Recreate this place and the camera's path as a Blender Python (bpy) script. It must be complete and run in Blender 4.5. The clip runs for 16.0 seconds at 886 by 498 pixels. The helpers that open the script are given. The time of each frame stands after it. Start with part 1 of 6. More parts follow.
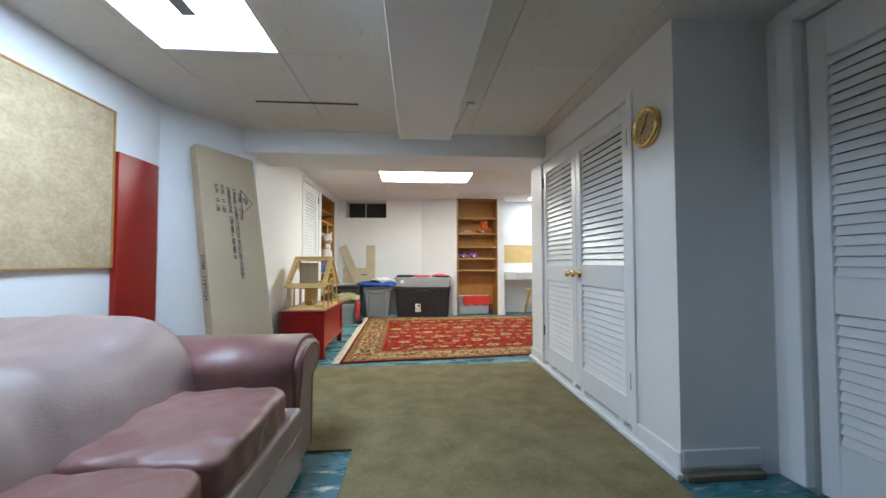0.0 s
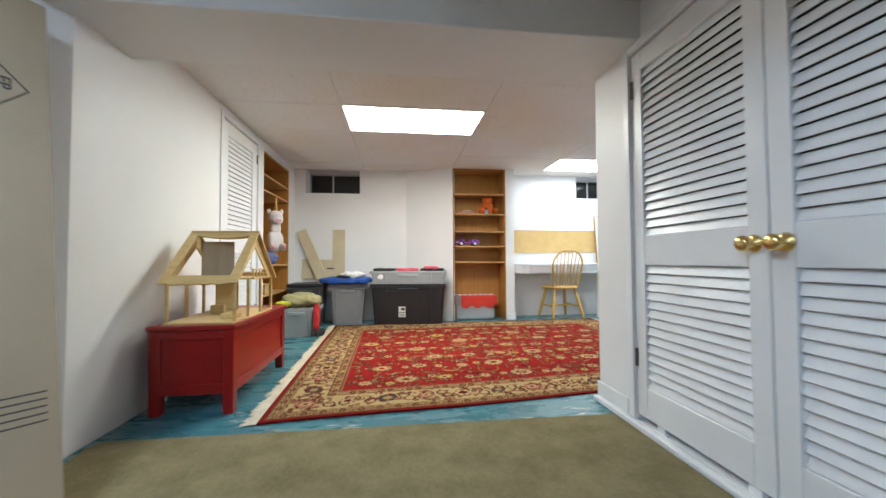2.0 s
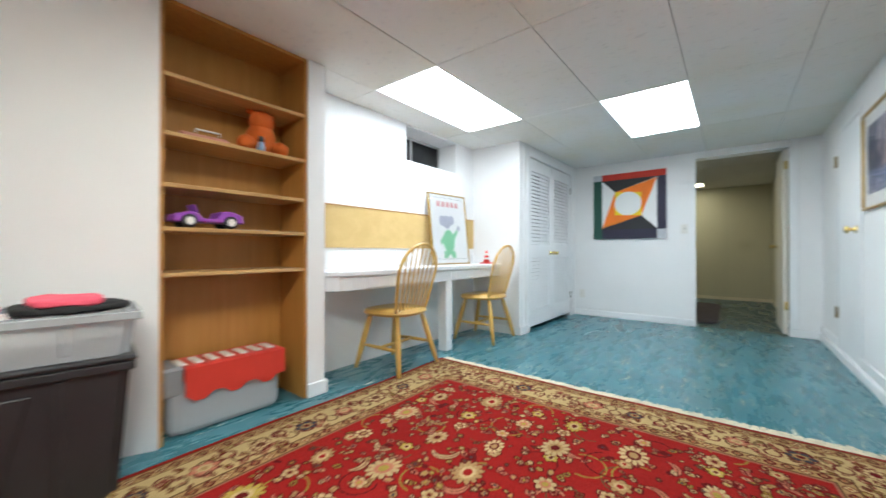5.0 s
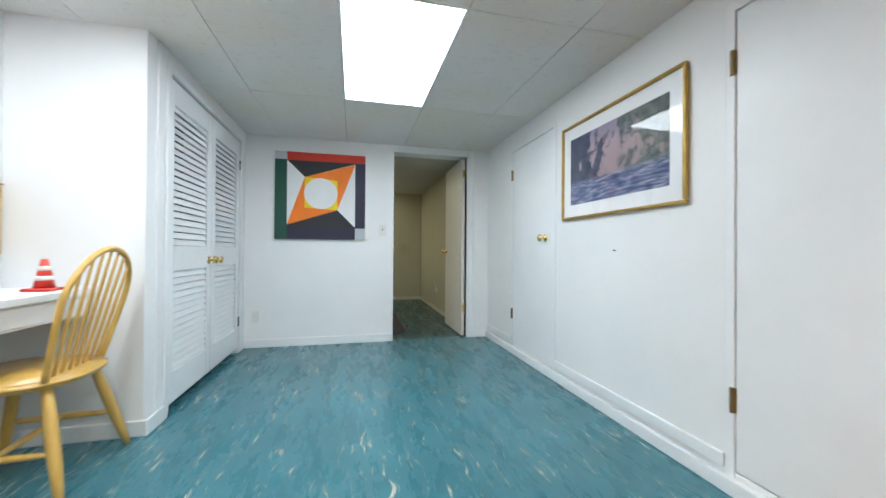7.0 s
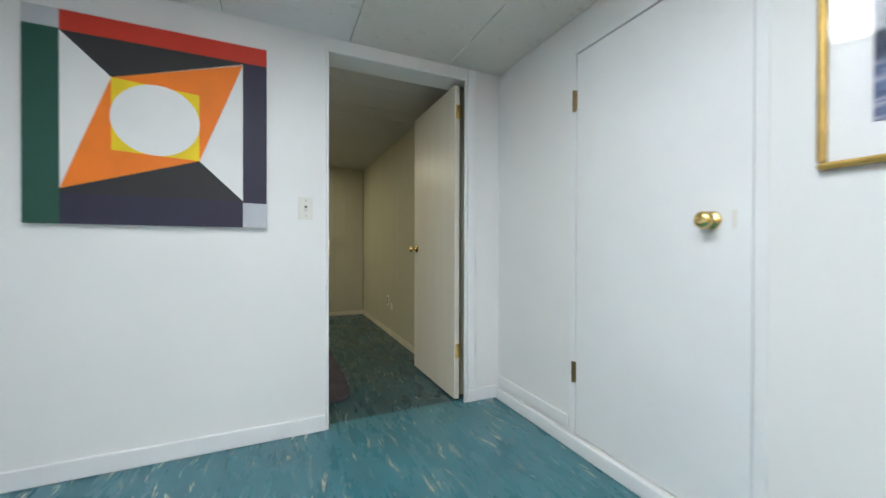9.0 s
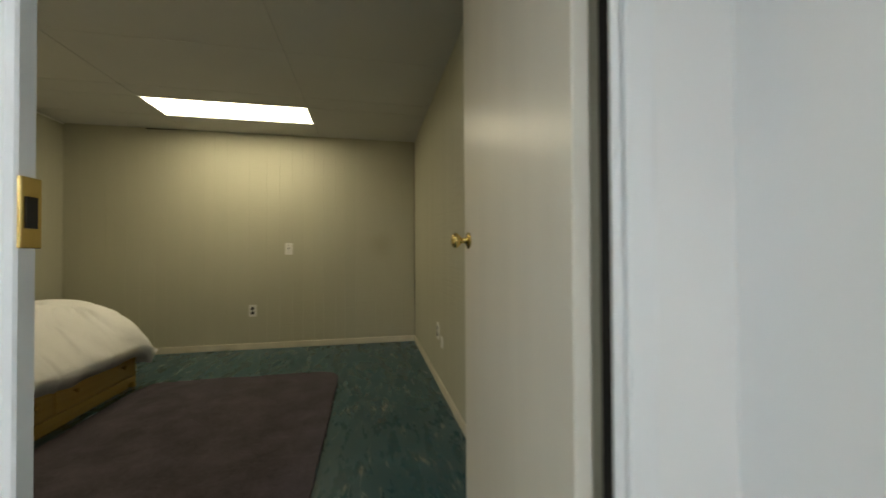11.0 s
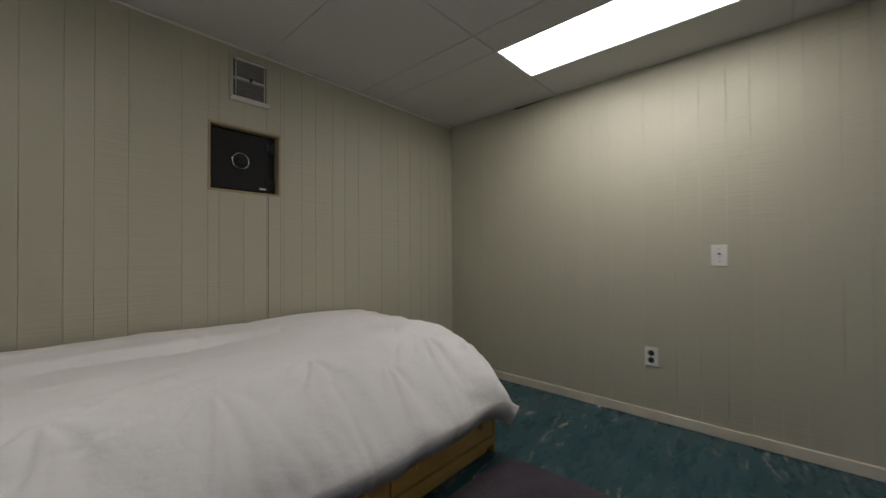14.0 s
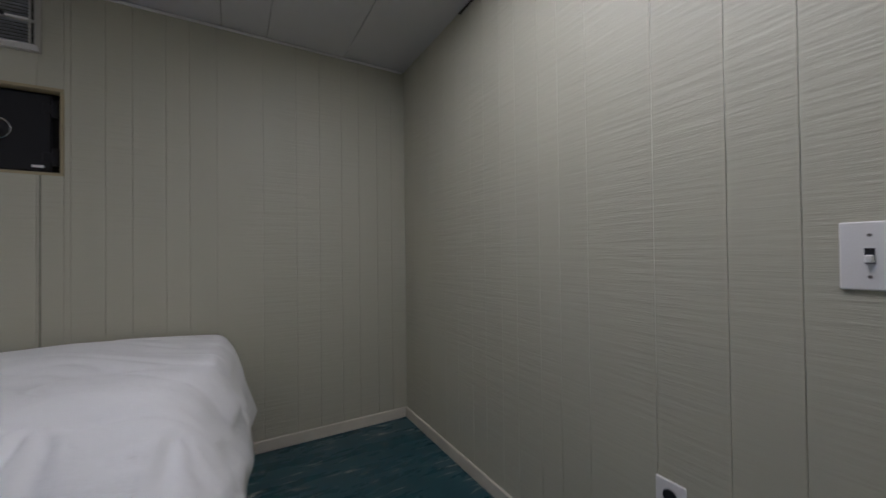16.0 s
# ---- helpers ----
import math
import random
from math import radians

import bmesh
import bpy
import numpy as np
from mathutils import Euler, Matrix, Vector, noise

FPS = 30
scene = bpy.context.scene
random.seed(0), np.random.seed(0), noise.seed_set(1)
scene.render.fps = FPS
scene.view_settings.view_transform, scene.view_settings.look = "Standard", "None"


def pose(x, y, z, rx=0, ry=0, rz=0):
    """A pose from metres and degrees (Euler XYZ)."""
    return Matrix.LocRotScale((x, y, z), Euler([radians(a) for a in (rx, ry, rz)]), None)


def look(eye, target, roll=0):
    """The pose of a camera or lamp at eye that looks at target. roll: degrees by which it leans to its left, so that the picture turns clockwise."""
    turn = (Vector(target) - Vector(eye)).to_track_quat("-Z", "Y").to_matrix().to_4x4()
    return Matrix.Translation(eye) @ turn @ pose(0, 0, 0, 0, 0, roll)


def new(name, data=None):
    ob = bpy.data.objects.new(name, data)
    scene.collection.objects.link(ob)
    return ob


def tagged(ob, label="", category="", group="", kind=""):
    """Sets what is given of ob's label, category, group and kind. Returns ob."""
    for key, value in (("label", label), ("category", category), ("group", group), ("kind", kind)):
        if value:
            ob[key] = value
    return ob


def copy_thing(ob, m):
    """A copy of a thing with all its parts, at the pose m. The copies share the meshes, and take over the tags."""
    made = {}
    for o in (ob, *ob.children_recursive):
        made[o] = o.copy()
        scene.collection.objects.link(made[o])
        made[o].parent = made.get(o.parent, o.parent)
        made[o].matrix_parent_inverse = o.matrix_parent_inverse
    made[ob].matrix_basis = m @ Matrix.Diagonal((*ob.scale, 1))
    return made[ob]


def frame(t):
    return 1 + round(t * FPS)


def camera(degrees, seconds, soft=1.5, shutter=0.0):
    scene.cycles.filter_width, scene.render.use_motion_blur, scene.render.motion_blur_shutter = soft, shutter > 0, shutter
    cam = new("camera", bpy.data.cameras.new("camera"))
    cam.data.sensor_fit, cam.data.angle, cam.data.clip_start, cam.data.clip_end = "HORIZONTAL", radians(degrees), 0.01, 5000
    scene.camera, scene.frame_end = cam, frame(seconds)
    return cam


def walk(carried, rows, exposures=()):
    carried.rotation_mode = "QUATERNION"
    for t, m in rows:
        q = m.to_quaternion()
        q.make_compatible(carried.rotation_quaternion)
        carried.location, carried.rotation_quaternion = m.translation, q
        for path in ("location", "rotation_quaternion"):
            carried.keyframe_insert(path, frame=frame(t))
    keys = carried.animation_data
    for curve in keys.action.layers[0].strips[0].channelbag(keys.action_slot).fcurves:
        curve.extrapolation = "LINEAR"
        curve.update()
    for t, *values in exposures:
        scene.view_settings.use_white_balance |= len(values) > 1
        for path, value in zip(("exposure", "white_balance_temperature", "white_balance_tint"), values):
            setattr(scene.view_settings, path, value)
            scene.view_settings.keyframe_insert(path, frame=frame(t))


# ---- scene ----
cam = camera(100.8, 16.0, shutter=0.4)
PATH = [
    (0, (0.314, 0.459, 0.985), (0.47, 2.451, 1.05), -0.1),
    (0.5, (0.35, 0.829, 0.906), (0.513, 2.821, 0.967), -0.2),
    (1, (0.318, 1.197, 0.853), (0.499, 3.188, 0.916), -0.0),
    (1.5, (0.314, 1.622, 0.826), (0.548, 3.607, 0.89), -0.3),
    (2, (0.314, 2.063, 0.839), (0.563, 4.046, 0.9), -0.3),
    (2.5, (0.272, 2.55, 0.862), (0.56, 4.528, 0.922), -0.5),
    (3, (0.257, 3.091, 0.901), (0.639, 5.054, 0.942), -1.0),
    (3.2, (0.257, 3.298, 0.912), (0.657, 5.258, 0.956), -0.8),
    (5.3, (0.715, 5.168, 0.926), (2.483, 6.104, 0.933), -0.2),
    (5.5, (0.837, 5.255, 0.933), (2.704, 5.972, 0.94), -0.4),
    (6, (1.179, 5.455, 0.953), (3.162, 5.712, 0.965), 0.0),
    (6.5, (1.545, 5.647, 0.97), (3.535, 5.448, 0.974), 0.2),
    (7, (1.99, 5.759, 0.972), (3.933, 5.287, 0.985), 0.4),
    (7.5, (2.444, 5.83, 0.997), (4.354, 5.239, 1.003), 0.3),
    (8, (2.898, 5.814, 0.996), (4.757, 5.077, 0.986), 0.3),
    (8.5, (3.411, 5.726, 0.997), (5.236, 4.907, 0.997), 0.3),
    (8.7, (3.617, 5.683, 0.997), (5.438, 4.855, 0.988), 0.2),
    (10.8, (5.294, 4.954, 0.925), (7.221, 4.426, 0.95), -0.1),
    (11, (5.423, 4.921, 0.931), (7.381, 4.524, 0.955), -0.3),
    (11.5, (5.708, 4.922, 0.924), (7.707, 4.885, 0.962), -0.2),
    (12, (5.96, 4.984, 0.966), (7.94, 5.265, 0.996), -0.3),
    (12.5, (6.161, 5.152, 0.97), (8.079, 5.718, 0.995), -0.5),
    (13, (6.366, 5.328, 0.987), (8.183, 6.163, 1.007), -0.4),
    (13.5, (6.553, 5.461, 1.001), (8.255, 6.511, 1.023), -0.4),
    (14, (6.855, 5.479, 1.006), (8.336, 6.823, 1.027), -0.3),
    (14.5, (7.201, 5.529, 1.005), (8.537, 7.017, 1.021), -0.5),
    (15, (7.592, 5.513, 1.019), (8.847, 7.07, 1.034), -0.8),
    (15.5, (8.006, 5.451, 1.009), (9.123, 7.109, 1.02), -0.8),
    (16, (8.403, 5.529, 0.998), (9.398, 7.264, 1.022), -0.7),
]
EXPO = [(0.0, 0.0, 6300, 8), (3.2, 0.0, 6300, 9), (5.3, 0.0, 6250, 7), (8.7, 0.0, 6450, 9), (10.8, -0.15, 6900, 10), (11.3, -0.15, 6900, 10), (12.0, -0.15, 6700, 12), (13.0, -0.23, 5900, 19),
        (14.0, -0.22, 5350, 26), (15.0, -0.29, 5050, 27), (16.0, -0.39, 4900, 31)]
walk(cam, [(t, look(eye, target, roll)) for t, eye, target, roll in PATH], EXPO)
# ---------------------------------------------------------------- light
world = bpy.data.worlds.new("world")
world.use_nodes = True
world.node_tree.nodes["Background"].inputs[0].default_value = (0.02, 0.022, 0.028, 1)
world.node_tree.nodes["Background"].inputs[1].default_value = 0.15
scene.world = world
LAMP_DEN, LAMP_PLAY, LAMP_MAIN, LAMP_BED = 25.0, 29.0, 15.0, 12.0          # radiance of the fluorescent panels
CEIL = 2.125


# ---------------------------------------------------------------- materials
def shader(name):
    m = bpy.data.materials.new(name)
    m.use_nodes = True
    nt = m.node_tree
    return m, nt, nt.nodes["Principled BSDF"]


def node(nt, kind, **sets):
    n = nt.nodes.new(kind)
    for key, value in sets.items():
        n.inputs[key.replace("_", " ")].default_value = value
    return n


def coords(nt, scale=(1, 1, 1), world_space=True, rot=(0, 0, 0)):
    if world_space:
        src = nt.nodes.new("ShaderNodeNewGeometry").outputs["Position"]
    else:
        src = nt.nodes.new("ShaderNodeTexCoord").outputs["Object"]
    mp = nt.nodes.new("ShaderNodeMapping")
    mp.inputs["Scale"].default_value = scale
    mp.inputs["Rotation"].default_value = rot
    nt.links.new(src, mp.inputs["Vector"])
    return mp.outputs["Vector"]


def noise_tex(nt, vec, scale, detail=4.0, rough=0.55):
    n = node(nt, "ShaderNodeTexNoise", Scale=scale, Detail=detail, Roughness=rough)
    nt.links.new(vec, n.inputs["Vector"])
    return n.outputs["Fac"]


def ramp(nt, fac, stops):
    r = nt.nodes.new("ShaderNodeValToRGB")
    while len(r.color_ramp.elements) < len(stops):
        r.color_ramp.elements.new(0.5)
    for e, (p, c) in zip(r.color_ramp.elements, stops):
        e.position, e.color = p, (c[0], c[1], c[2], 1)
    nt.links.new(fac, r.inputs["Fac"])
    return r.outputs["Color"]


def mixed(nt, fac, a, b, kind="MIX"):
    mx = nt.nodes.new("ShaderNodeMix")
    mx.data_type, mx.blend_type = "RGBA", kind
    for sock, v in ((mx.inputs[0], fac), (mx.inputs[6], a), (mx.inputs[7], b)):
        if isinstance(v, (int, float)):
            sock.default_value = v
        elif isinstance(v, tuple):
            sock.default_value = (v[0], v[1], v[2], 1)
        else:
            nt.links.new(v, sock)
    return mx.outputs[2]


def bumped(nt, bsdf, height, strength=0.2, dist=0.01):
    b = nt.nodes.new("ShaderNodeBump")
    b.inputs["Strength"].default_value, b.inputs["Distance"].default_value = strength, dist
    nt.links.new(height, b.inputs["Height"])
    nt.links.new(b.outputs["Normal"], bsdf.inputs["Normal"])


def plain(name, col, rough=0.5, metal=0.0, vary=0.08, scale=6.0, bump=0.05, fine=90.0, coat=0.0, stretch=(1, 1, 1)):
    """A surface of one colour with soft stains, fine grain and a little relief."""
    m, nt, b = shader(name)
    vec = coords(nt, stretch)
    big, small = noise_tex(nt, vec, scale), noise_tex(nt, vec, fine, 3)
    dark = tuple(c * (1 - vary) for c in col)
    light = tuple(min(1, c * (1 + vary)) for c in col)
    c1 = ramp(nt, big, [(0.3, dark), (0.7, light)])
    c2 = mixed(nt, 0.25 * min(1, vary * 4), c1, ramp(nt, small, [(0.3, dark), (0.7, light)]))
    nt.links.new(c2, b.inputs["Base Color"])
    b.inputs["Metallic"].default_value = metal
    mr = node(nt, "ShaderNodeMapRange")
    mr.inputs["To Min"].default_value, mr.inputs["To Max"].default_value = max(0.02, rough - 0.02), min(1, rough + 0.02)
    nt.links.new(big, mr.inputs["Value"])
    nt.links.new(mr.outputs["Result"], b.inputs["Roughness"])
    if coat:
        b.inputs["Coat Weight"].default_value = coat
        b.inputs["Coat Roughness"].default_value = 0.15
    if bump:
        bumped(nt, b, small, bump, 0.004)
    return m


def wood(name, dark, light, rough=0.4, axis=0, scale=1.0, coat=0.0):
    m, nt, b = shader(name)
    st = [14.0, 14.0, 14.0]
    st[axis] = 0.9
    vec = coords(nt, tuple(s * scale for s in st))
    grain = noise_tex(nt, vec, 2.2, 6, 0.6)
    wide = noise_tex(nt, coords(nt), 1.7, 2)
    c = ramp(nt, grain, [(0.32, dark), (0.68, light)])
    c = mixed(nt, 0.25, c, ramp(nt, wide, [(0.3, dark), (0.7, light)]))
    nt.links.new(c, b.inputs["Base Color"])
    b.inputs["Roughness"].default_value = rough
    b.inputs["Coat Weight"].default_value = coat
    bumped(nt, b, grain, 0.08, 0.003)
    return m


def glow(name, col, power, under=0.0):
    m, nt, b = shader(name)
    b.inputs["Base Color"].default_value = (0.85, 0.85, 0.85, 1)
    b.inputs["Emission Color"].default_value = (*col, 1)
    b.inputs["Emission Strength"].default_value = power
    return m


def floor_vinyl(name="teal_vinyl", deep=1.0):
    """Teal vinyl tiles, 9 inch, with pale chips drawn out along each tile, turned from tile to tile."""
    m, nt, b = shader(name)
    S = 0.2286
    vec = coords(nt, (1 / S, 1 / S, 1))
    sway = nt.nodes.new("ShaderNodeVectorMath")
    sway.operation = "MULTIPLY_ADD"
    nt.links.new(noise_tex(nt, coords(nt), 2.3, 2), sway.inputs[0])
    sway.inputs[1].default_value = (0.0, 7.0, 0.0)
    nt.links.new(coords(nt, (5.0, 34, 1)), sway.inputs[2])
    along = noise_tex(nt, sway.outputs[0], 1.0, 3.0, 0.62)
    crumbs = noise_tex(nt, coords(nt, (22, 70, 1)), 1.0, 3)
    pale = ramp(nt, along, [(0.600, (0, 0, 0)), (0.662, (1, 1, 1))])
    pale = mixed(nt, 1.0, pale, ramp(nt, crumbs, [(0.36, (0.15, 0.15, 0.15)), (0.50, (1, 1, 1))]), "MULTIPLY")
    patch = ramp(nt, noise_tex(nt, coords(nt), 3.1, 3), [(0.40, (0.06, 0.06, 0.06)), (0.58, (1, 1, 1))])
    # deep scales the tile colours; below 1 it darkens them as shade
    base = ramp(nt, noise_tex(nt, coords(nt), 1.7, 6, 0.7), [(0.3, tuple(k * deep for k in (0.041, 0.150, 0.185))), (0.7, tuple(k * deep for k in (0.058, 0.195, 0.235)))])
    cell = nt.nodes.new("ShaderNodeTexWhiteNoise")
    cell.noise_dimensions = "2D"
    fl = nt.nodes.new("ShaderNodeVectorMath")
    fl.operation = "FLOOR"
    nt.links.new(vec, fl.inputs[0])
    nt.links.new(fl.outputs[0], cell.inputs["Vector"])
    base = mixed(nt, 0.5, base, ramp(nt, cell.outputs["Value"], [(0.0, (0.85, 0.85, 0.85)), (1.0, (1.1, 1.1, 1.1))]), "MULTIPLY")
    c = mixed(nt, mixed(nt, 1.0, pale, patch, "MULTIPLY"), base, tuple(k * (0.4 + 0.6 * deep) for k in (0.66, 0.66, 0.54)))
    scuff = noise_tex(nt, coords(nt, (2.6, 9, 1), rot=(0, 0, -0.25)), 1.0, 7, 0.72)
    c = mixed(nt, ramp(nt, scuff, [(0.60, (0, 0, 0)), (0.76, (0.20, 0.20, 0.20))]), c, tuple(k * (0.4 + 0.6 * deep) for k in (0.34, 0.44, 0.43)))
    fr = nt.nodes.new("ShaderNodeVectorMath")
    fr.operation = "FRACTION"
    nt.links.new(vec, fr.inputs[0])
    sep = nt.nodes.new("ShaderNodeSeparateXYZ")
    nt.links.new(fr.outputs[0], sep.inputs[0])
    mn = nt.nodes.new("ShaderNodeMath")
    mn.operation = "MINIMUM"
    nt.links.new(sep.outputs["X"], mn.inputs[0])
    nt.links.new(sep.outputs["Y"], mn.inputs[1])
    joint = ramp(nt, mn.outputs[0], [(0.0, (1, 1, 1)), (0.012, (0, 0, 0))])
    c = mixed(nt, mixed(nt, 0.6, (0.0, 0.0, 0.0), joint), c, (0.03, 0.085, 0.09))
    nt.links.new(c, b.inputs["Base Color"])
    nt.links.new(ramp(nt, scuff, [(0.35, (0.20, 0.20, 0.20)), (0.70, (0.40, 0.40, 0.40))]), b.inputs["Roughness"])
    bumped(nt, b, joint, 0.05, 0.002)
    return m


def fissured(name, col):
    """Mineral-fibre ceiling panels with directional fissures and pinholes."""
    m, nt, b = shader(name)
    fiss = noise_tex(nt, coords(nt, (55, 16, 20)), 1.0, 5, 0.7)
    pin = node(nt, "ShaderNodeTexVoronoi", Scale=170.0)
    nt.links.new(coords(nt), pin.inputs["Vector"])
    wide = noise_tex(nt, coords(nt), 0.9, 3)
    warm = tuple(c * k for c, k in zip(col, (0.97, 0.92, 0.80)))
    c = ramp(nt, wide, [(0.45, col), (0.75, warm)])
    isl = nt.nodes.new("ShaderNodeNewGeometry").outputs["Random Per Island"]
    c = mixed(nt, mixed(nt, 1.0, (0.5, 0.5, 0.5), ramp(nt, isl, [(0.80, (0, 0, 0)), (0.95, (1, 1, 1))]), "MULTIPLY"), c, warm)
    c = mixed(nt, ramp(nt, fiss, [(0.30, (0.5, 0.5, 0.5)), (0.42, (0, 0, 0))]), c, tuple(k * 0.55 for k in col))
    nt.links.new(c, b.inputs["Base Color"])
    b.inputs["Roughness"].default_value = 0.9
    bumped(nt, b, mixed(nt, 0.4, fiss, pin.outputs["Distance"]), 0.25, 0.004)
    return m


def cork(name, a, bcol, scale=60):
    m, nt, b = shader(name)
    v = node(nt, "ShaderNodeTexVoronoi", Scale=float(scale))
    nt.links.new(coords(nt), v.inputs["Vector"])
    n = noise_tex(nt, coords(nt), 9.0, 6, 0.65)
    c = mixed(nt, 0.5, ramp(nt, v.outputs["Distance"], [(0.1, a), (0.8, bcol)]), ramp(nt, n, [(0.35, a), (0.65, bcol)]))
    nt.links.new(c, b.inputs["Base Color"])
    b.inputs["Roughness"].default_value = 0.95
    bumped(nt, b, n, 0.3, 0.003)
    return m


def pile(name, a, bcol, scale=4.0, bump=0.6):
    m, nt, b = shader(name)
    wide = noise_tex(nt, coords(nt), scale, 5, 0.6)
    tuft = noise_tex(nt, coords(nt), 240.0, 2)
    c = mixed(nt, 0.5, ramp(nt, wide, [(0.35, a), (0.65, bcol)]), ramp(nt, mixed(nt, 0.5, tuft, noise_tex(nt, coords(nt), 60.0, 3)), [(0.35, a), (0.65, bcol)]))
    nt.links.new(c, b.inputs["Base Color"])
    b.inputs["Roughness"].default_value = 1.0
    b.inputs["Sheen Weight"].default_value = 0.04
    bumped(nt, b, mixed(nt, 0.5, tuft, wide), bump, 0.008)
    b.inputs["Specular IOR Level"].default_value = 0.1
    return m


def cotton(name, col):
    """Crumpled bed linen: soft crumples and a fine weave over the modelled folds."""
    m, nt, b = shader(name)
    bend = noise_tex(nt, coords(nt), 2.5, 3)
    crumple = noise_tex(nt, coords(nt, (5, 8, 8)), 1.0, 5, 0.55)
    fine = noise_tex(nt, coords(nt), 420.0, 2)
    nt.links.new(ramp(nt, bend, [(0.3, tuple(k * 0.96 for k in col)), (0.7, col)]), b.inputs["Base Color"])
    b.inputs["Roughness"].default_value = 0.85
    b.inputs["Specular IOR Level"].default_value = 0.2
    bumped(nt, b, mixed(nt, 0.006, crumple, fine), 0.30, 0.05)
    return m


def leather(name, a, bcol):
    m, nt, b = shader(name)
    wide = noise_tex(nt, coords(nt), 3.0, 5, 0.6)
    v = node(nt, "ShaderNodeTexVoronoi", Scale=210.0)
    nt.links.new(coords(nt), v.inputs["Vector"])
    crease = noise_tex(nt, coords(nt, (9, 5, 9)), 1.6, 6, 0.7)
    c = mixed(nt, 0.3, ramp(nt, wide, [(0.3, a), (0.7, bcol)]), ramp(nt, crease, [(0.35, a), (0.65, bcol)]))
    nt.links.new(c, b.inputs["Base Color"])
    rg = ramp(nt, wide, [(0.3, (0.27, 0.27, 0.27)), (0.7, (0.42, 0.42, 0.42))])
    nt.links.new(rg, b.inputs["Roughness"])
    bumped(nt, b, mixed(nt, 0.80, v.outputs["Distance"], crease), 0.34, 0.010)
    return m


def panelling(name, col):
    """Painted sheet panelling with a rough-sawn horizontal grain."""
    m, nt, b = shader(name)
    saw = noise_tex(nt, coords(nt, (3.5, 3.5, 70)), 1.0, 4, 0.65)
    where = noise_tex(nt, coords(nt, (2.0, 2.0, 1.2)), 1.0, 2)
    wide = noise_tex(nt, coords(nt), 1.6, 4)
    dark = tuple(k * 0.93 for k in col)
    oi = nt.nodes.new("ShaderNodeObjectInfo").outputs["Random"]
    c = mixed(nt, 0.6, ramp(nt, wide, [(0.3, dark), (0.7, col)]), ramp(nt, oi, [(0.0, dark), (1.0, col)]))
    far = nt.nodes.new("ShaderNodeVectorMath")
    far.operation = "DISTANCE"
    nt.links.new(nt.nodes.new("ShaderNodeNewGeometry").outputs["Position"], far.inputs[0])
    far.inputs[1].default_value = (9.33, 4.78, 1.02)
    blot = ramp(nt, far.outputs["Value"], [(0.02, (0.45, 0.45, 0.45)), (0.16, (0, 0, 0))])
    c = mixed(nt, mixed(nt, 1.0, blot, where, "MULTIPLY"), c, (0.24, 0.17, 0.07))
    nt.links.new(c, b.inputs["Base Color"])
    b.inputs["Roughness"].default_value = 0.55
    amt = ramp(nt, where, [(0.36, (0.1, 0.1, 0.1)), (0.60, (1, 1, 1))])
    bumped(nt, b, mixed(nt, 1.0, saw, amt, "MULTIPLY"), 0.6, 0.006)
    return m


def rug_weave():
    m, nt, b = shader("rug_wool")
    at = nt.nodes.new("ShaderNodeVertexColor")
    at.layer_name = "pattern"
    tuft = noise_tex(nt, coords(nt), 300.0, 2)
    wide = noise_tex(nt, coords(nt), 5.0, 4)
    c = mixed(nt, 0.35, at.outputs["Color"], ramp(nt, tuft, [(0.2, (0.55, 0.55, 0.55)), (0.8, (1.25, 1.25, 1.25))]), "MULTIPLY")
    c = mixed(nt, 0.25, c, ramp(nt, wide, [(0.3, (0.75, 0.75, 0.75)), (0.7, (1.15, 1.15, 1.15))]), "MULTIPLY")
    nt.links.new(c, b.inputs["Base Color"])
    b.inputs["Roughness"].default_value = 1.0
    bumped(nt, b, tuft, 0.5, 0.004)
    b.inputs["Specular IOR Level"].default_value = 0.08
    return m


def clear(name, tint, rough=0.1, alpha=0.35):
    m, nt, b = shader(name)
    b.inputs["Base Color"].default_value = (*tint, 1)
    b.inputs["Roughness"].default_value = rough
    b.inputs["Alpha"].default_value = alpha
    return m


def sheet_glass(name):
    """Thin picture glass: clear, with its mirror gloss by Fresnel."""
    m = bpy.data.materials.new(name)
    m.use_nodes = True
    nt = m.node_tree
    nt.nodes.remove(nt.nodes["Principled BSDF"])
    fr = node(nt, "ShaderNodeFresnel", IOR=1.5)
    gl = nt.nodes.new("ShaderNodeBsdfGlossy")
    gl.inputs["Roughness"].default_value = 0.03
    tr = nt.nodes.new("ShaderNodeBsdfTransparent")
    mx = nt.nodes.new("ShaderNodeMixShader")
    nt.links.new(fr.outputs[0], mx.inputs[0])
    nt.links.new(tr.outputs[0], mx.inputs[1])
    nt.links.new(gl.outputs[0], mx.inputs[2])
    nt.links.new(mx.outputs[0], nt.nodes["Material Output"].inputs["Surface"])
    return m


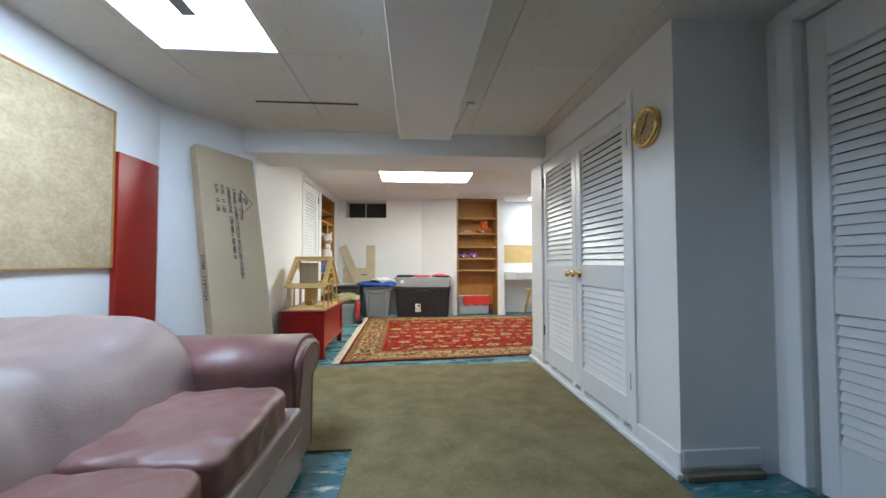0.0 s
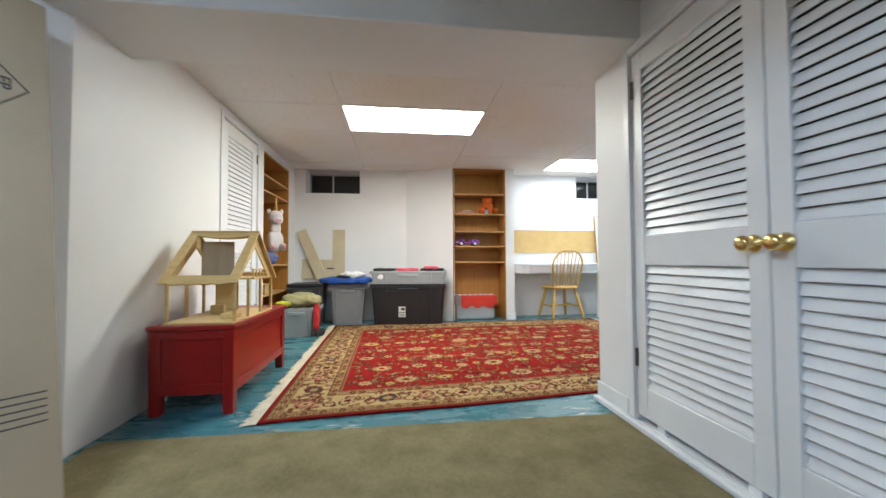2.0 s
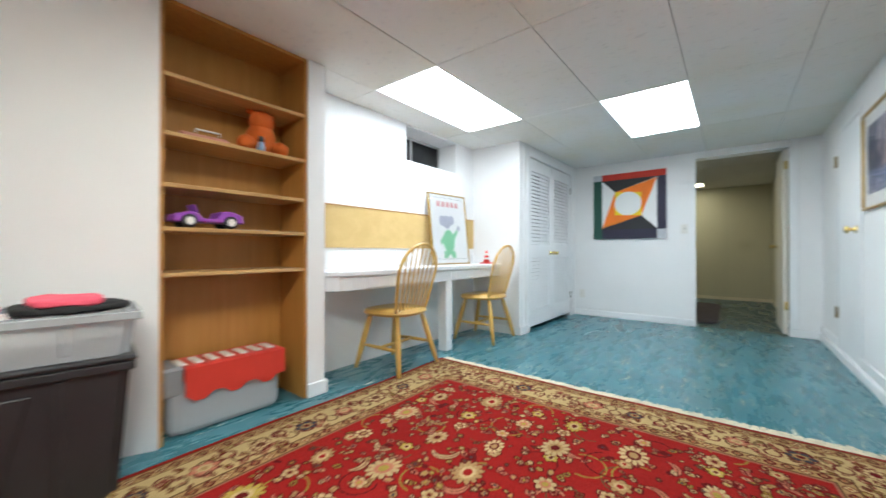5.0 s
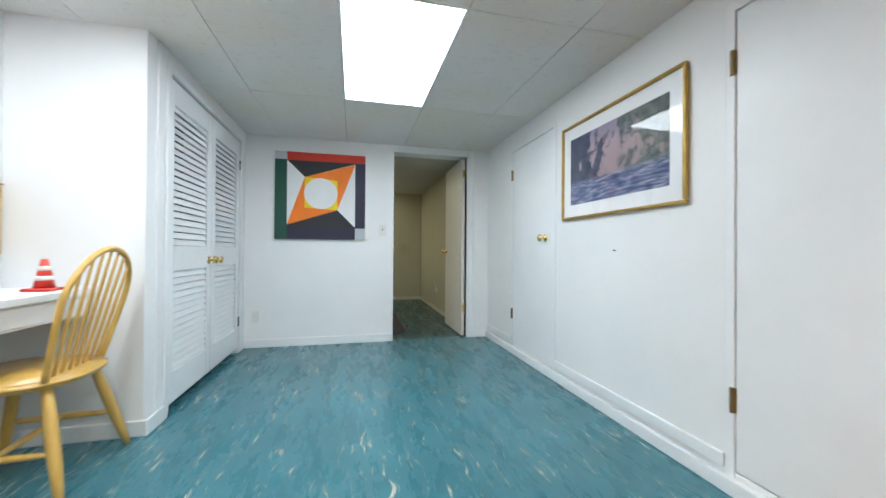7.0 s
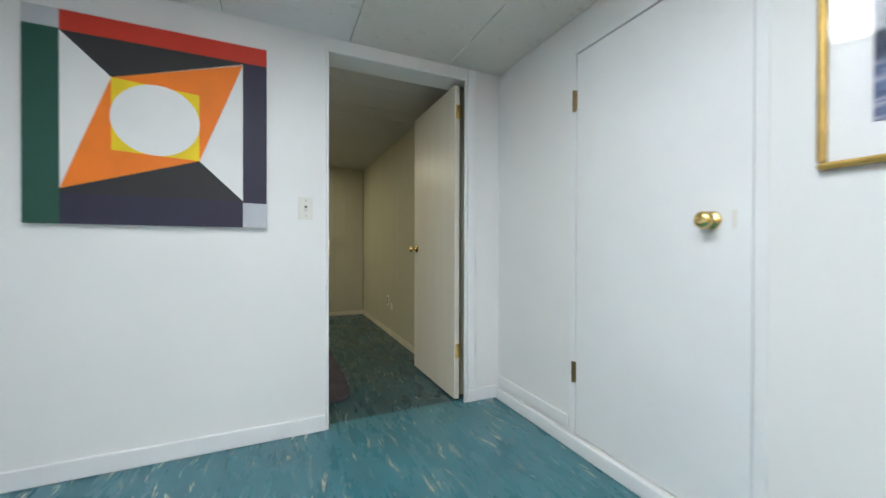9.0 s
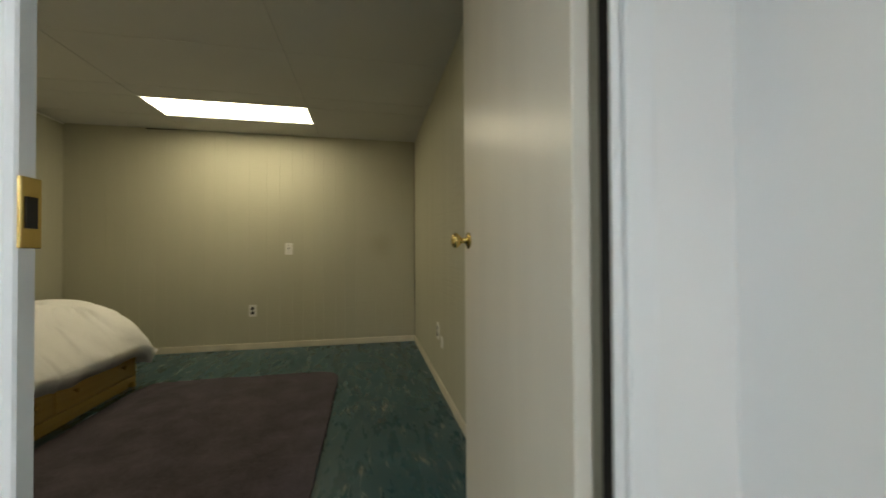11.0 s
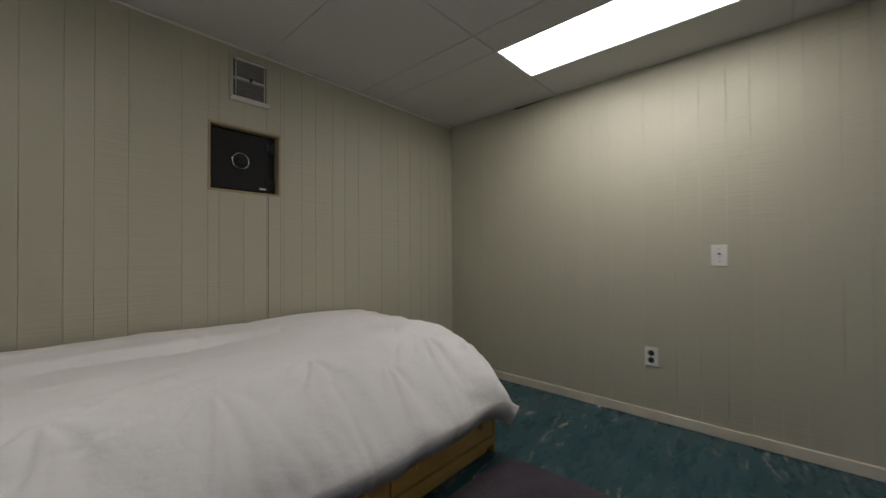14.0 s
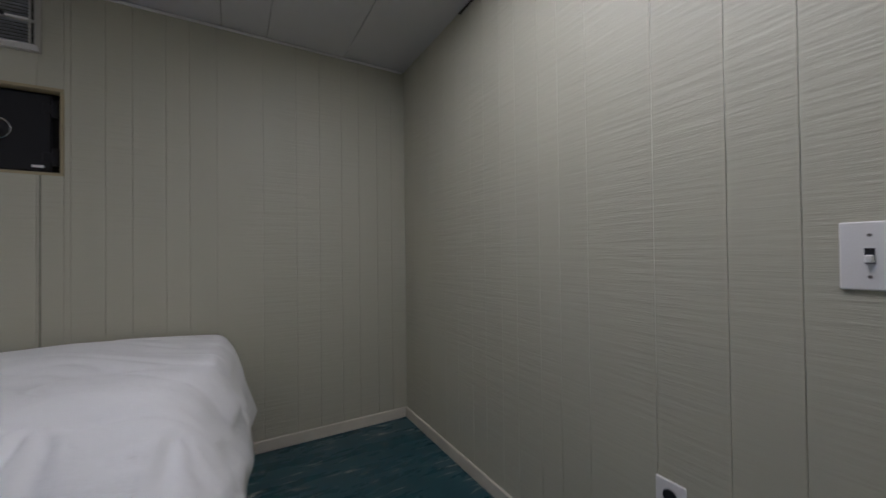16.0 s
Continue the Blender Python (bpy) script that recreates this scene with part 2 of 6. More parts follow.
def landscape():
    """A misty river print in violet and blue: sky, trees on both banks, water below."""
    m, nt, b = shader("river_print")
    tc = nt.nodes.new("ShaderNodeTexCoord").outputs["Object"]
    sep = nt.nodes.new("ShaderNodeSeparateXYZ")
    nt.links.new(tc, sep.inputs[0])
    sky = ramp(nt, sep.outputs["Z"], [(0.18, (0.40, 0.30, 0.30)), (0.34, (0.44, 0.34, 0.37)), (0.46, (0.30, 0.27, 0.36))])
    n1 = noise_tex(nt, coords(nt, (6, 6, 5), False), 1.2, 9, 0.7)
    away = nt.nodes.new("ShaderNodeMath")
    away.operation = "ABSOLUTE"
    nt.links.new(sep.outputs["X"], away.inputs[0])
    mass = nt.nodes.new("ShaderNodeMath")
    mass.operation = "MULTIPLY_ADD"
    nt.links.new(away.outputs[0], mass.inputs[0])
    mass.inputs[1].default_value = 0.55
    nt.links.new(n1, mass.inputs[2])
    tree = ramp(nt, mass.outputs[0], [(0.55, (0, 0, 0)), (0.61, (1, 1, 1))])
    crumb = noise_tex(nt, coords(nt, (22, 22, 26), False), 1.0, 5)
    shore = ramp(nt, crumb, [(0.35, (0.045, 0.055, 0.085)), (0.68, (0.125, 0.140, 0.205))])
    hill = ramp(nt, crumb, [(0.35, (0.105, 0.125, 0.125)), (0.68, (0.26, 0.27, 0.25))])
    leaf = mixed(nt, ramp(nt, sep.outputs["X"], [(0.0, (0, 0, 0)), (0.16, (1, 1, 1))]), shore, hill)
    upper = mixed(nt, tree, sky, leaf)
    wn = noise_tex(nt, coords(nt, (9, 9, 60), False), 1.0, 4)
    water = ramp(nt, wn, [(0.36, (0.075, 0.10, 0.18)), (0.52, (0.17, 0.20, 0.32)), (0.66, (0.42, 0.40, 0.48))])
    low = ramp(nt, sep.outputs["Z"], [(0.13, (1, 1, 1)), (0.16, (0, 0, 0))])
    nt.links.new(mixed(nt, low, upper, water), b.inputs["Base Color"])
    b.inputs["Roughness"].default_value = 0.6
    b.inputs["Specular IOR Level"].default_value = 0.1
    return m


WHITE = plain("white_wall_paint", (0.80, 0.80, 0.80), 0.5, vary=0.03, scale=1.4, bump=0.06, fine=140)
TRIM = plain("white_gloss_paint", (0.80, 0.81, 0.82), 0.36, vary=0.03, scale=3, bump=0.02, fine=200)
BEDPANEL = panelling("beige_panelling", (0.473, 0.455, 0.340))
GROOVE = plain("groove_paint", (0.39, 0.365, 0.285), 0.8)
BEDTRIM = plain("cream_baseboard", (0.62, 0.57, 0.45), 0.45, vary=0.1)
VINYL = floor_vinyl()
# shaded copy of VINYL: the bedroom's weaker light is put into its colours
VINYL_SHADED = floor_vinyl("shaded_teal_vinyl", 0.36)
TILE = fissured("ceiling_tile", (0.74, 0.735, 0.72))
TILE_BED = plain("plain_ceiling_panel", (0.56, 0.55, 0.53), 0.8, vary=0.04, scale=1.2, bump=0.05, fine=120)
TILE_DEN = fissured("old_ceiling_tile", (0.68, 0.675, 0.645))
# dark tone that stands for shade inside closets and in a ceiling gap
VOID_SHADE = plain("shaded_void", (0.10, 0.10, 0.10), 0.9)
BEAMPAINT = plain("white_soffit_paint", (0.74, 0.74, 0.73), 0.5, vary=0.03, scale=2)
GLOW_DEN = glow("cool_diffuser", (0.66, 0.85, 1.10), LAMP_DEN)
GLOW_PLAY = glow("warm_white_diffuser", (0.97, 0.97, 0.87), LAMP_PLAY)
GLOW_MAIN = glow("cool_white_diffuser", (0.90, 0.97, 1.03), LAMP_MAIN)
GLOW_BED = glow("yellowish_diffuser", (1.0, 0.91, 0.66), LAMP_BED)
OLIVE = pile("olive_carpet", (0.148, 0.118, 0.055), (0.285, 0.240, 0.130), 5.5, 0.9)
SHAG = pile("mauve_grey_shag", (0.042, 0.036, 0.043), (0.104, 0.088, 0.104), 6.0, 0.9)
RUGM = rug_weave()
FRINGE = plain("cream_fringe", (0.62, 0.56, 0.42), 1.0, vary=0.2, scale=20)
BRONZE = plain("aged_brass", (0.26, 0.19, 0.09), 0.38, 0.9, vary=0.2)
LEATHER = leather("mauve_leather", (0.150, 0.060, 0.054), (0.275, 0.145, 0.130))
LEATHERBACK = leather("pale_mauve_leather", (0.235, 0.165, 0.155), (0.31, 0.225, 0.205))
CARD = plain("brown_cardboard", (0.40, 0.31, 0.205), 0.85, vary=0.05, scale=3, bump=0.1)
INK = plain("black_print", (0.06, 0.05, 0.045), 0.8)
CORK = cork("cork", (0.37, 0.27, 0.155), (0.55, 0.43, 0.265))
BURLAP = cork("tan_burlap", (0.53, 0.36, 0.135), (0.64, 0.46, 0.20), 240)
REDGLOSS = plain("red_gloss_paint", (0.27, 0.005, 0.004), 0.30, vary=0.12, scale=4, coat=0.0)
BRASS = plain("polished_brass", (0.83, 0.62, 0.25), 0.16, 1.0, vary=0.05)
NICKEL = plain("dull_nickel", (0.20, 0.19, 0.17), 0.4, 1.0, vary=0.1)
DARKMETAL = plain("dark_metal", (0.05, 0.05, 0.055), 0.35, 0.8)
HONEY = wood("honey_plywood", (0.40, 0.180, 0.038), (0.50, 0.245, 0.062), 0.45, 2)
SHELFWOOD = wood("shelf_wood", (0.42, 0.24, 0.085), (0.58, 0.36, 0.15), 0.4, 0)
MAPLE = wood("blond_chair_wood", (0.54, 0.31, 0.062), (0.69, 0.44, 0.115), 0.32, 2, coat=0.3)
PINE = wood("pine_bed_wood", (0.42, 0.26, 0.055), (0.55, 0.37, 0.105), 0.42, 0)
BIRCH = wood("birch_ply", (0.56, 0.38, 0.135), (0.72, 0.53, 0.24), 0.5, 0)
BEIGEBOARD = plain("beige_board", (0.58, 0.50, 0.33), 0.6, vary=0.06)
BLACKPL = plain("black_plastic", (0.022, 0.022, 0.025), 0.42, vary=0.15)
GREYPL = plain("grey_plastic", (0.25, 0.255, 0.265), 0.45, vary=0.06)
CHARPL = plain("charcoal_plastic", (0.07, 0.07, 0.075), 0.45)
CLEARPL = clear("clear_plastic", (0.48, 0.50, 0.52), 0.16, 0.62)
REDPL = plain("red_plastic", (0.62, 0.045, 0.03), 0.38, vary=0.08)
BLUE = plain("blue_fabric", (0.016, 0.085, 0.40), 0.6, vary=0.2, bump=0.3)
WHITEFAB = plain("white_fabric", (0.78, 0.77, 0.75), 0.85, vary=0.05, bump=0.2)
BLACKFAB = plain("black_fabric", (0.02, 0.02, 0.022), 0.9)
PINK = plain("pink_fabric", (0.75, 0.10, 0.16), 0.8)
KHAKI = plain("khaki_fabric", (0.33, 0.30, 0.15), 0.9, vary=0.15, bump=0.3)
LIME = plain("lime_fabric", (0.50, 0.50, 0.04), 0.85)
REDFAB = plain("red_fabric", (0.45, 0.02, 0.02), 0.85)
ORANGE = plain("orange_plush", (0.62, 0.13, 0.02), 0.95, vary=0.15, bump=0.6, fine=200)
PURPLE = plain("purple_plastic", (0.32, 0.08, 0.46), 0.3)
PLUSH = plain("white_plush", (0.78, 0.74, 0.73), 0.95, vary=0.06, bump=0.5, fine=200)
GOLDFAB = plain("gold_fabric", (0.70, 0.50, 0.18), 0.5)
ROSE = plain("rose_plush", (0.62, 0.33, 0.36), 0.9)
DUVET = cotton("white_duvet_cotton", (0.86, 0.845, 0.815))
SAFEBLACK = plain("black_steel", (0.007, 0.007, 0.008), 0.75, 0.0, bump=0.0)
PLATE = plain("white_plate", (0.74, 0.72, 0.68), 0.4, vary=0.03)
GILT = plain("gilt_frame", (0.42, 0.27, 0.07), 0.35, 0.6, vary=0.25, scale=20)
MATBOARD = plain("white_mat", (0.80, 0.80, 0.80), 0.3, vary=0.01)
LAND = landscape()
CANVAS_COL = {
    "white": plain("canvas_white", (0.78, 0.78, 0.78), 0.6, vary=0.02),
    "black": plain("canvas_black", (0.020, 0.020, 0.022), 0.6),
    "navy": plain("canvas_navy", (0.020, 0.018, 0.045), 0.6),
    "red": plain("canvas_red", (0.55, 0.03, 0.012), 0.6),
    "orange": plain("canvas_orange", (0.88, 0.20, 0.008), 0.6),
    "yellow": plain("canvas_yellow", (0.85, 0.62, 0.008), 0.6),
    "green": plain("canvas_green", (0.010, 0.075, 0.05), 0.6),
    "grey": plain("canvas_grey", (0.47, 0.49, 0.53), 0.6),
}
GLASSDARK = plain("dark_window_glass", (0.012, 0.013, 0.015), 0.08, vary=0.05, bump=0)
STEELFRAME = plain("pale_window_frame", (0.42, 0.42, 0.41), 0.45, 0.2)
STAIN = plain("stained_sill", (0.18, 0.15, 0.11), 0.8)


# ---------------------------------------------------------------- mesh helpers
def part(name, bm, material, parent=None, label="", smooth=False):
    """Links a bmesh as one mesh object under its thing."""
    me = bpy.data.meshes.new(name)
    bm.normal_update()
    bm.to_mesh(me)
    bm.free()
    me.materials.append(material)
    if smooth:
        me.shade_smooth()
    ob = new(name, me)
    if parent:
        ob.parent = parent
    if label:
        ob["label"] = label
    return ob


def share(name, me, parent, m):
    ob = new(name, me)
    ob.parent = parent
    ob.matrix_basis = m
    return ob


def thing(name, at=(0, 0, 0), label="", category="", group="", rz=0.0, kind=""):
    e = new(name)
    e.empty_display_size = 0.1
    e.matrix_basis = pose(*at, 0, 0, rz)
    return tagged(e, label, category, group, kind)


def add_box(bm, lo, hi, bevel=0.0, seg=1):
    size = [b - a for a, b in zip(lo, hi)]
    mid = [(a + b) / 2 for a, b in zip(lo, hi)]
    got = bmesh.ops.create_cube(bm, size=1.0, matrix=Matrix.LocRotScale(mid, None, size))
    if bevel:
        edges = list({e for v in got["verts"] for e in v.link_edges})
        bmesh.ops.bevel(bm, geom=edges, offset=min(bevel, min(size) * 0.45), segments=seg, profile=0.5, affect="EDGES")
    return bm


def boxbm(lo, hi, bevel=0.0, seg=1):
    return add_box(bmesh.new(), lo, hi, bevel, seg)


def sheetbm(x0, x1, y, z0, z1):
    """One upright pane that faces -y."""
    bm = bmesh.new()
    bm.faces.new([bm.verts.new(p) for p in ((x0, y, z0), (x1, y, z0), (x1, y, z1), (x0, y, z1))])
    return bm


def turned(bm, m):
    bmesh.ops.transform(bm, matrix=m, verts=bm.verts)
    return bm


def add_rod(bm, a, b, r0, r1=None, seg=10, belly=0.0):
    """A turned rod from a to b; belly swells its middle."""
    a, b = Vector(a), Vector(b)
    r1 = r0 if r1 is None else r1
    axis = (b - a).normalized()
    q = axis.to_track_quat("Z", "Y").to_matrix()
    rings = []
    steps = 7 if belly else 2
    for i in range(steps):
        f = i / (steps - 1)
        r = r0 + (r1 - r0) * f + belly * math.sin(math.pi * f)
        c = a + (b - a) * f
        rings.append([bm.verts.new(c + q @ Vector((r * math.cos(2 * math.pi * k / seg), r * math.sin(2 * math.pi * k / seg), 0))) for k in range(seg)])
    for s, t in zip(rings, rings[1:]):
        for k in range(seg):
            bm.faces.new((s[k], s[(k + 1) % seg], t[(k + 1) % seg], t[k]))
    bm.faces.new(rings[0][::-1])
    bm.faces.new(rings[-1])
    return bm


def rod(a, b, r0, r1=None, seg=10, belly=0.0):
    return add_rod(bmesh.new(), a, b, r0, r1, seg, belly)


def lathe(profile, seg=24):
    """Turns (radius, height) pairs about z."""
    bm = bmesh.new()
    rings = [[bm.verts.new((r * math.cos(2 * math.pi * k / seg), r * math.sin(2 * math.pi * k / seg), z)) for k in range(seg)] for r, z in profile]
    for s, t in zip(rings, rings[1:]):
        for k in range(seg):
            bm.faces.new((s[k], s[(k + 1) % seg], t[(k + 1) % seg], t[k]))
    bm.faces.new(rings[0][::-1])
    bm.faces.new(rings[-1])
    return bm


def tube(points, r, seg=8):
    """A round bar bent along points."""
    bm = bmesh.new()
    pts = [Vector(p) for p in points]
    rings = []
    for i, p in enumerate(pts):
        d = (pts[min(i + 1, len(pts) - 1)] - pts[max(i - 1, 0)]).normalized()
        side = d.cross(Vector((0, 1, 0)))
        side = side.normalized() if side.length > 0.05 else Vector((1, 0, 0))
        up = side.cross(d)
        rings.append([bm.verts.new(p + r * (math.cos(2 * math.pi * k / seg) * side + math.sin(2 * math.pi * k / seg) * up)) for k in range(seg)])
    for s, t in zip(rings, rings[1:]):
        for k in range(seg):
            bm.faces.new((s[k], s[(k + 1) % seg], t[(k + 1) % seg], t[k]))
    bm.faces.new(rings[0][::-1])
    bm.faces.new(rings[-1])
    bmesh.ops.recalc_face_normals(bm, faces=bm.faces)
    return bm


def soft(lo, hi, n=12, p=5.0, amp=0.0, freq=4.0, seed=0.0, shape=None):
    """A padded box: a cube grid drawn to rounded corners, with folds of amp metres. shape bends the result."""
    bm = bmesh.new()
    mid = Vector([(a + b) / 2 for a, b in zip(lo, hi)])
    half = Vector([(b - a) / 2 for a, b in zip(lo, hi)])
    seen = {}

    def vert(u):
        key = tuple(round(c, 5) for c in u)
        if key not in seen:
            k = sum(abs(c) ** p for c in u) ** (1 / p)
            d = Vector(u) / k
            pos = mid + Vector((d.x * half.x, d.y * half.y, d.z * half.z))
            if amp:
                q = pos * freq + Vector((seed, seed * 1.7, seed * 0.3))
                pos += d * amp * (noise.noise(q) + 0.5 * noise.noise(q * 2.3))
            if shape:
                pos = shape(pos)
            seen[key] = bm.verts.new(pos)
        return seen[key]

    g = [2 * i / n - 1 for i in range(n + 1)]
    for ax in range(3):
        for sgn in (-1, 1):
            for i in range(n):
                for j in range(n):
                    quad = []
                    for a, b in ((i, j), (i + 1, j), (i + 1, j + 1), (i, j + 1)):
                        u = [0, 0, 0]
                        u[ax], u[(ax + 1) % 3], u[(ax + 2) % 3] = sgn, g[a], g[b]
                        quad.append(vert(u))
                    bm.faces.new(quad if sgn > 0 else quad[::-1])
    return bm


def extruded(points, depth, axis="y", bevel=0.0):
    """A flat outline (u, v) given thickness along an axis."""
    bm = bmesh.new()
    put = {"y": lambda u, v, d: (u, d, v), "x": lambda u, v, d: (d, u, v), "z": lambda u, v, d: (u, v, d)}[axis]
    a = [bm.verts.new(put(u, v, 0)) for u, v in points]
    b = [bm.verts.new(put(u, v, depth)) for u, v in points]
    bm.faces.new(a)
    bm.faces.new(b[::-1])
    for i in range(len(points)):
        j = (i + 1) % len(points)
        bm.faces.new((a[j], a[i], b[i], b[j]))
    bmesh.ops.recalc_face_normals(bm, faces=bm.faces)
    if bevel:
        bmesh.ops.bevel(bm, geom=list(bm.edges), offset=bevel, segments=1, affect="EDGES")
    return bm


def holed(u0, u1, z0, z1, holes):
    """Rectangles that fill u0..u1 by z0..z1 around the holes."""
    us = sorted({u0, u1, *(h[0] for h in holes), *(h[1] for h in holes)})
    zs = sorted({z0, z1, *(h[2] for h in holes), *(h[3] for h in holes)})
    for a, b in zip(us, us[1:]):
        if a < u0 or b > u1:
            continue
        run = None
        for c, d in zip(zs, zs[1:]):
            if c < z0 or d > z1:
                continue
            mu, mz = (a + b) / 2, (c + d) / 2
            if any(h[0] < mu < h[1] and h[2] < mz < h[3] for h in holes):
                if run:
                    yield (a, b, *run)
                run = None
            else:
                run = (run[0] if run else c, d)
        if run:
            yield (a, b, *run)


def wall(name, axis, face, back, u0, u1, holes=(), z0=0.0, z1=CEIL + 0.012, material=None, label="white painted wall"):
    """A wall whose face lies at axis = face; back is the far side of its thickness."""
    bm = bmesh.new()
    lo, hi = min(face, back), max(face, back)
    for a, b, c, d in holed(u0, u1, z0, z1, holes):
        if axis == "x":
            add_box(bm, (lo, a, c), (hi, b, d))
        else:
            add_box(bm, (a, lo, c), (b, hi, d))
    bmesh.ops.remove_doubles(bm, verts=bm.verts, dist=1e-5)
    return tagged(part(name, bm, material or WHITE), label, "wall", kind="structure")


def slanted(name, a, b, thick, label="white painted wall set at an angle"):
    """An upright wall from a to b; its thickness lies to the left of the way from a to b."""
    d = (Vector(b) - Vector(a)).normalized()
    nrm = Vector((-d.y, d.x)) * thick
    pts = [a, b, (b[0] + nrm.x, b[1] + nrm.y), (a[0] + nrm.x, a[1] + nrm.y)]
    return tagged(part(name, extruded(pts, CEIL + 0.012, "z"), WHITE), label, "wall", kind="structure")


def strip(name, lo, hi, material=None, label="white painted baseboard", category="baseboard", bevel=0.006):
    return tagged(part(name, boxbm(lo, hi, bevel, 2), material or TRIM), label, category, kind="structure")


# ---------------------------------------------------------------- structure
WL, WB, DW = -1.10, 7.36, 7.42          # play-room left wall, window wall, desk wall
CX, RY, PX = 1.52, 4.26, 5.975          # closet front, long white wall, picture wall
BX, BR, BS = 9.33, 4.435, 7.615         # bedroom end wall, door-side wall, safe wall

tagged(part("floor", boxbm((-1.8, -4.4, -0.1), (6.03, 8.0, 0.0)), VINYL), "worn teal vinyl tile floor with pale chips", "floor", kind="structure")

tagged(part("floor_bedroom", boxbm((6.03, -1.3, -0.1), (9.6, 8.0, 0.0)), VINYL_SHADED), "teal vinyl tile floor with pale chips, bedroom dimness in its colour", "floor", kind="structure")
wall("wall_den_left", "x", -1.50, -1.62, -4.12, 3.2)
# unseen end wall, added far back so that the den gets less bounce
wall("wall_den_unseen", "y", -4.0, -4.12, -1.5, 2.12)
slanted("wall_den_corner", (-1.50, 3.2), (-1.10, 3.84), 0.12)
wall("wall_play_left", "x", WL, WL - 0.35, 3.84, 7.71,
     [(5.24, 5.99, 0.0, 2.03), (6.17, 7.10, 0.12, 2.03)])
wall("wall_play_window", "y", WB, WB + 0.35, WL, 0.45, [(-0.95, -0.21, 1.785, 2.112)])
slanted("wall_play_corner", (0.45, WB), (1.08, 7.08), 0.10)
wall("wall_alcove_back", "y", 7.42, 7.52, 0.95, 2.0)
wall("wall_alcove_post", "x", 1.96, 1.84, 7.08, DW + 0.06, label="white painted post between bookcase and desk")
wall("wall_desk", "y", DW, DW + 0.35, 1.84, 4.32, [(3.07, 3.865, 1.78, 2.112)])
wall("wall_closet_side", "x", 4.22, 4.32, 6.82, DW)
wall("wall_closet_front", "y", 6.81, 6.91, 4.32, PX, [(4.44, 5.80, 0.0, 2.0)])
# closet and cupboard backs carry the inner shade as a dark colour
wall("wall_closet_inside", "y", 7.35, 7.45, 4.32, PX + 0.12, material=VOID_SHADE, label="closet back, coloured dark for the shade inside")
wall("wall_picture", "x", PX, PX + 0.12, RY - 0.12, 7.45, [(4.445, 5.58, 0.0, 2.06)])
wall("wall_picture_edge", "x", PX, PX + 0.020, 5.360, 5.58, z1=2.06)
wall("wall_picture_return", "x", PX, PX + 0.004, 4.445, 4.50, z1=2.06)
wall("wall_long", "y", RY, RY - 0.12, 1.62, PX,
     [(2.42, 3.15, 0.09, 1.955), (4.54, 5.28, 0.07, 1.94)])
wall("wall_long_inside", "y", 3.6, 3.5, 1.62, PX, material=VOID_SHADE, label="cupboard back, coloured dark for the shade inside")
wall("wall_louver_closet", "x", CX, CX + 0.10, 2.06, 4.145, [(2.42, 3.81, 0.03, 1.895)])
wall("wall_louver_side", "y", 2.06, 2.16, CX + 0.10, 2.12)
wall("wall_louver_inside", "x", 2.2, 2.3, 2.16, 4.14, material=VOID_SHADE, label="louvered closet back, coloured dark for the shade inside")
wall("wall_den_right", "x", 2.0, 2.12, -4.0, 2.06, [(1.10, 1.90, 0.0, 2.03)])
# added backing; its dark colour gives the louver gaps their shade
wall("wall_den_store", "x", 2.6, 2.7, -1.0, 2.16, material=VOID_SHADE, label="added backing behind the den louvers, coloured dark for shade")

# bedroom shell behind the panelling
SHELL = 0.012
wall("wall_bed_end", "x", BX + SHELL, BX + 0.12, BR - 0.1, BS + 0.1, material=GROOVE, label="beige painted panelled wall")
wall("wall_bed_right", "y", BR - SHELL, BR - 0.12, PX + 0.12, BX + 0.012, material=GROOVE, label="beige painted panelled wall")
wall("wall_bed_safe", "y", BS + SHELL, BS + 0.25, PX + 0.12, BX + 0.012, [(7.43, 7.80, 1.335, 1.695)], material=GROOVE, label="beige painted panelled wall with a safe set in it")
wall("wall_bed_door", "x", PX + 0.126, PX + 0.16, BR, BS, [(4.48, 5.62, 0.0, 2.06)], material=BEDPANEL, label="beige painted wall round the doorway")


def ceiling(name, xs, rows, holes, label, z=CEIL):
    """Fibre panels with narrow open joints under a dark void; all panels are one mesh."""
    bm = bmesh.new()
    g = 0.0016
    for x0, x1 in zip(xs, xs[1:]):
        ys = rows(x0)
        for y0, y1 in zip(ys, ys[1:]):
            mx, my = (x0 + x1) / 2, (y0 + y1) / 2
            if any(h[0] < mx < h[1] and h[2] < my < h[3] for h in holes):
                continue
            jig = random.uniform(-0.0015, 0.0015)
            add_box(bm, (x0 + g, y0 + g, z + jig), (x1 - g, y1 - g, z + 0.007 + jig), 0.002)
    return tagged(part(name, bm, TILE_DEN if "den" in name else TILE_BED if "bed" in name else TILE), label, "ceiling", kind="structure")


def spread(a, b, first, step):
    got = [a]
    y = first
    while y < b - 0.05:
        if y > a + 0.05:
            got.append(y)
        y += step
    return got + [b]


ceiling("ceiling_den", [-1.50, -1.04, -0.42, 0.19, 0.80, 1.41, 2.06], lambda x: spread(-4.0, 3.72, -3.6, 1.22), [(-1.04, -0.42, 1.28, 2.5)],
        "grey-white fissured ceiling tiles, one sagging")
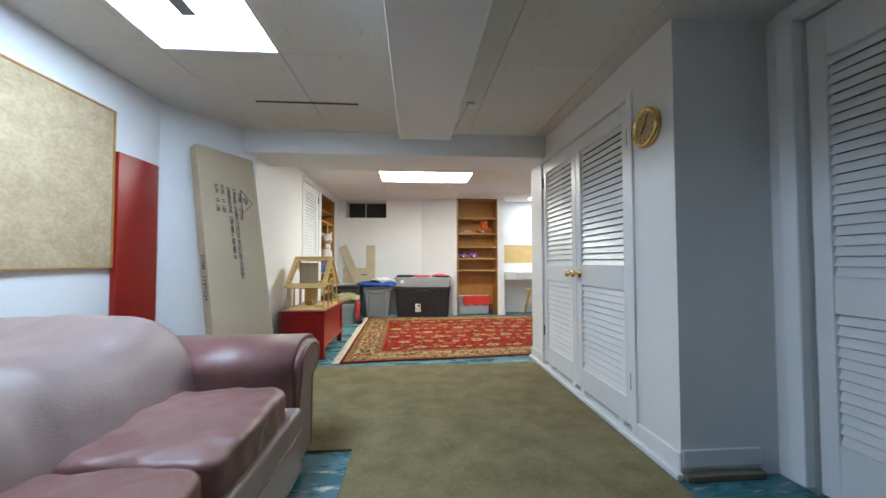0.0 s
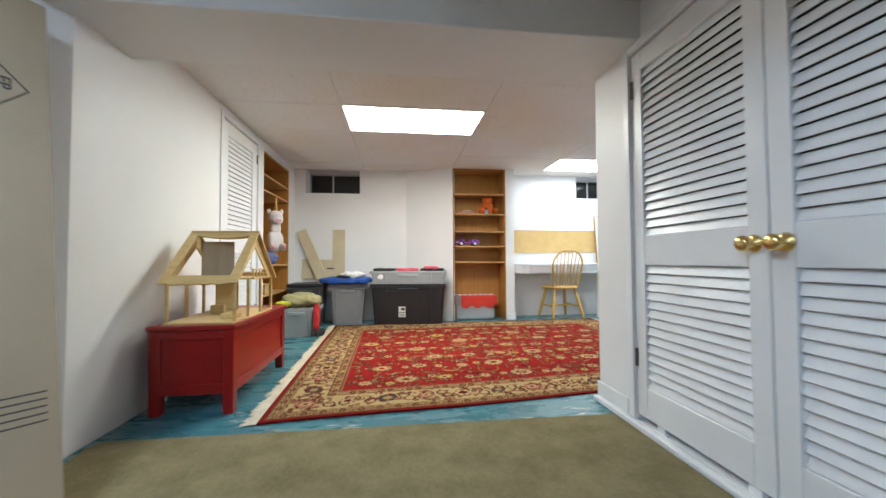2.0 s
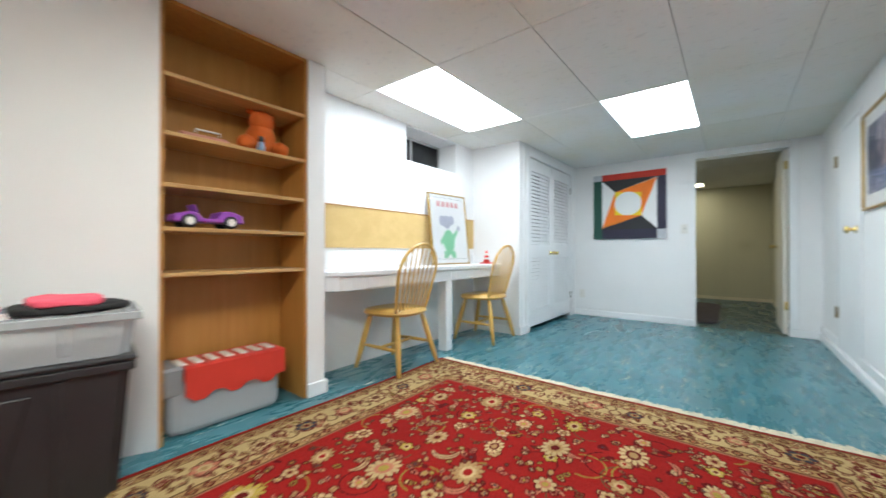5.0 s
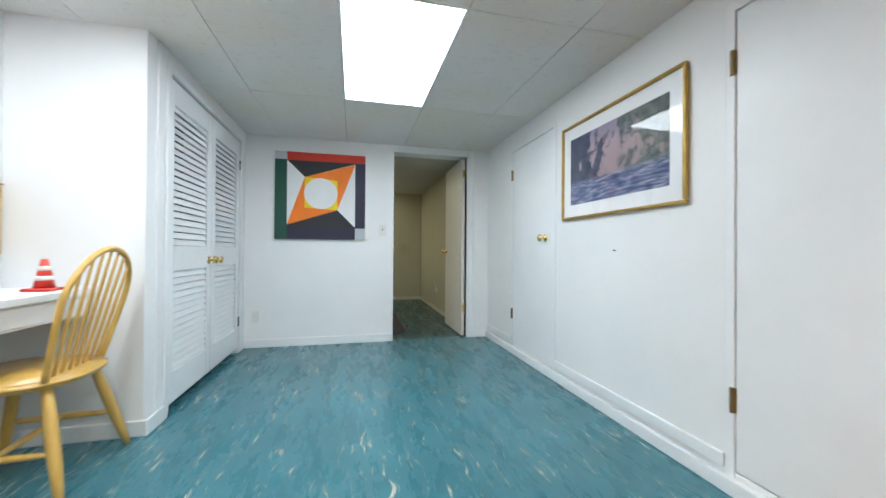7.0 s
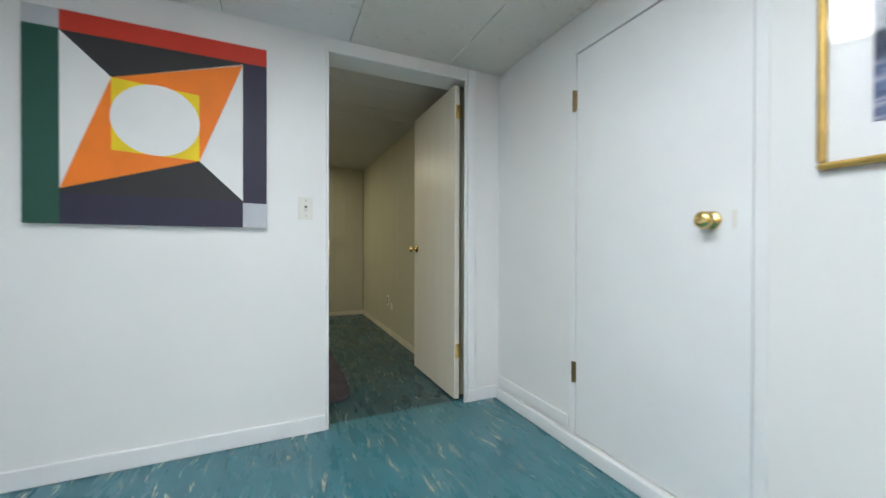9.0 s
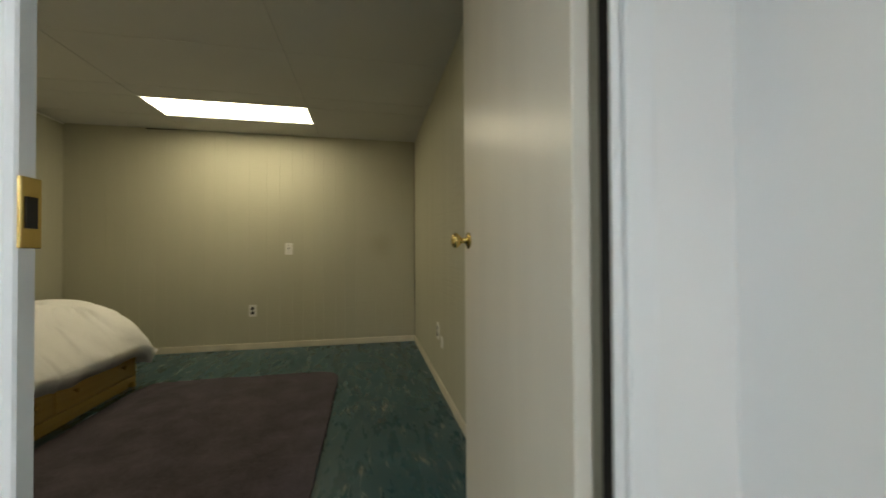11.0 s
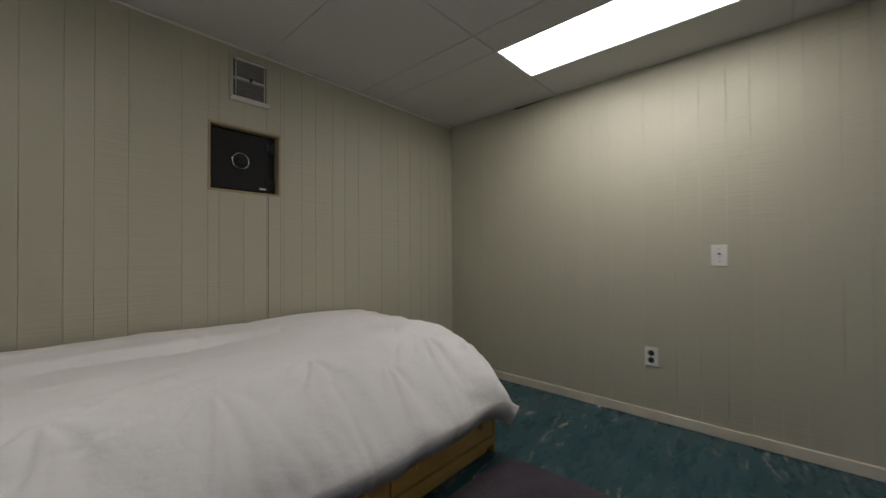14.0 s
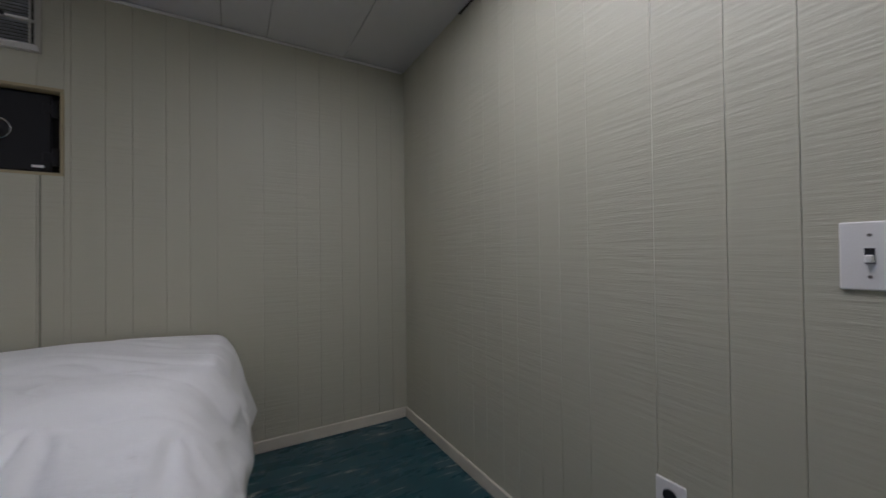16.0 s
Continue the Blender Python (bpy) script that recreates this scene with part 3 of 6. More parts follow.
ceiling("ceiling_play", [-1.16, -0.145, 1.08, 2.40, 3.65, 4.875, 6.0],
        lambda x: [4.20, 4.53, 5.14, 5.745, 6.35, 6.96, 7.46] if x < 1.0 else [4.20, 4.63, 5.235, 5.84, 6.50, 7.10, 7.46],
        [(-0.145, 1.08, 5.14, 5.745), (3.65, 4.875, 5.235, 5.84), (2.40, 3.65, 6.50, 7.10)], "grey-white fissured ceiling tiles")
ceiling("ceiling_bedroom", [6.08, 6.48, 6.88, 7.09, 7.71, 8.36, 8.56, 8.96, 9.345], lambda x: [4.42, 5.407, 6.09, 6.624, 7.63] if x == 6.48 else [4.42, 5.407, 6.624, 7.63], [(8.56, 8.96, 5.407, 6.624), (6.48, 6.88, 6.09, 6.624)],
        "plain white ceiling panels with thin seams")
tagged(part("shaded_void", boxbm((-1.8, -4.4, CEIL + 0.0155), (9.6, 8.0, CEIL + 0.18)), plain("ceiling_backing", (0.30, 0.30, 0.29), 0.9)), "dark space above the ceiling tiles", "ceiling", kind="structure")


def troffer(name, x0, x1, y0, y1, light, label, z=CEIL):
    t = thing(name, ((x0 + x1) / 2, (y0 + y1) / 2, z), label, "ceiling light", "ceiling lights")
    hx, hy = (x1 - x0) / 2, (y1 - y0) / 2
    bm = bmesh.new()
    w = 0.012
    add_box(bm, (-hx, -hy, 0.0), (hx, -hy + w, 0.0145))
    add_box(bm, (-hx, hy - w, 0.0), (hx, hy, 0.0145))
    add_box(bm, (-hx, -hy + w, 0.0), (-hx + w, hy - w, 0.0145))
    add_box(bm, (hx - w, -hy + w, 0.0), (hx, hy - w, 0.0145))
    part("housing", bm, TRIM, t)
    part("diffuser", boxbm((-hx + w, -hy + w, 0.008), (hx - w, hy - w, 0.013)), light, t, "glowing white prismatic diffuser")
    return t


troffer("ceiling_light", -0.145, 1.08, 5.14, 5.745, GLOW_PLAY, "lit recessed fluorescent panel in white ceiling tiles")
troffer("ceiling_light", 3.65, 4.875, 5.235, 5.84, GLOW_MAIN, "lit recessed fluorescent panel in white ceiling tiles")
troffer("ceiling_light", 2.40, 3.65, 6.50, 7.10, GLOW_MAIN, "lit recessed fluorescent panel above the desk")
# added fill light out of view, for the duvet and the safe wall
troffer("ceiling_light", 6.48, 6.88, 6.09, 6.624, GLOW_BED, "added fill panel, unseen, that brightens the bed side of the bedroom")
troffer("ceiling_light", 8.56, 8.96, 5.407, 6.624, GLOW_BED, "narrow lit fluorescent panel in the bedroom ceiling")
den = troffer("ceiling_light", -1.04, -0.42, 1.28, 2.5, GLOW_DEN, "lit recessed fluorescent panel with split diffuser over the sofa")
part("diffuser_joint", boxbm((-0.035, -0.58, 0.002), (0.035, 0.33, 0.007), 0.002), GREYPL, den, "grey strip between two diffuser halves")

tagged(part("beam", boxbm((-1.16, 3.72, 1.93), (1.56, 4.20, CEIL + 0.012), 0.004), BEAMPAINT), "white boxed-in ceiling beam", "beam", kind="structure")
tagged(part("duct_box", boxbm((0.205, -4.0, 1.885), (0.585, 3.16, CEIL + 0.012), 0.004), BEAMPAINT), "white boxed-in duct under the ceiling", "beam", kind="structure")
# dark strip laid on the ceiling as the shade of a tile gap
tagged(part("tile_gap_shade", turned(boxbm((-0.36, -0.006, -0.004), (0.36, 0.006, 0.004), 0.002), pose(-0.45, 3.12, CEIL - 0.006, 0, 0, 0)), VOID_SHADE), "dark strip for the shade in the gap beside a sagging ceiling tile", "ceiling tile", kind="structure")

# baseboards and ledges
strip("baseboard", (PX - 0.014, 5.362, 0.0), (PX - 0.001, 6.80, 0.085))
strip("baseboard", (PX - 0.014, 4.262, 0.0), (PX - 0.001, 4.499, 0.085))
strip("baseboard", (3.19, RY + 0.001, 0.088), (4.50, RY + 0.017, 0.150))
strip("baseboard", (5.32, RY + 0.001, 0.088), (PX - 0.015, RY + 0.017, 0.150))
strip("trim", (1.63, RY + 0.001, 0.0), (PX - 0.016, RY + 0.030, 0.068), label="white painted ledge along the wall foot", category="trim")
strip("baseboard", (4.206, 6.80, 0.0), (4.219, DW - 0.005, 0.085))
strip("baseboard", (4.205, 6.796, 0.0), (4.43, 6.809, 0.085))
strip("baseboard", (WL + 0.001, 6.05, 0.0), (WL + 0.013, 7.35, 0.085))
strip("baseboard", (CX - 0.014, 2.05, 0.03), (CX - 0.001, 2.37, 0.115))
strip("baseboard", (CX - 0.014, 3.86, 0.03), (CX - 0.001, 4.155, 0.115))
strip("baseboard", (CX, 2.045, 0.05), (1.90, 2.059, 0.13))
strip("trim", (CX - 0.035, 2.04, 0.0), (CX - 0.001, 4.165, 0.028), label="white painted sill under the louvered doors", category="trim")
strip("trim", (CX, 2.02, 0.0), (1.90, 2.059, 0.03), STAIN, "bare wooden sill along the wall foot", "trim")
strip("trim", (1.835, 7.065, 0.0), (1.965, 7.08, 0.09), label="white plinth block at the post foot", category="trim")
strip("trim", (1.965, 7.065, 0.0), (1.975, 7.40, 0.09), label="white plinth block at the post foot", category="trim")


def casing(name, axis, face, out, u0, u1, z1, w=0.06, label="white painted door casing"):
    """Three boards round an opening, set out from the wall face."""
    bm = bmesh.new()
    lo, hi = sorted((face, face + out))

    def bar(a, b, c, d):
        if axis == "x":
            add_box(bm, (lo, a, c), (hi, b, d), 0.006, 2)
        else:
            add_box(bm, (a, lo, c), (b, hi, d), 0.006, 2)
    bar(u0 - w, u0, 0.03, z1 + w)
    bar(u1, u1 + w, 0.03, z1 + w)
    bar(u0, u1, z1, z1 + w)
    return tagged(part(name, bm, TRIM), label, "door casing", kind="structure")


casing("trim", "x", CX - 0.001, -0.012, 2.42, 3.81, 1.895, 0.045)
casing("trim", "x", 1.999, -0.05, 1.10, 1.90, 2.03, 0.07)
casing("trim", "x", WL + 0.001, 0.012, 5.24, 5.99, 2.03, 0.05)
casing("trim", "y", 6.809, -0.012, 4.44, 5.80, 2.0, 0.05)
casing("trim", "y", RY + 0.001, 0.006, 2.42, 3.15, 1.955, 0.037)
casing("trim", "y", RY + 0.001, 0.006, 4.54, 5.28, 1.94, 0.037)

# doorway to the bedroom
bm = bmesh.new()
add_box(bm, (PX - 0.008, 4.50, 0.0), (PX + 0.004, 4.518, 2.045), 0.003)
add_box(bm, (PX - 0.008, 5.345, 0.0), (PX + 0.022, 5.360, 2.045), 0.003)
add_box(bm, (PX - 0.008, 4.50, 2.045), (PX + 0.168, 5.360, 2.06), 0.003)
tagged(part("door_frame", bm, TRIM), "white painted door frame of the bedroom", "door frame", kind="structure")
# added near-black strip: the shade of the door gap put into colour
strip("door_frame", (PX + 0.006, 4.448, 0.0), (PX + 0.115, 4.460, 2.04), plain("jamb_gap_shade", (0.035, 0.03, 0.026), 0.9), "near-black strip for the shade in the gap behind the open door", "door frame", 0.002)
strip("trim", (PX - 0.016, 4.44, 0.086), (PX - 0.001, 4.499, CEIL - 0.005), label="white casing board beside the bedroom door", category="trim")


# bedroom panelling, plank by plank
OFFS = [0.0, 0.10, 0.21, 0.30, 0.42, 0.51, 0.62, 0.82, 0.98, 1.10]
plank_mesh = {}


def plank_of(width, height, axis):
    key = (round(width, 3), round(height, 3), axis)
    if key not in plank_mesh:
        if axis == "x":
            bm = boxbm((0, 0.0004, 0), (0.010, width - 0.0004, height), 0.0011)
        else:
            bm = boxbm((0.0004, 0, 0), (width - 0.0004, 0.010, height), 0.0010)
        me = bpy.data.meshes.new("plank")
        bm.to_mesh(me)
        bm.free()
        me.materials.append(BEDPANEL)
        plank_mesh[key] = me
    return plank_mesh[key]


def planks(parent, axis, face, sign, u0, u1, anchor, holes=()):
    cuts, k = {u0, u1}, -8
    while k < 9:
        for o in OFFS:
            u = anchor + sign * (1.22 * k + o)
            if u0 + 0.02 < u < u1 - 0.02:
                cuts.add(round(u, 3))
        k += 1
    cuts = sorted(cuts)
    for a, b in zip(cuts, cuts[1:]):
        for c, d, z0, z1 in holed(a, b, 0.002, CEIL + 0.03, holes):
            me = plank_of(d - c, z1 - z0, axis)
            share("plank", me, parent, pose(face, c, z0) if axis == "x" else pose(c, face, z0))


# baseboards of the bedroom
strip("baseboard", (BX - 0.013, BR + 0.013, 0.0), (BX - 0.001, BS - 0.001, 0.062), BEDTRIM, "cream painted baseboard, scuffed")
strip("baseboard", (6.14, BR + 0.001, 0.0), (BX - 0.001, BR + 0.012, 0.062), BEDTRIM, "cream painted baseboard, scuffed")
strip("baseboard", (6.14, BS - 0.013, 0.0), (BX - 0.014, BS - 0.001, 0.062), BEDTRIM, "cream painted baseboard, scuffed")
strip("trim", (6.14, BS - 0.010, CEIL - 0.014), (BX - 0.012, BS - 0.001, CEIL - 0.002), PLATE, "thin white ceiling angle along the wall", "trim", 0.002)


# ---------------------------------------------------------------- windows
def basement_window(name, x0, x1, z0, z1, face, label, split=0.48):
    """A small sunk window: deep white reveal, pale frame, dark panes."""
    w = thing(name, ((x0 + x1) / 2, face, z0), label, "window", kind="structure")
    hx, h, d = (x1 - x0) / 2, z1 - z0, 0.24
    bm = bmesh.new()
    f = 0.022
    add_box(bm, (-hx, d, 0), (hx, d + 0.04, f))
    add_box(bm, (-hx, d, h - f), (hx, d + 0.04, h))
    add_box(bm, (-hx, d, f), (-hx + f, d + 0.04, h - f))
    add_box(bm, (hx - f, d, f), (hx, d + 0.04, h - f))
    mid = -hx + 2 * hx * split
    add_box(bm, (mid - 0.011, d - 0.004, f), (mid + 0.011, d + 0.044, h - f))
    part("window_frame", bm, STEELFRAME, w)
    part("pane", boxbm((-hx + f, d + 0.012, f), (mid - 0.011, d + 0.02, h - f)), GLASSDARK, w, "dark glass pane")
    part("pane", boxbm((mid + 0.011, d + 0.012, f), (hx - f, d + 0.02, h - f)), GLASSDARK, w, "dark glass pane")
    part("window_sill", boxbm((-hx, 0.002, 0.0), (hx, d - 0.002, 0.006), 0.002), WHITE, w)
    part("backing", boxbm((-hx - 0.03, 0.36, -0.03), (hx + 0.03, 0.38, h + 0.03)), BLACKPL, w)
    return w


basement_window("window_1", -0.95, -0.21, 1.785, 2.112, WB, "small dark basement window with two panes in deep white reveal", 0.45)
basement_window("window_2", 3.07, 3.865, 1.78, 2.112, DW, "small dark basement window above the desk in white reveal", 0.40)


# ---------------------------------------------------------------- doors
def knob_bm(r=0.027):
    return lathe([(0.030, 0.0), (0.031, 0.004), (0.022, 0.008), (0.011, 0.012), (0.010, 0.028), (0.018, 0.034), (r, 0.044), (r, 0.054), (0.020, 0.062), (0.008, 0.065)], 20)


def hinge(parent, x, y, z, h=0.09, w=0.02, material=None):
    bm = boxbm((x - w / 2, y - 0.004, z - h / 2), (x + w / 2, y, z + h / 2), 0.002)
    add_rod(bm, (x, y - 0.006, z - h / 2), (x, y - 0.006, z + h / 2), 0.006, seg=8)
    return part("hinge", bm, material or NICKEL, parent)


slat_mesh = {}


def slat_of(w, half=0.0216):
    key = (round(w, 3), half)
    if key not in slat_mesh:
        bm = turned(boxbm((-w / 2, -0.0033, -half), (w / 2, 0.0033, half), 0.0022), pose(0, 0, 0, -22))
        me = bpy.data.meshes.new("slat")
        bm.to_mesh(me)
        bm.free()
        me.materials.append(TRIM)
        slat_mesh[key] = me
    return slat_mesh[key]


def louver_door(name, at, rz, w, h, lower, upper, knob_x=None, knob_z=0.88, hinge_x=None, hinges=(), stile=0.075, label="white louvered wooden door, closed", group="louvered doors", pitch=0.0415, half=0.0216):
    """Local x runs along the door, its face looks to -y. lower and upper are the louvred spans in height."""
    d = thing(name, at, label, "louvered door", group, rz)
    bm = bmesh.new()
    t0, t1 = 0.0, 0.033
    add_box(bm, (0, t0, 0), (stile, t1, h), 0.003)
    add_box(bm, (w - stile, t0, 0), (w, t1, h), 0.003)
    for a, b in ((0.0, lower[0]), (lower[1], upper[0]), (upper[1], h)):
        add_box(bm, (stile, t0 + 0.0005, a), (w - stile, t1 - 0.0005, b), 0.003)
    part("door_frame", bm, TRIM, d)
    sw = w - 2 * stile + 0.006
    me = slat_of(sw, half)
    for a, b in (lower, upper):
        n = max(1, int((b - a) / pitch))
        for i in range(n):
            share("slat", me, d, pose(w / 2, 0.0165, a + (i + 0.5) * (b - a) / n))
    if knob_x is not None:
        part("door_knob", turned(knob_bm(), pose(knob_x, 0, knob_z, 90)), BRASS, d, "polished brass knob", True)
    for z in hinges:
        hinge(d, hinge_x, 0.0, z)
    return d


# closet by the entry: faces -x, so local x runs towards -y
louver_door("louver_door", (CX + 0.004, 3.808, 0.060), -90, 0.687, 1.830, (0.150, 0.750), (0.890, 1.730), 0.64, 0.830, 0.008, (0.285, 1.65))
louver_door("louver_door", (CX + 0.004, 3.116, 0.060), -90, 0.692, 1.830, (0.150, 0.750), (0.890, 1.730), 0.05, 0.830, 0.686, (0.255, 1.625))
for y in (2.53, 3.02, 3.17, 3.62):
    strip("trim", (CX + 0.006, y, 0.0295), (CX + 0.03, y + 0.05, 0.0595), label="small white shim under a louvered door", category="shim", bevel=0.002)
# den side door
louver_door("louver_door", (2.0 + 0.012, 1.895, 0.012), -90, 0.79, 2.01, (0.23, 0.755), (0.905, 1.82), 0.72, 0.90, None, (), 0.072, "white louvered door beside the entry, closed")
# play-room left wall: faces +x, local x runs towards +y
louver_door("louver_door", (WL - 0.004, 5.245, 0.012), 90, 0.74, 2.01, (0.20, 0.90), (1.02, 1.90), 0.07, 0.93, 0.735, (0.35, 1.86), 0.105, "white louvered closet door, closed, brass knob")
# closet by the picture wall: faces -y
louver_door("louver_door", (4.443, 6.815, 0.05), 0, 0.672, 1.94, (0.19, 0.79), (0.945, 1.80), 0.625, 0.845, 0.0, (0.25, 1.72), 0.075, "white louvered closet door beside the desk, closed", half=0.0208)
louver_door("louver_door", (5.122, 6.815, 0.05), 0, 0.675, 1.94, (0.19, 0.79), (0.945, 1.80), 0.05, 0.845, 0.675, (0.25, 1.72), 0.075, "white louvered closet door beside the desk, closed", half=0.0208)


def slab_door(name, x0, x1, z0, z1, knob_x, knob_z, hinge_x, hinges, label):
    d = thing(name, (x0, RY, z0), label, "door", "flush cupboard doors")
    w, h = x1 - x0, z1 - z0
    part("panel", boxbm((0.004, -0.033, 0.006), (w - 0.004, 0.002, h - 0.005), 0.003, 2), TRIM, d)
    part("door_knob", turned(knob_bm(0.029), pose(knob_x - x0, 0.004, knob_z - z0, -90)), BRASS, d, "polished brass knob", True)
    for z in hinges:
        bm = boxbm((hinge_x - x0 - 0.012, 0.002, z - z0 - 0.05), (hinge_x - x0 + 0.012, 0.0125, z - z0 + 0.05), 0.002)
        add_rod(bm, (hinge_x - x0, 0.014, z - z0 - 0.05), (hinge_x - x0, 0.014, z - z0 + 0.05), 0.007, seg=8)
        part("hinge", bm, BRONZE, d, "aged brass hinge")
    return d


slab_door("door_1", 2.42, 3.15, 0.09, 1.955, 2.505, 1.095, 3.155, (0.38, 1.745), "flush white painted cupboard door, closed, brass knob")
slab_door("door_2", 4.54, 5.28, 0.07, 1.94, 4.66, 1.085, 5.285, (0.38, 1.71), "flush white painted cupboard door, closed, brass knob")
part("escutcheon", boxbm((0.045, 0.004, 0.985), (0.06, 0.007, 1.045), 0.002), PLATE, bpy.data.objects["door_2"])

# bedroom door, swung into the room
bd = thing("door_3", (6.022, 4.543, 0.012), "open white flush door of the bedroom, brass knobs", "door", rz=0.3)
part("panel", boxbm((0.0, -0.018, 0.0), (0.745, 0.018, 2.02), 0.002), plain("cream_door_paint", (0.72, 0.68, 0.60), 0.33, vary=0.03, scale=2, stretch=(6, 6, 0.6)), bd)
part("door_knob", turned(knob_bm(), pose(0.685, 0.018, 0.965, -90)), BRASS, bd, "polished brass knob", True)
part("door_knob", turned(knob_bm(), pose(0.685, -0.018, 0.965, 90)), BRASS, bd, "polished brass knob", True)
part("latch_plate", boxbm((0.745, -0.012, 0.93), (0.747, 0.012, 1.0)), BRASS, bd)
for z in (0.31, 1.85):
    part("hinge", boxbm((-0.006, -0.024, z - 0.045), (0.001, 0.010, z + 0.045), 0.002), BRASS, bd, "brass butt hinge")
strike = thing("strike_plate", (PX + 0.006, 5.343, 0.985), "brass strike plate on the white door jamb", "strike plate")
part("plate", boxbm((-0.014, -0.003, -0.045), (0.016, 0.002, 0.045), 0.001), BRASS, strike)
part("latch_hole", boxbm((-0.008, -0.0045, -0.02), (0.008, -0.0025, 0.02)), DARKMETAL, strike)


# ---------------------------------------------------------------- plates and vents
def wall_plate(name, at, rz, holes, label, w=0.072, h=0.116):
    """A cover plate; its face looks to -y in its own frame."""
    p = thing(name, at, label, name.replace("_", " "), rz=rz)
    part("plate", boxbm((-w / 2, -0.006, -h / 2), (w / 2, 0.0, h / 2), 0.003, 2), PLATE, p)
    for kind, z in holes:
        if kind == "toggle":
            part("toggle_slot", boxbm((-0.006, -0.0072, -0.013), (0.006, -0.0055, 0.013)), DARKMETAL, p)
            part("toggle", boxbm((-0.005, -0.015, -0.012), (0.005, -0.006, 0.002), 0.002), PLATE, p)
        elif kind == "socket":
            part("socket", turned(lathe([(0.017, 0.0), (0.017, 0.003)], 16), pose(0, -0.0055, z, 90)), DARKMETAL, p)
        else:
            part("screw", turned(lathe([(0.003, 0.0), (0.003, 0.0015)], 8), pose(0, -0.006, z, 90)), NICKEL, p)
    return p


wall_plate("light_switch", (PX, 5.462, 1.195), -90, [("toggle", 0), ("screw", 0.04), ("screw", -0.04)], "white toggle light switch beside the bedroom doorway")
wall_plate("light_switch", (BX, 5.705, 0.985), -90, [("toggle", 0), ("screw", 0.035), ("screw", -0.035)], "white toggle light switch on beige panelling")
wall_plate("power_outlet", (BX, 6.038, 0.378), -90, [("socket", 0.021), ("socket", -0.021), ("screw", 0)], "white plate with two dark power sockets")
wall_plate("power_outlet", (8.0, BR, 0.38), 180, [("socket", 0.021), ("socket", -0.021), ("screw", 0)], "white plate with power sockets on beige panelling")
wall_plate("cable_plate", (7.86, BR, 0.33), 180, [("screw", 0.0)], "small cream blank plate on beige panelling", 0.06, 0.075)
wall_plate("light_switch", (PX, 6.70, 0.31), -90, [("screw", 0.0)], "white blank plate low on the wall")


# ---------------------------------------------------------------- carpets and rugs
def sheet(name, outline, z, material, label, category):
    return tagged(part(name, extruded(outline, z, "z", 0.003), material), label, category)


sheet("carpet", [(-0.005, -3.9), (1.475, -3.9), (1.475, 3.93), (-1.03, 3.96), (-1.06, 3.9), (-0.9, 2.60), (-0.9, 2.425), (-0.005, 2.42)], 0.012, OLIVE,
      "worn olive green carpet laid on the vinyl floor", "carpet")
sheet("carpet_scrap", [(2.66, 4.290), (2.95, 4.292), (2.99, 4.335), (2.90, 4.352), (2.70, 4.335)], 0.010, pile("tan_carpet", (0.30, 0.23, 0.11), (0.42, 0.34, 0.18)), "tan carpet scrap lying by the wall", "carpet scrap")


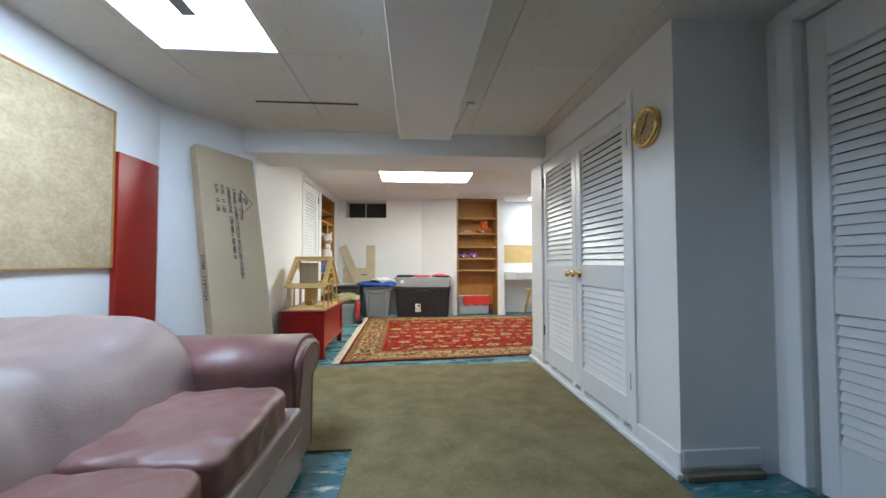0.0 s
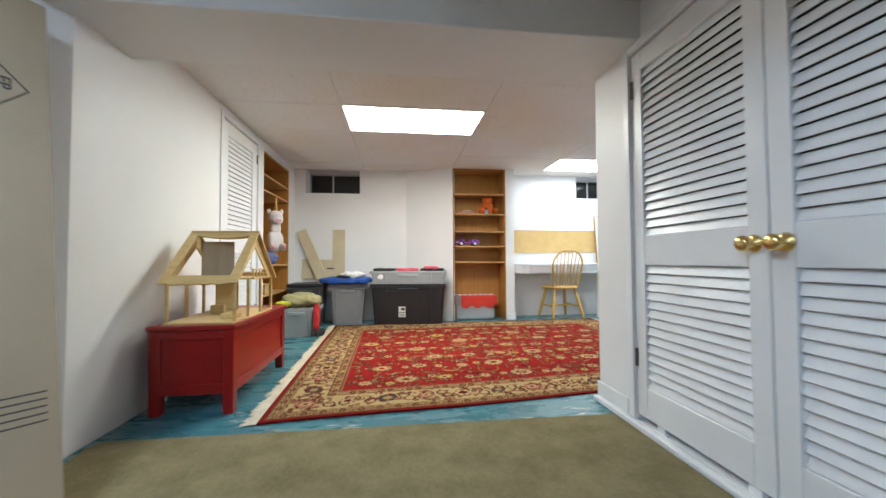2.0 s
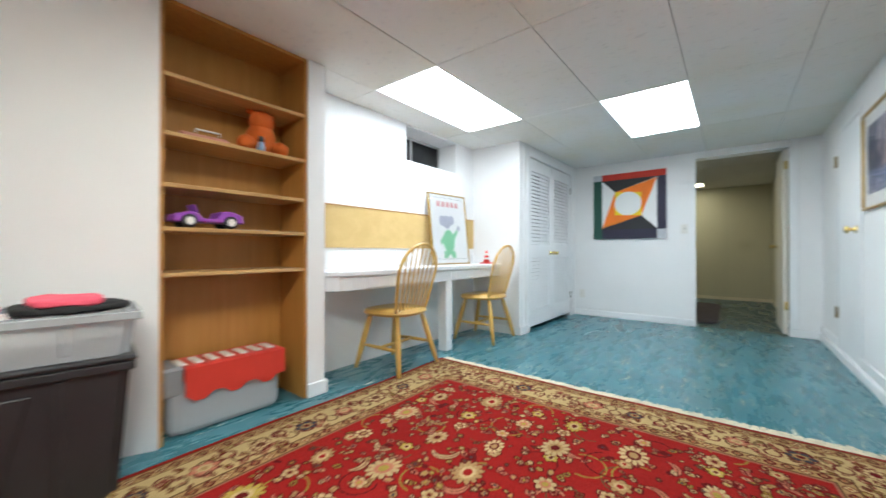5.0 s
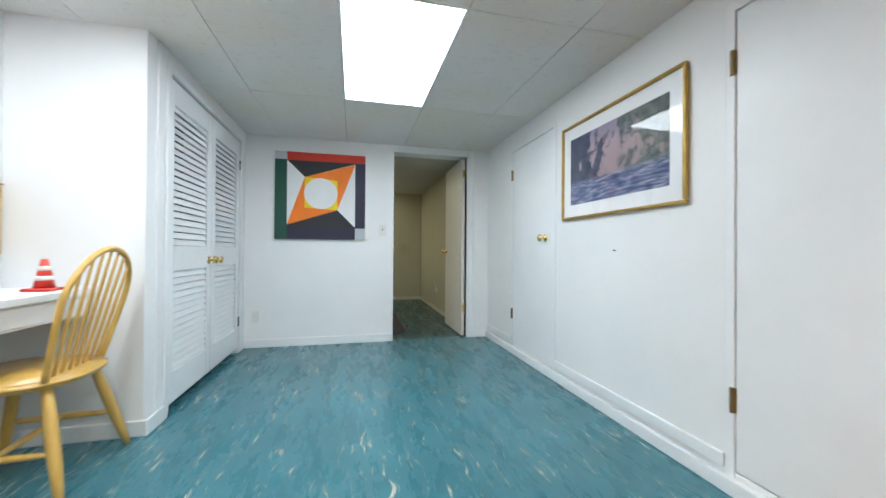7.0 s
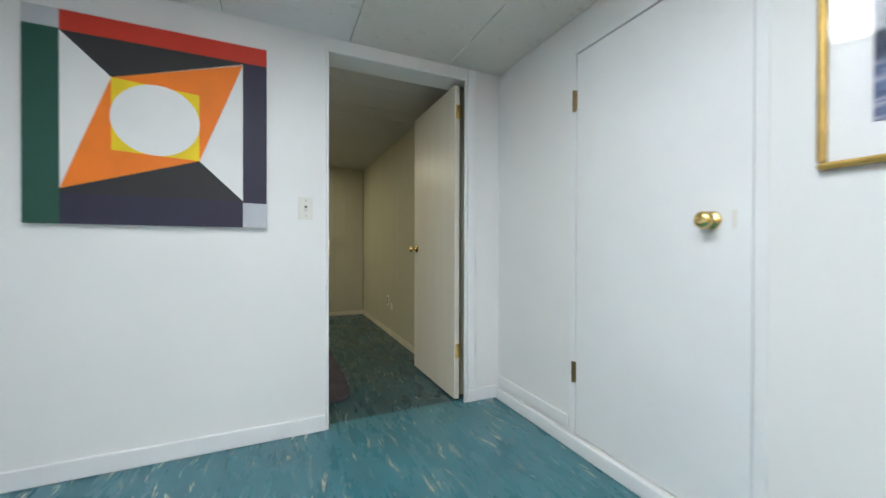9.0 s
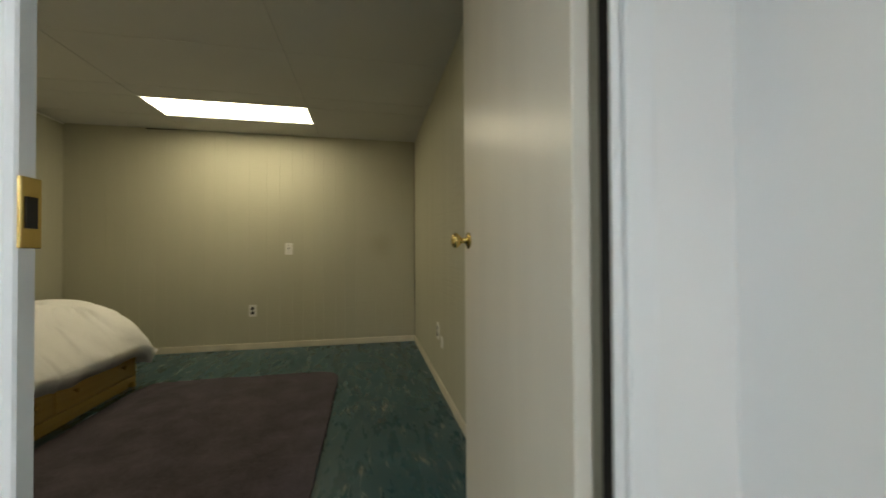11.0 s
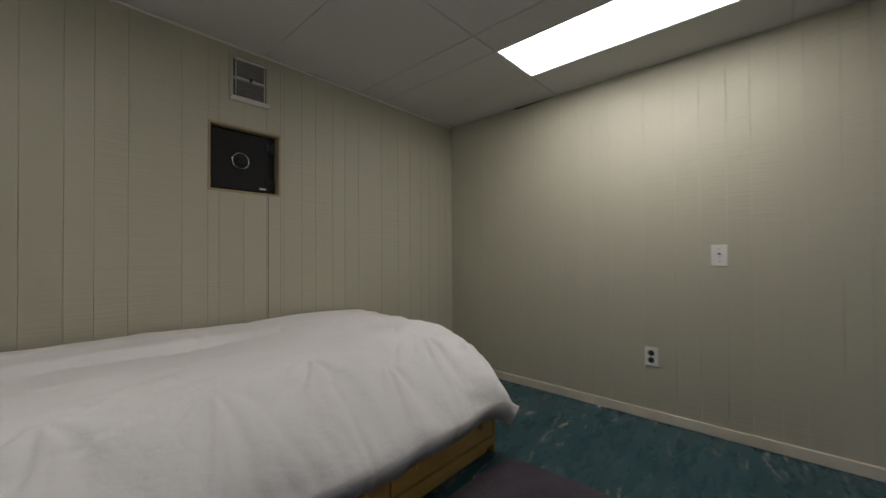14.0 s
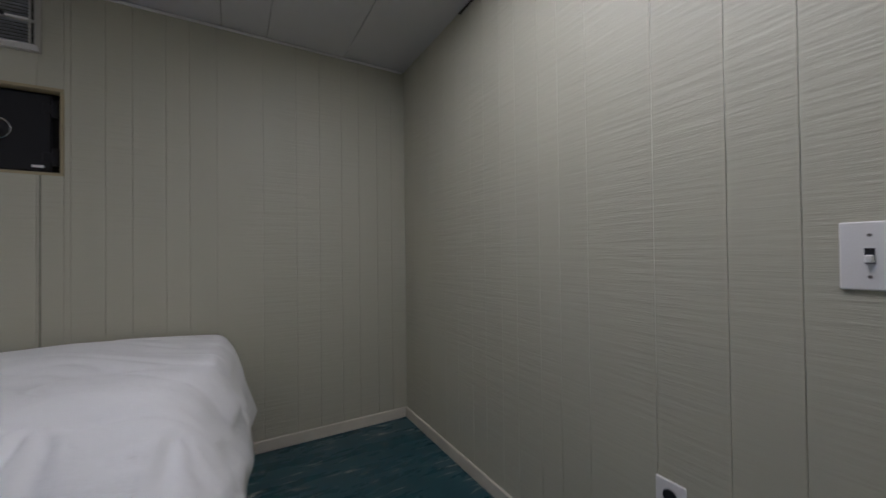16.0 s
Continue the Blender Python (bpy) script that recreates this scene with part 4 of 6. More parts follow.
def persian_rug():
    """A hand-knotted rug: red field of cream palmettes and vines, cream border between guard stripes."""
    corner = {"nl": (-0.40, 4.06), "nr": (3.02, 4.375), "fr": (3.005, 6.935), "fl": (-0.47, 6.91)}
    W, H = 3.42, 2.76
    nx, ny = 740, 597
    u = np.linspace(0, W, nx)
    v = np.linspace(0, H, ny)
    U, V = np.meshgrid(u, v)
    rng = np.random.default_rng(7)
    red, wine, cream, tan, navy, olive, rose, brown = [np.array(c) for c in ((0.262, 0.013, 0.011), (0.105, 0.008, 0.008), (0.50, 0.36, 0.18), (0.33, 0.205, 0.085), (0.045, 0.042, 0.05), (0.33, 0.25, 0.045), (0.42, 0.15, 0.09), (0.115, 0.055, 0.022))]
    col = np.empty((ny, nx, 3))
    edge = np.minimum(np.minimum(U, W - U), np.minimum(V, H - V))
    col[:] = red

    def window(cx, cy, r):
        x0, x1 = np.searchsorted(u, (cx - r, cx + r))
        y0, y1 = np.searchsorted(v, (cy - r, cy + r))
        return slice(y0, y1), slice(x0, x1)

    def flower(cx, cy, r, petals, spin, colours, m, squash=1.0):
        """A rosette: dark outline, round petals, inner ring, core."""
        w = window(cx, cy, r * 1.3 + 0.01)
        dx, dy = U[w] - cx, V[w] - cy
        dx, dy = dx * math.cos(spin) + dy * math.sin(spin), (dy * math.cos(spin) - dx * math.sin(spin)) * squash
        rad, ang = np.hypot(dx, dy), np.arctan2(dy, dx)
        lobes = r * (0.68 + 0.32 * np.abs(np.cos(petals * ang / 2)))
        view, ok = col[w], m[w]
        outer, ring, core = colours
        view[(rad < lobes + 0.007) & ok] = wine
        view[(rad < lobes) & ok] = outer
        view[(np.abs(np.sin(petals * ang / 2)) > 0.96) & (rad < lobes) & (rad > r * 0.4) & ok] = ring * 0.8
        view[(rad < r * 0.50) & ok] = ring
        view[(rad < r * 0.30) & ok] = core

    def stroke(pts, c, m, wid):
        """A line of the weave along points."""
        for x, y in pts:
            w = window(x, y, wid + 0.003)
            hit = (np.hypot(U[w] - x, V[w] - y) < wid) & m[w]
            col[w][hit] = c

    def curl(x, y, ang, length, bend, step=0.005):
        got = []
        for _ in range(int(length / step)):
            got.append((x, y))
            x, y, ang = x + step * math.cos(ang), y + step * math.sin(ang), ang + bend
        return got
    field = edge > 0.375
    # spiral vines, sickle leaves, small blossoms and palmettes of the field
    for a in range(11):
        for b in range(8):
            cx, cy = 0.44 + a * (W - 0.88) / 10 + rng.uniform(-0.04, 0.04), 0.44 + b * (H - 0.88) / 7 + rng.uniform(-0.04, 0.04)
            stroke(curl(cx, cy, rng.uniform(0, 6.28), 0.34, rng.choice([-1, 1]) * rng.uniform(0.045, 0.075)), (wine, brown, olive * 0.7)[(a + b) % 3], field, 0.0042)
    for k in range(70):
        cx, cy = rng.uniform(0.45, W - 0.45), rng.uniform(0.45, H - 0.45)
        leaf = curl(cx, cy, rng.uniform(0, 6.28), rng.uniform(0.12, 0.20), rng.choice([-1, 1]) * rng.uniform(0.06, 0.10))
        for n, p in enumerate(leaf):
            stroke([p], wine, field, 0.006 + 0.014 * math.sin(math.pi * n / len(leaf)))
        for n, p in enumerate(leaf):
            stroke([p], (cream * 0.85, tan, rose)[k % 3], field, 0.003 + 0.011 * math.sin(math.pi * n / len(leaf)))
        stroke(leaf[4:-4], (wine, olive * 0.8, brown)[k % 3], field, 0.003)
    for k in range(1900):
        cx, cy = rng.uniform(0.39, W - 0.39), rng.uniform(0.39, H - 0.39)
        flower(cx, cy, rng.uniform(0.009, 0.022), int(rng.integers(3, 6)), rng.uniform(0, 6), ((cream * 0.75, tan, rose, rose * 0.7, olive * 0.8, brown, wine)[k % 7], (tan, wine, cream, wine, brown)[k % 5], (wine, navy, olive)[k % 3]), field, rng.uniform(1.0, 1.8))
    sets = ((cream * 0.9, rose, olive), (cream * 0.85, tan, wine), (olive * 1.15, cream, wine), (tan, cream, red), (cream, wine, tan))
    for a in range(9):
        for b in range(7):
            k = a * 7 + b
            cx = 0.56 + a * (W - 1.12) / 8 + (0.075 if b % 2 else -0.075) + rng.uniform(-0.035, 0.035)
            cy = 0.52 + b * (H - 1.04) / 6 + rng.uniform(-0.035, 0.035)
            flower(cx, cy, (0.046, 0.064, 0.084)[(k * 5) % 3], (7, 10, 12)[(k * 5) % 3], rng.uniform(-0.3, 0.3), sets[(k * 3) % 5], field, (1.0, 1.25, 1.4)[k % 3])
            flower(cx + rng.uniform(-0.04, 0.04) + 0.16, cy + rng.uniform(-0.05, 0.05), 0.034, 5, rng.uniform(0, 6), sets[(k + 2) % 5], field)
    # border bands, from the selvedge inwards
    gold = cream * 0.80 + olive * 0.12
    bands = ((0.0, 0.026, red * 0.75), (0.026, 0.033, brown), (0.033, 0.088, tan), (0.088, 0.094, brown), (0.094, 0.296, gold), (0.296, 0.302, brown), (0.302, 0.352, tan * 1.05), (0.352, 0.362, brown), (0.362, 0.375, rose * 0.7))
    for a, b, c in bands:
        col[(edge >= a) & (edge < b)] = c
    main = (edge >= 0.097) & (edge < 0.293)
    inner = (edge >= 0.304) & (edge < 0.350)
    outer_s = (edge >= 0.036) & (edge < 0.086)

    def around(off, step):
        n = int((W - 2 * off) / step)
        for i in range(n + 1):
            s = off + i * (W - 2 * off) / n
            yield s, off, 0.0
            yield s, H - off, math.pi
        n = int((H - 2 * off) / step)
        for i in range(1, n):
            s = off + i * (H - 2 * off) / n
            yield off, s, math.pi / 2
            yield W - off, s, -math.pi / 2
    for k in range(1500):
        t, o = rng.uniform(0.10, 0.29), rng.uniform(0, 1)
        cx, cy = ((o * W, t), (o * W, H - t), (t, o * H), (W - t, o * H))[int(rng.integers(0, 4))]
        flower(cx, cy, rng.uniform(0.007, 0.016), 4, rng.uniform(0, 6), ((rose, tan, brown, olive * 0.8, rose)[k % 5], (tan, wine, cream)[k % 3], brown), main, rng.uniform(1, 2))
    for k, (cx, cy, way) in enumerate(around(0.195, 0.115)):
        sgn = 1 if (k // 2) % 2 else -1
        for n, c in ((0, brown), (1, wine)):
            stroke(curl(cx, cy, way + 0.6 * sgn + 3.14 * n, 0.17, 0.16 * sgn), c, main, 0.0055)
    for k, (cx, cy, way) in enumerate(around(0.195, 0.23)):
        flower(cx, cy, 0.046 if (k // 2) % 2 else 0.058, 8 if (k // 2) % 2 else 6, way, ((rose, cream, navy)[(k // 2) % 3], (cream, wine, tan)[(k // 2) % 3], (brown, tan, wine)[k % 3]), main, 1.2)
    for k, (cx, cy, way) in enumerate(around(0.327, 0.058)):
        flower(cx, cy, 0.018, 4, way, ((wine, cream, brown)[(k // 2) % 3], tan, red), inner)
    for k, (cx, cy, way) in enumerate(around(0.061, 0.050)):
        flower(cx, cy, 0.017, 3, way + 1.57, (brown, tan, brown) if (k // 2) % 2 else (cream, brown, wine), outer_s)
    # uneven dye from row to row
    col *= (1 + 0.10 * np.interp(v, np.linspace(0, H, 23), rng.uniform(-1, 1, 23)))[:, None, None]
    col *= rng.uniform(0.82, 1.12, (ny, nx, 1))
    fu, fv = U / W, V / H
    c = {k: np.array(p) for k, p in corner.items()}
    P = ((1 - fu) * (1 - fv))[..., None] * c["nl"] + (fu * (1 - fv))[..., None] * c["nr"] + (fu * fv)[..., None] * c["fr"] + ((1 - fu) * fv)[..., None] * c["fl"]
    wob = 0.006 * np.sin(5 * V + 1) * np.exp(-((fu - 0.0) / 0.1) ** 2) + 0.008 * np.sin(4 * U)
    P[..., 1] += wob * (np.abs(fv - 0.5) * 2) ** 3
    Z = 0.011 + 0.0018 * np.sin(3.1 * U + 1.3 * V) + 0.0012 * np.sin(7.3 * V)
    co = np.concatenate([P, Z[..., None]], -1).reshape(-1, 3)
    idx = np.arange(nx * ny).reshape(ny, nx)
    quads = np.stack([idx[:-1, :-1], idx[:-1, 1:], idx[1:, 1:], idx[1:, :-1]], -1).reshape(-1, 4)
    # a turned-down rim gives the rug its thickness
    rim = np.concatenate([idx[0, :], idx[1:, -1], idx[-1, -2::-1], idx[-2:0:-1, 0]])
    low = co[rim].copy()
    low[:, 2] = 0.001
    n0 = len(co)
    k = np.arange(len(rim))
    side = np.stack([rim, n0 + k, n0 + (k + 1) % len(rim), np.roll(rim, -1)], -1)
    co = np.concatenate([co, low])
    shades = np.concatenate([col.reshape(-1, 3), np.tile(wine, (len(rim), 1))])
    me = bpy.data.meshes.new("pile")
    me.from_pydata(co.tolist(), [], np.concatenate([quads, side]).tolist())
    layer = me.color_attributes.new("pattern", "FLOAT_COLOR", "POINT")
    layer.data.foreach_set("color", np.concatenate([shades, np.ones((len(shades), 1))], 1).astype(np.float32).ravel())
    me.materials.append(RUGM)
    rug = thing("rug", (0, 0, 0), "red oriental rug with cream floral border and fringed ends", "rug")
    ob = new("weave", me)
    ob.parent = rug
    # knotted fringe at both ends
    for name, a, b, out in (("fringe", corner["nl"], corner["fl"], -1), ("fringe", corner["nr"], corner["fr"], 1)):
        bm = bmesh.new()
        a, b = Vector(a), Vector(b)
        n = 680
        for i in range(n):
            f = (i + random.random() * 0.7) / n
            p = a.lerp(b, f)
            ln = random.uniform(0.055, 0.085) + 0.03 * noise.noise(Vector((i * 0.05, out, 0)))
            sway = random.uniform(-0.022, 0.022) + 0.03 * noise.noise(Vector((i * 0.035, out + 5, 0)))
            w = random.uniform(0.003, 0.006)
            v0 = [bm.verts.new((p.x - out * 0.004, p.y - w, 0.0105)), bm.verts.new((p.x - out * 0.004, p.y + w, 0.0105))]
            mid = (p.x + out * ln * 0.55, p.y + sway * 0.4)
            v1 = [bm.verts.new((mid[0], mid[1] - w, 0.007)), bm.verts.new((mid[0], mid[1] + w, 0.009))]
            v2 = [bm.verts.new((p.x + out * ln, p.y + sway - w * 1.6, 0.003)), bm.verts.new((p.x + out * ln, p.y + sway + w * 1.6, 0.003))]
            bm.faces.new((v0[0], v0[1], v1[1], v1[0]))
            bm.faces.new((v1[0], v1[1], v2[1], v2[0]))
        part(name, bm, FRINGE, rug, "cream cotton fringe")["kind"] = "stuff"


persian_rug()
shag = soft((6.30, 5.14, -0.012), (8.41, 6.47, 0.022), 44, 14, 0.004, 9.0, 3.0)
tagged(part("bedroom_rug", shag, SHAG, smooth=True), "mauve-grey shaggy rug beside the bed", "rug")


# ---------------------------------------------------------------- den
def sofa():
    """Three-seat leather sofa along the left wall; a rolled arm ends it towards the play room."""
    s = thing("sofa", (-0.85, 1.20, 0), "mauve leather sofa with rolled arms and loose seat cushions", "sofa")
    x1 = 0.62                          # front, local
    part("base", boxbm((-0.52, -1.14, 0.05), (x1 - 0.055, 1.14, 0.27), 0.015, 2), LEATHER, s)
    part("front_rail", boxbm((x1 - 0.055, -0.965, 0.05), (x1 + 0.045, 0.965, 0.335), 0.018, 3), LEATHERBACK, s, "pale leather front rail")
    part("welt", rod((x1 + 0.046, -0.96, 0.235), (x1 + 0.046, 0.96, 0.235), 0.005), LEATHER, s)
    part("welt", rod((x1 + 0.046, -0.96, 0.07), (x1 + 0.046, 0.96, 0.07), 0.005), LEATHER, s)

    def back_bend(p):
        f = min(1.0, max(0.0, (p.z - 0.25) / 0.5))
        crest = 0.085 * math.exp(-((abs(p.y) - 0.90) / 0.19) ** 2)
        seam = 0.012 * math.exp(-((abs(p.y) - 0.30) / 0.03) ** 2)
        return Vector((p.x - 0.20 * f * f - seam, p.y, p.z + crest * f))
    part("backrest", soft((-0.46, -1.075, 0.20), (0.27, 1.075, 0.705), 50, 6.0, 0.012, 3.5, 1.0, back_bend), LEATHERBACK, s, "pale leather backrest", True)
    for i in range(3):
        a, b = -0.888 + 0.594 * i, -0.302 + 0.594 * i
        mid = (a + b) / 2

        def puff(p):
            return Vector((p.x, p.y, p.z + 0.018 * math.cos(min(1.5, abs(p.x - 0.25) * 3.2)) * math.cos(min(1.5, abs(p.y - mid) * 3.6))))
        part("seat_cushion", soft((0.02, a, 0.275), (0.640, b, 0.448), 40, 9.0, 0.011, 8.0, 2.0 + i * 3, puff), LEATHER, s, "creased mauve leather seat cushion", True)
    for side in (1, -1):
        # scrolled arm: outline in y, z swept along x
        def ring(ry, rz, a0, a1, n):
            return [(side * (1.190 + ry * math.cos(math.radians(a0 + (a1 - a0) * k / n))), 0.485 + rz * math.sin(math.radians(a0 + (a1 - a0) * k / n))) for k in range(n + 1)]
        out = ring(0.225, 0.125, -62, 182, 22) + [(side * 0.970, 0.30), (side * 0.970, 0.05), (side * 1.230, 0.05), (side * 1.240, 0.365)]
        bm = extruded(out, 0.83, "x", 0.0)
        bmesh.ops.bevel(bm, geom=[e for e in bm.edges if abs(e.verts[0].co.x - e.verts[1].co.x) < 1e-6], offset=0.026, segments=4, affect="EDGES")
        turned(bm, pose(-0.195, 0, 0))
        part("armrest", bm, LEATHER, s, "rolled mauve leather armrest", True)
        face = [(side * 1.205, 0.06), (side * 1.212, 0.40)] + ring(0.150, 0.080, -48, 196, 18) + [(side * 0.995, 0.30), (side * 0.995, 0.06)]
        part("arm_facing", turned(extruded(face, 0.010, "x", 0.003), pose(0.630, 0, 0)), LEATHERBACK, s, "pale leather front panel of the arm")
        part("arm_welt", tube([(0.638, y, z) for y, z in face], 0.006), LEATHER, s)
    for x in (-0.42, 0.52):
        for y in (-1.05, 1.05):
            part("foot", rod((x, y, 0), (x, y, 0.06), 0.022, 0.03), DARKMETAL, s)
    return s


sofa()

cb = thing("cork_board", (-1.499, 2.18, 0.945), "large tan cork board with thin frame on white wall", "cork board")
part("cork", boxbm((0.001, -0.60, 0.008), (0.018, 0.60, 0.935), 0.002), CORK, cb)
bm = bmesh.new()
for lo, hi in (((0.0, -0.61, 0.0), (0.022, 0.61, 0.008)), ((0.0, -0.61, 0.935), (0.022, 0.61, 0.945)), ((0.0, -0.61, 0.008), (0.022, -0.60, 0.935)), ((0.0, 0.60, 0.008), (0.022, 0.61, 0.935))):
    add_box(bm, lo, hi)
part("rim", bm, HONEY, cb)
rp = thing("red_board", (-1.498, 2.97, 0), "tall glossy red board standing against the white wall", "board")
part("board", boxbm((0.0, -0.175, 0.0), (0.035, 0.175, 1.65), 0.004, 2), REDGLOSS, rp)


def words(text, size, material, parent, m, name="printing"):
    cu = bpy.data.curves.new(name, "FONT")
    cu.body, cu.size, cu.extrude, cu.offset = text, size, 0.0004, 0.0012
    ob = new(name, cu)
    me = bpy.data.meshes.new_from_object(ob)
    bpy.data.objects.remove(ob)
    me.materials.append(material)
    ob = share(name, me, parent, m)
    ob["kind"] = "stuff"
    return ob


def carton():
    """A long flat carton leaning into the corner; its face looks to -y in its own frame."""
    c = thing("cardboard_box", (0, 0, 0), "tall flat cardboard carton with black print, leaning on the wall", "cardboard box")
    w, h, t = 0.457, 1.86, 0.085
    turn = pose(0, 0, 0, 0, 0, 58.5) @ pose(0, 0, 0, -14.1) @ pose(0, 0, 0, 0, 2.2)
    c.matrix_basis = pose(-0.699, 3.353, 0.034) @ turn @ pose(-w, 0, 0)
    part("box", boxbm((0, 0, 0), (w, t, h), 0.004, 2), CARD, c)
    part("flap_tape", boxbm((0.0, t * 0.35, h), (w, t * 0.65, h + 0.0008)), plain("packing_tape", (0.46, 0.36, 0.22), 0.3), c)
    down = pose(0, -0.0015, 0, 90) @ pose(0, 0, 0, 0, 0, -90)
    for x, z, s, txt in ((0.285, 1.53, 0.036, "ITEM  165TCH"), (0.243, 1.56, 0.036, "3 PANEL CHERRYCOLOR WOODEN SCREEN"), (0.20, 1.56, 0.036, "DIMENSIONS  1780 MM x 440 MM 3P"), (0.152, 1.57, 0.036, "N.W.   11  LBS"), (0.108, 1.57, 0.036, "G.W.   13  LBS")):
        words(txt, s, INK, c, pose(x, 0, z) @ down)
    words("EP", 0.05, INK, c, pose(0.325, 0, 1.495) @ down)
    tri = [(0.312, 1.56), (0.402, 1.46), (0.312, 1.36)]
    bm = bmesh.new()
    for (a, b), (d, e) in zip(tri, tri[1:] + tri[:1]):
        add_rod(bm, (a, -0.0008, b), (d, -0.0008, e), 0.0022, seg=6)
    part("triangle_mark", bm, INK, c)
    words("ITEM : 165TCH", 0.05, INK, c, pose(-0.0015, 0.055, 1.02) @ pose(0, 0, 0, 90, 0, -90) @ pose(0, 0, 0, 0, 0, -90))
    for i in range(5):
        part("print_line", boxbm((0.19, -0.001, 0.405 - 0.022 * i), (0.425, 0.0, 0.410 - 0.022 * i)), INK, c)
    return c


carton()

clock = thing("wall_clock", (CX - 0.001, 2.24, 1.672), "round polished brass wall clock on the white closet wall", "wall clock", rz=-90)
part("case", turned(lathe([(0.100, 0.0), (0.105, 0.012), (0.104, 0.024), (0.094, 0.034), (0.080, 0.030), (0.078, 0.020)], 40), pose(0, 0, 0, 90)), BRASS, clock, "", True)
part("dial", turned(lathe([(0.079, 0.018), (0.079, 0.022)], 40), pose(0, 0, 0, 90)), plain("gold_dial", (0.62, 0.50, 0.26), 0.3, 0.7), clock, "gold clock dial")
part("minute_hand", turned(boxbm((-0.003, -0.026, -0.008), (0.003, -0.024, 0.060)), pose(0, 0, 0, 0, 24)), INK, clock)
part("hour_hand", turned(boxbm((-0.004, -0.029, -0.006), (0.004, -0.027, 0.040)), pose(0, 0, 0, 0, 215)), INK, clock)
for k in range(12):
    a = math.radians(30 * k)
    part("hour_mark", turned(boxbm((-0.002, -0.0235, 0.060), (0.002, -0.0225, 0.070)), pose(0, 0, 0, 0, 30 * k)), INK, clock)


# ---------------------------------------------------------------- play room, left side
def chest():
    c = thing("toy_chest", (-0.80, 4.70, 0), "red painted wooden chest with panelled sides on short legs", "chest")
    hx, hy = 0.215, 0.465
    part("lid", boxbm((-hx - 0.012, -hy - 0.012, 0.462), (hx + 0.012, hy + 0.012, 0.487), 0.006, 2), REDGLOSS, c, "flat red lid")
    part("body", boxbm((-hx + 0.012, -hy + 0.012, 0.12), (hx - 0.012, hy - 0.012, 0.461)), REDGLOSS, c)
    for sx in (-1, 1):
        for sy in (-1, 1):
            part("leg", boxbm((min(sx * hx, sx * (hx - 0.055)), min(sy * hy, sy * (hy - 0.055)), 0), (max(sx * hx, sx * (hx - 0.055)), max(sy * hy, sy * (hy - 0.055)), 0.461), 0.004), REDGLOSS, c)
        part("side_rail", boxbm((min(sx * (hx - 0.014), sx * (hx - 0.002)), -hy + 0.055, 0.11), (max(sx * (hx - 0.014), sx * (hx - 0.002)), hy - 0.055, 0.165), 0.003), REDGLOSS, c)
        part("side_rail", boxbm((min(sx * (hx - 0.014), sx * (hx - 0.002)), -hy + 0.055, 0.41), (max(sx * (hx - 0.014), sx * (hx - 0.002)), hy - 0.055, 0.461), 0.003), REDGLOSS, c)
    for sy in (-1, 1):
        part("end_rail", boxbm((-hx + 0.055, min(sy * (hy - 0.014), sy * (hy - 0.002)), 0.11), (hx - 0.055, max(sy * (hy - 0.014), sy * (hy - 0.002)), 0.165), 0.003), REDGLOSS, c)
        part("end_rail", boxbm((-hx + 0.055, min(sy * (hy - 0.014), sy * (hy - 0.002)), 0.41), (hx - 0.055, max(sy * (hy - 0.014), sy * (hy - 0.002)), 0.461), 0.003), REDGLOSS, c)
    return c


chest()


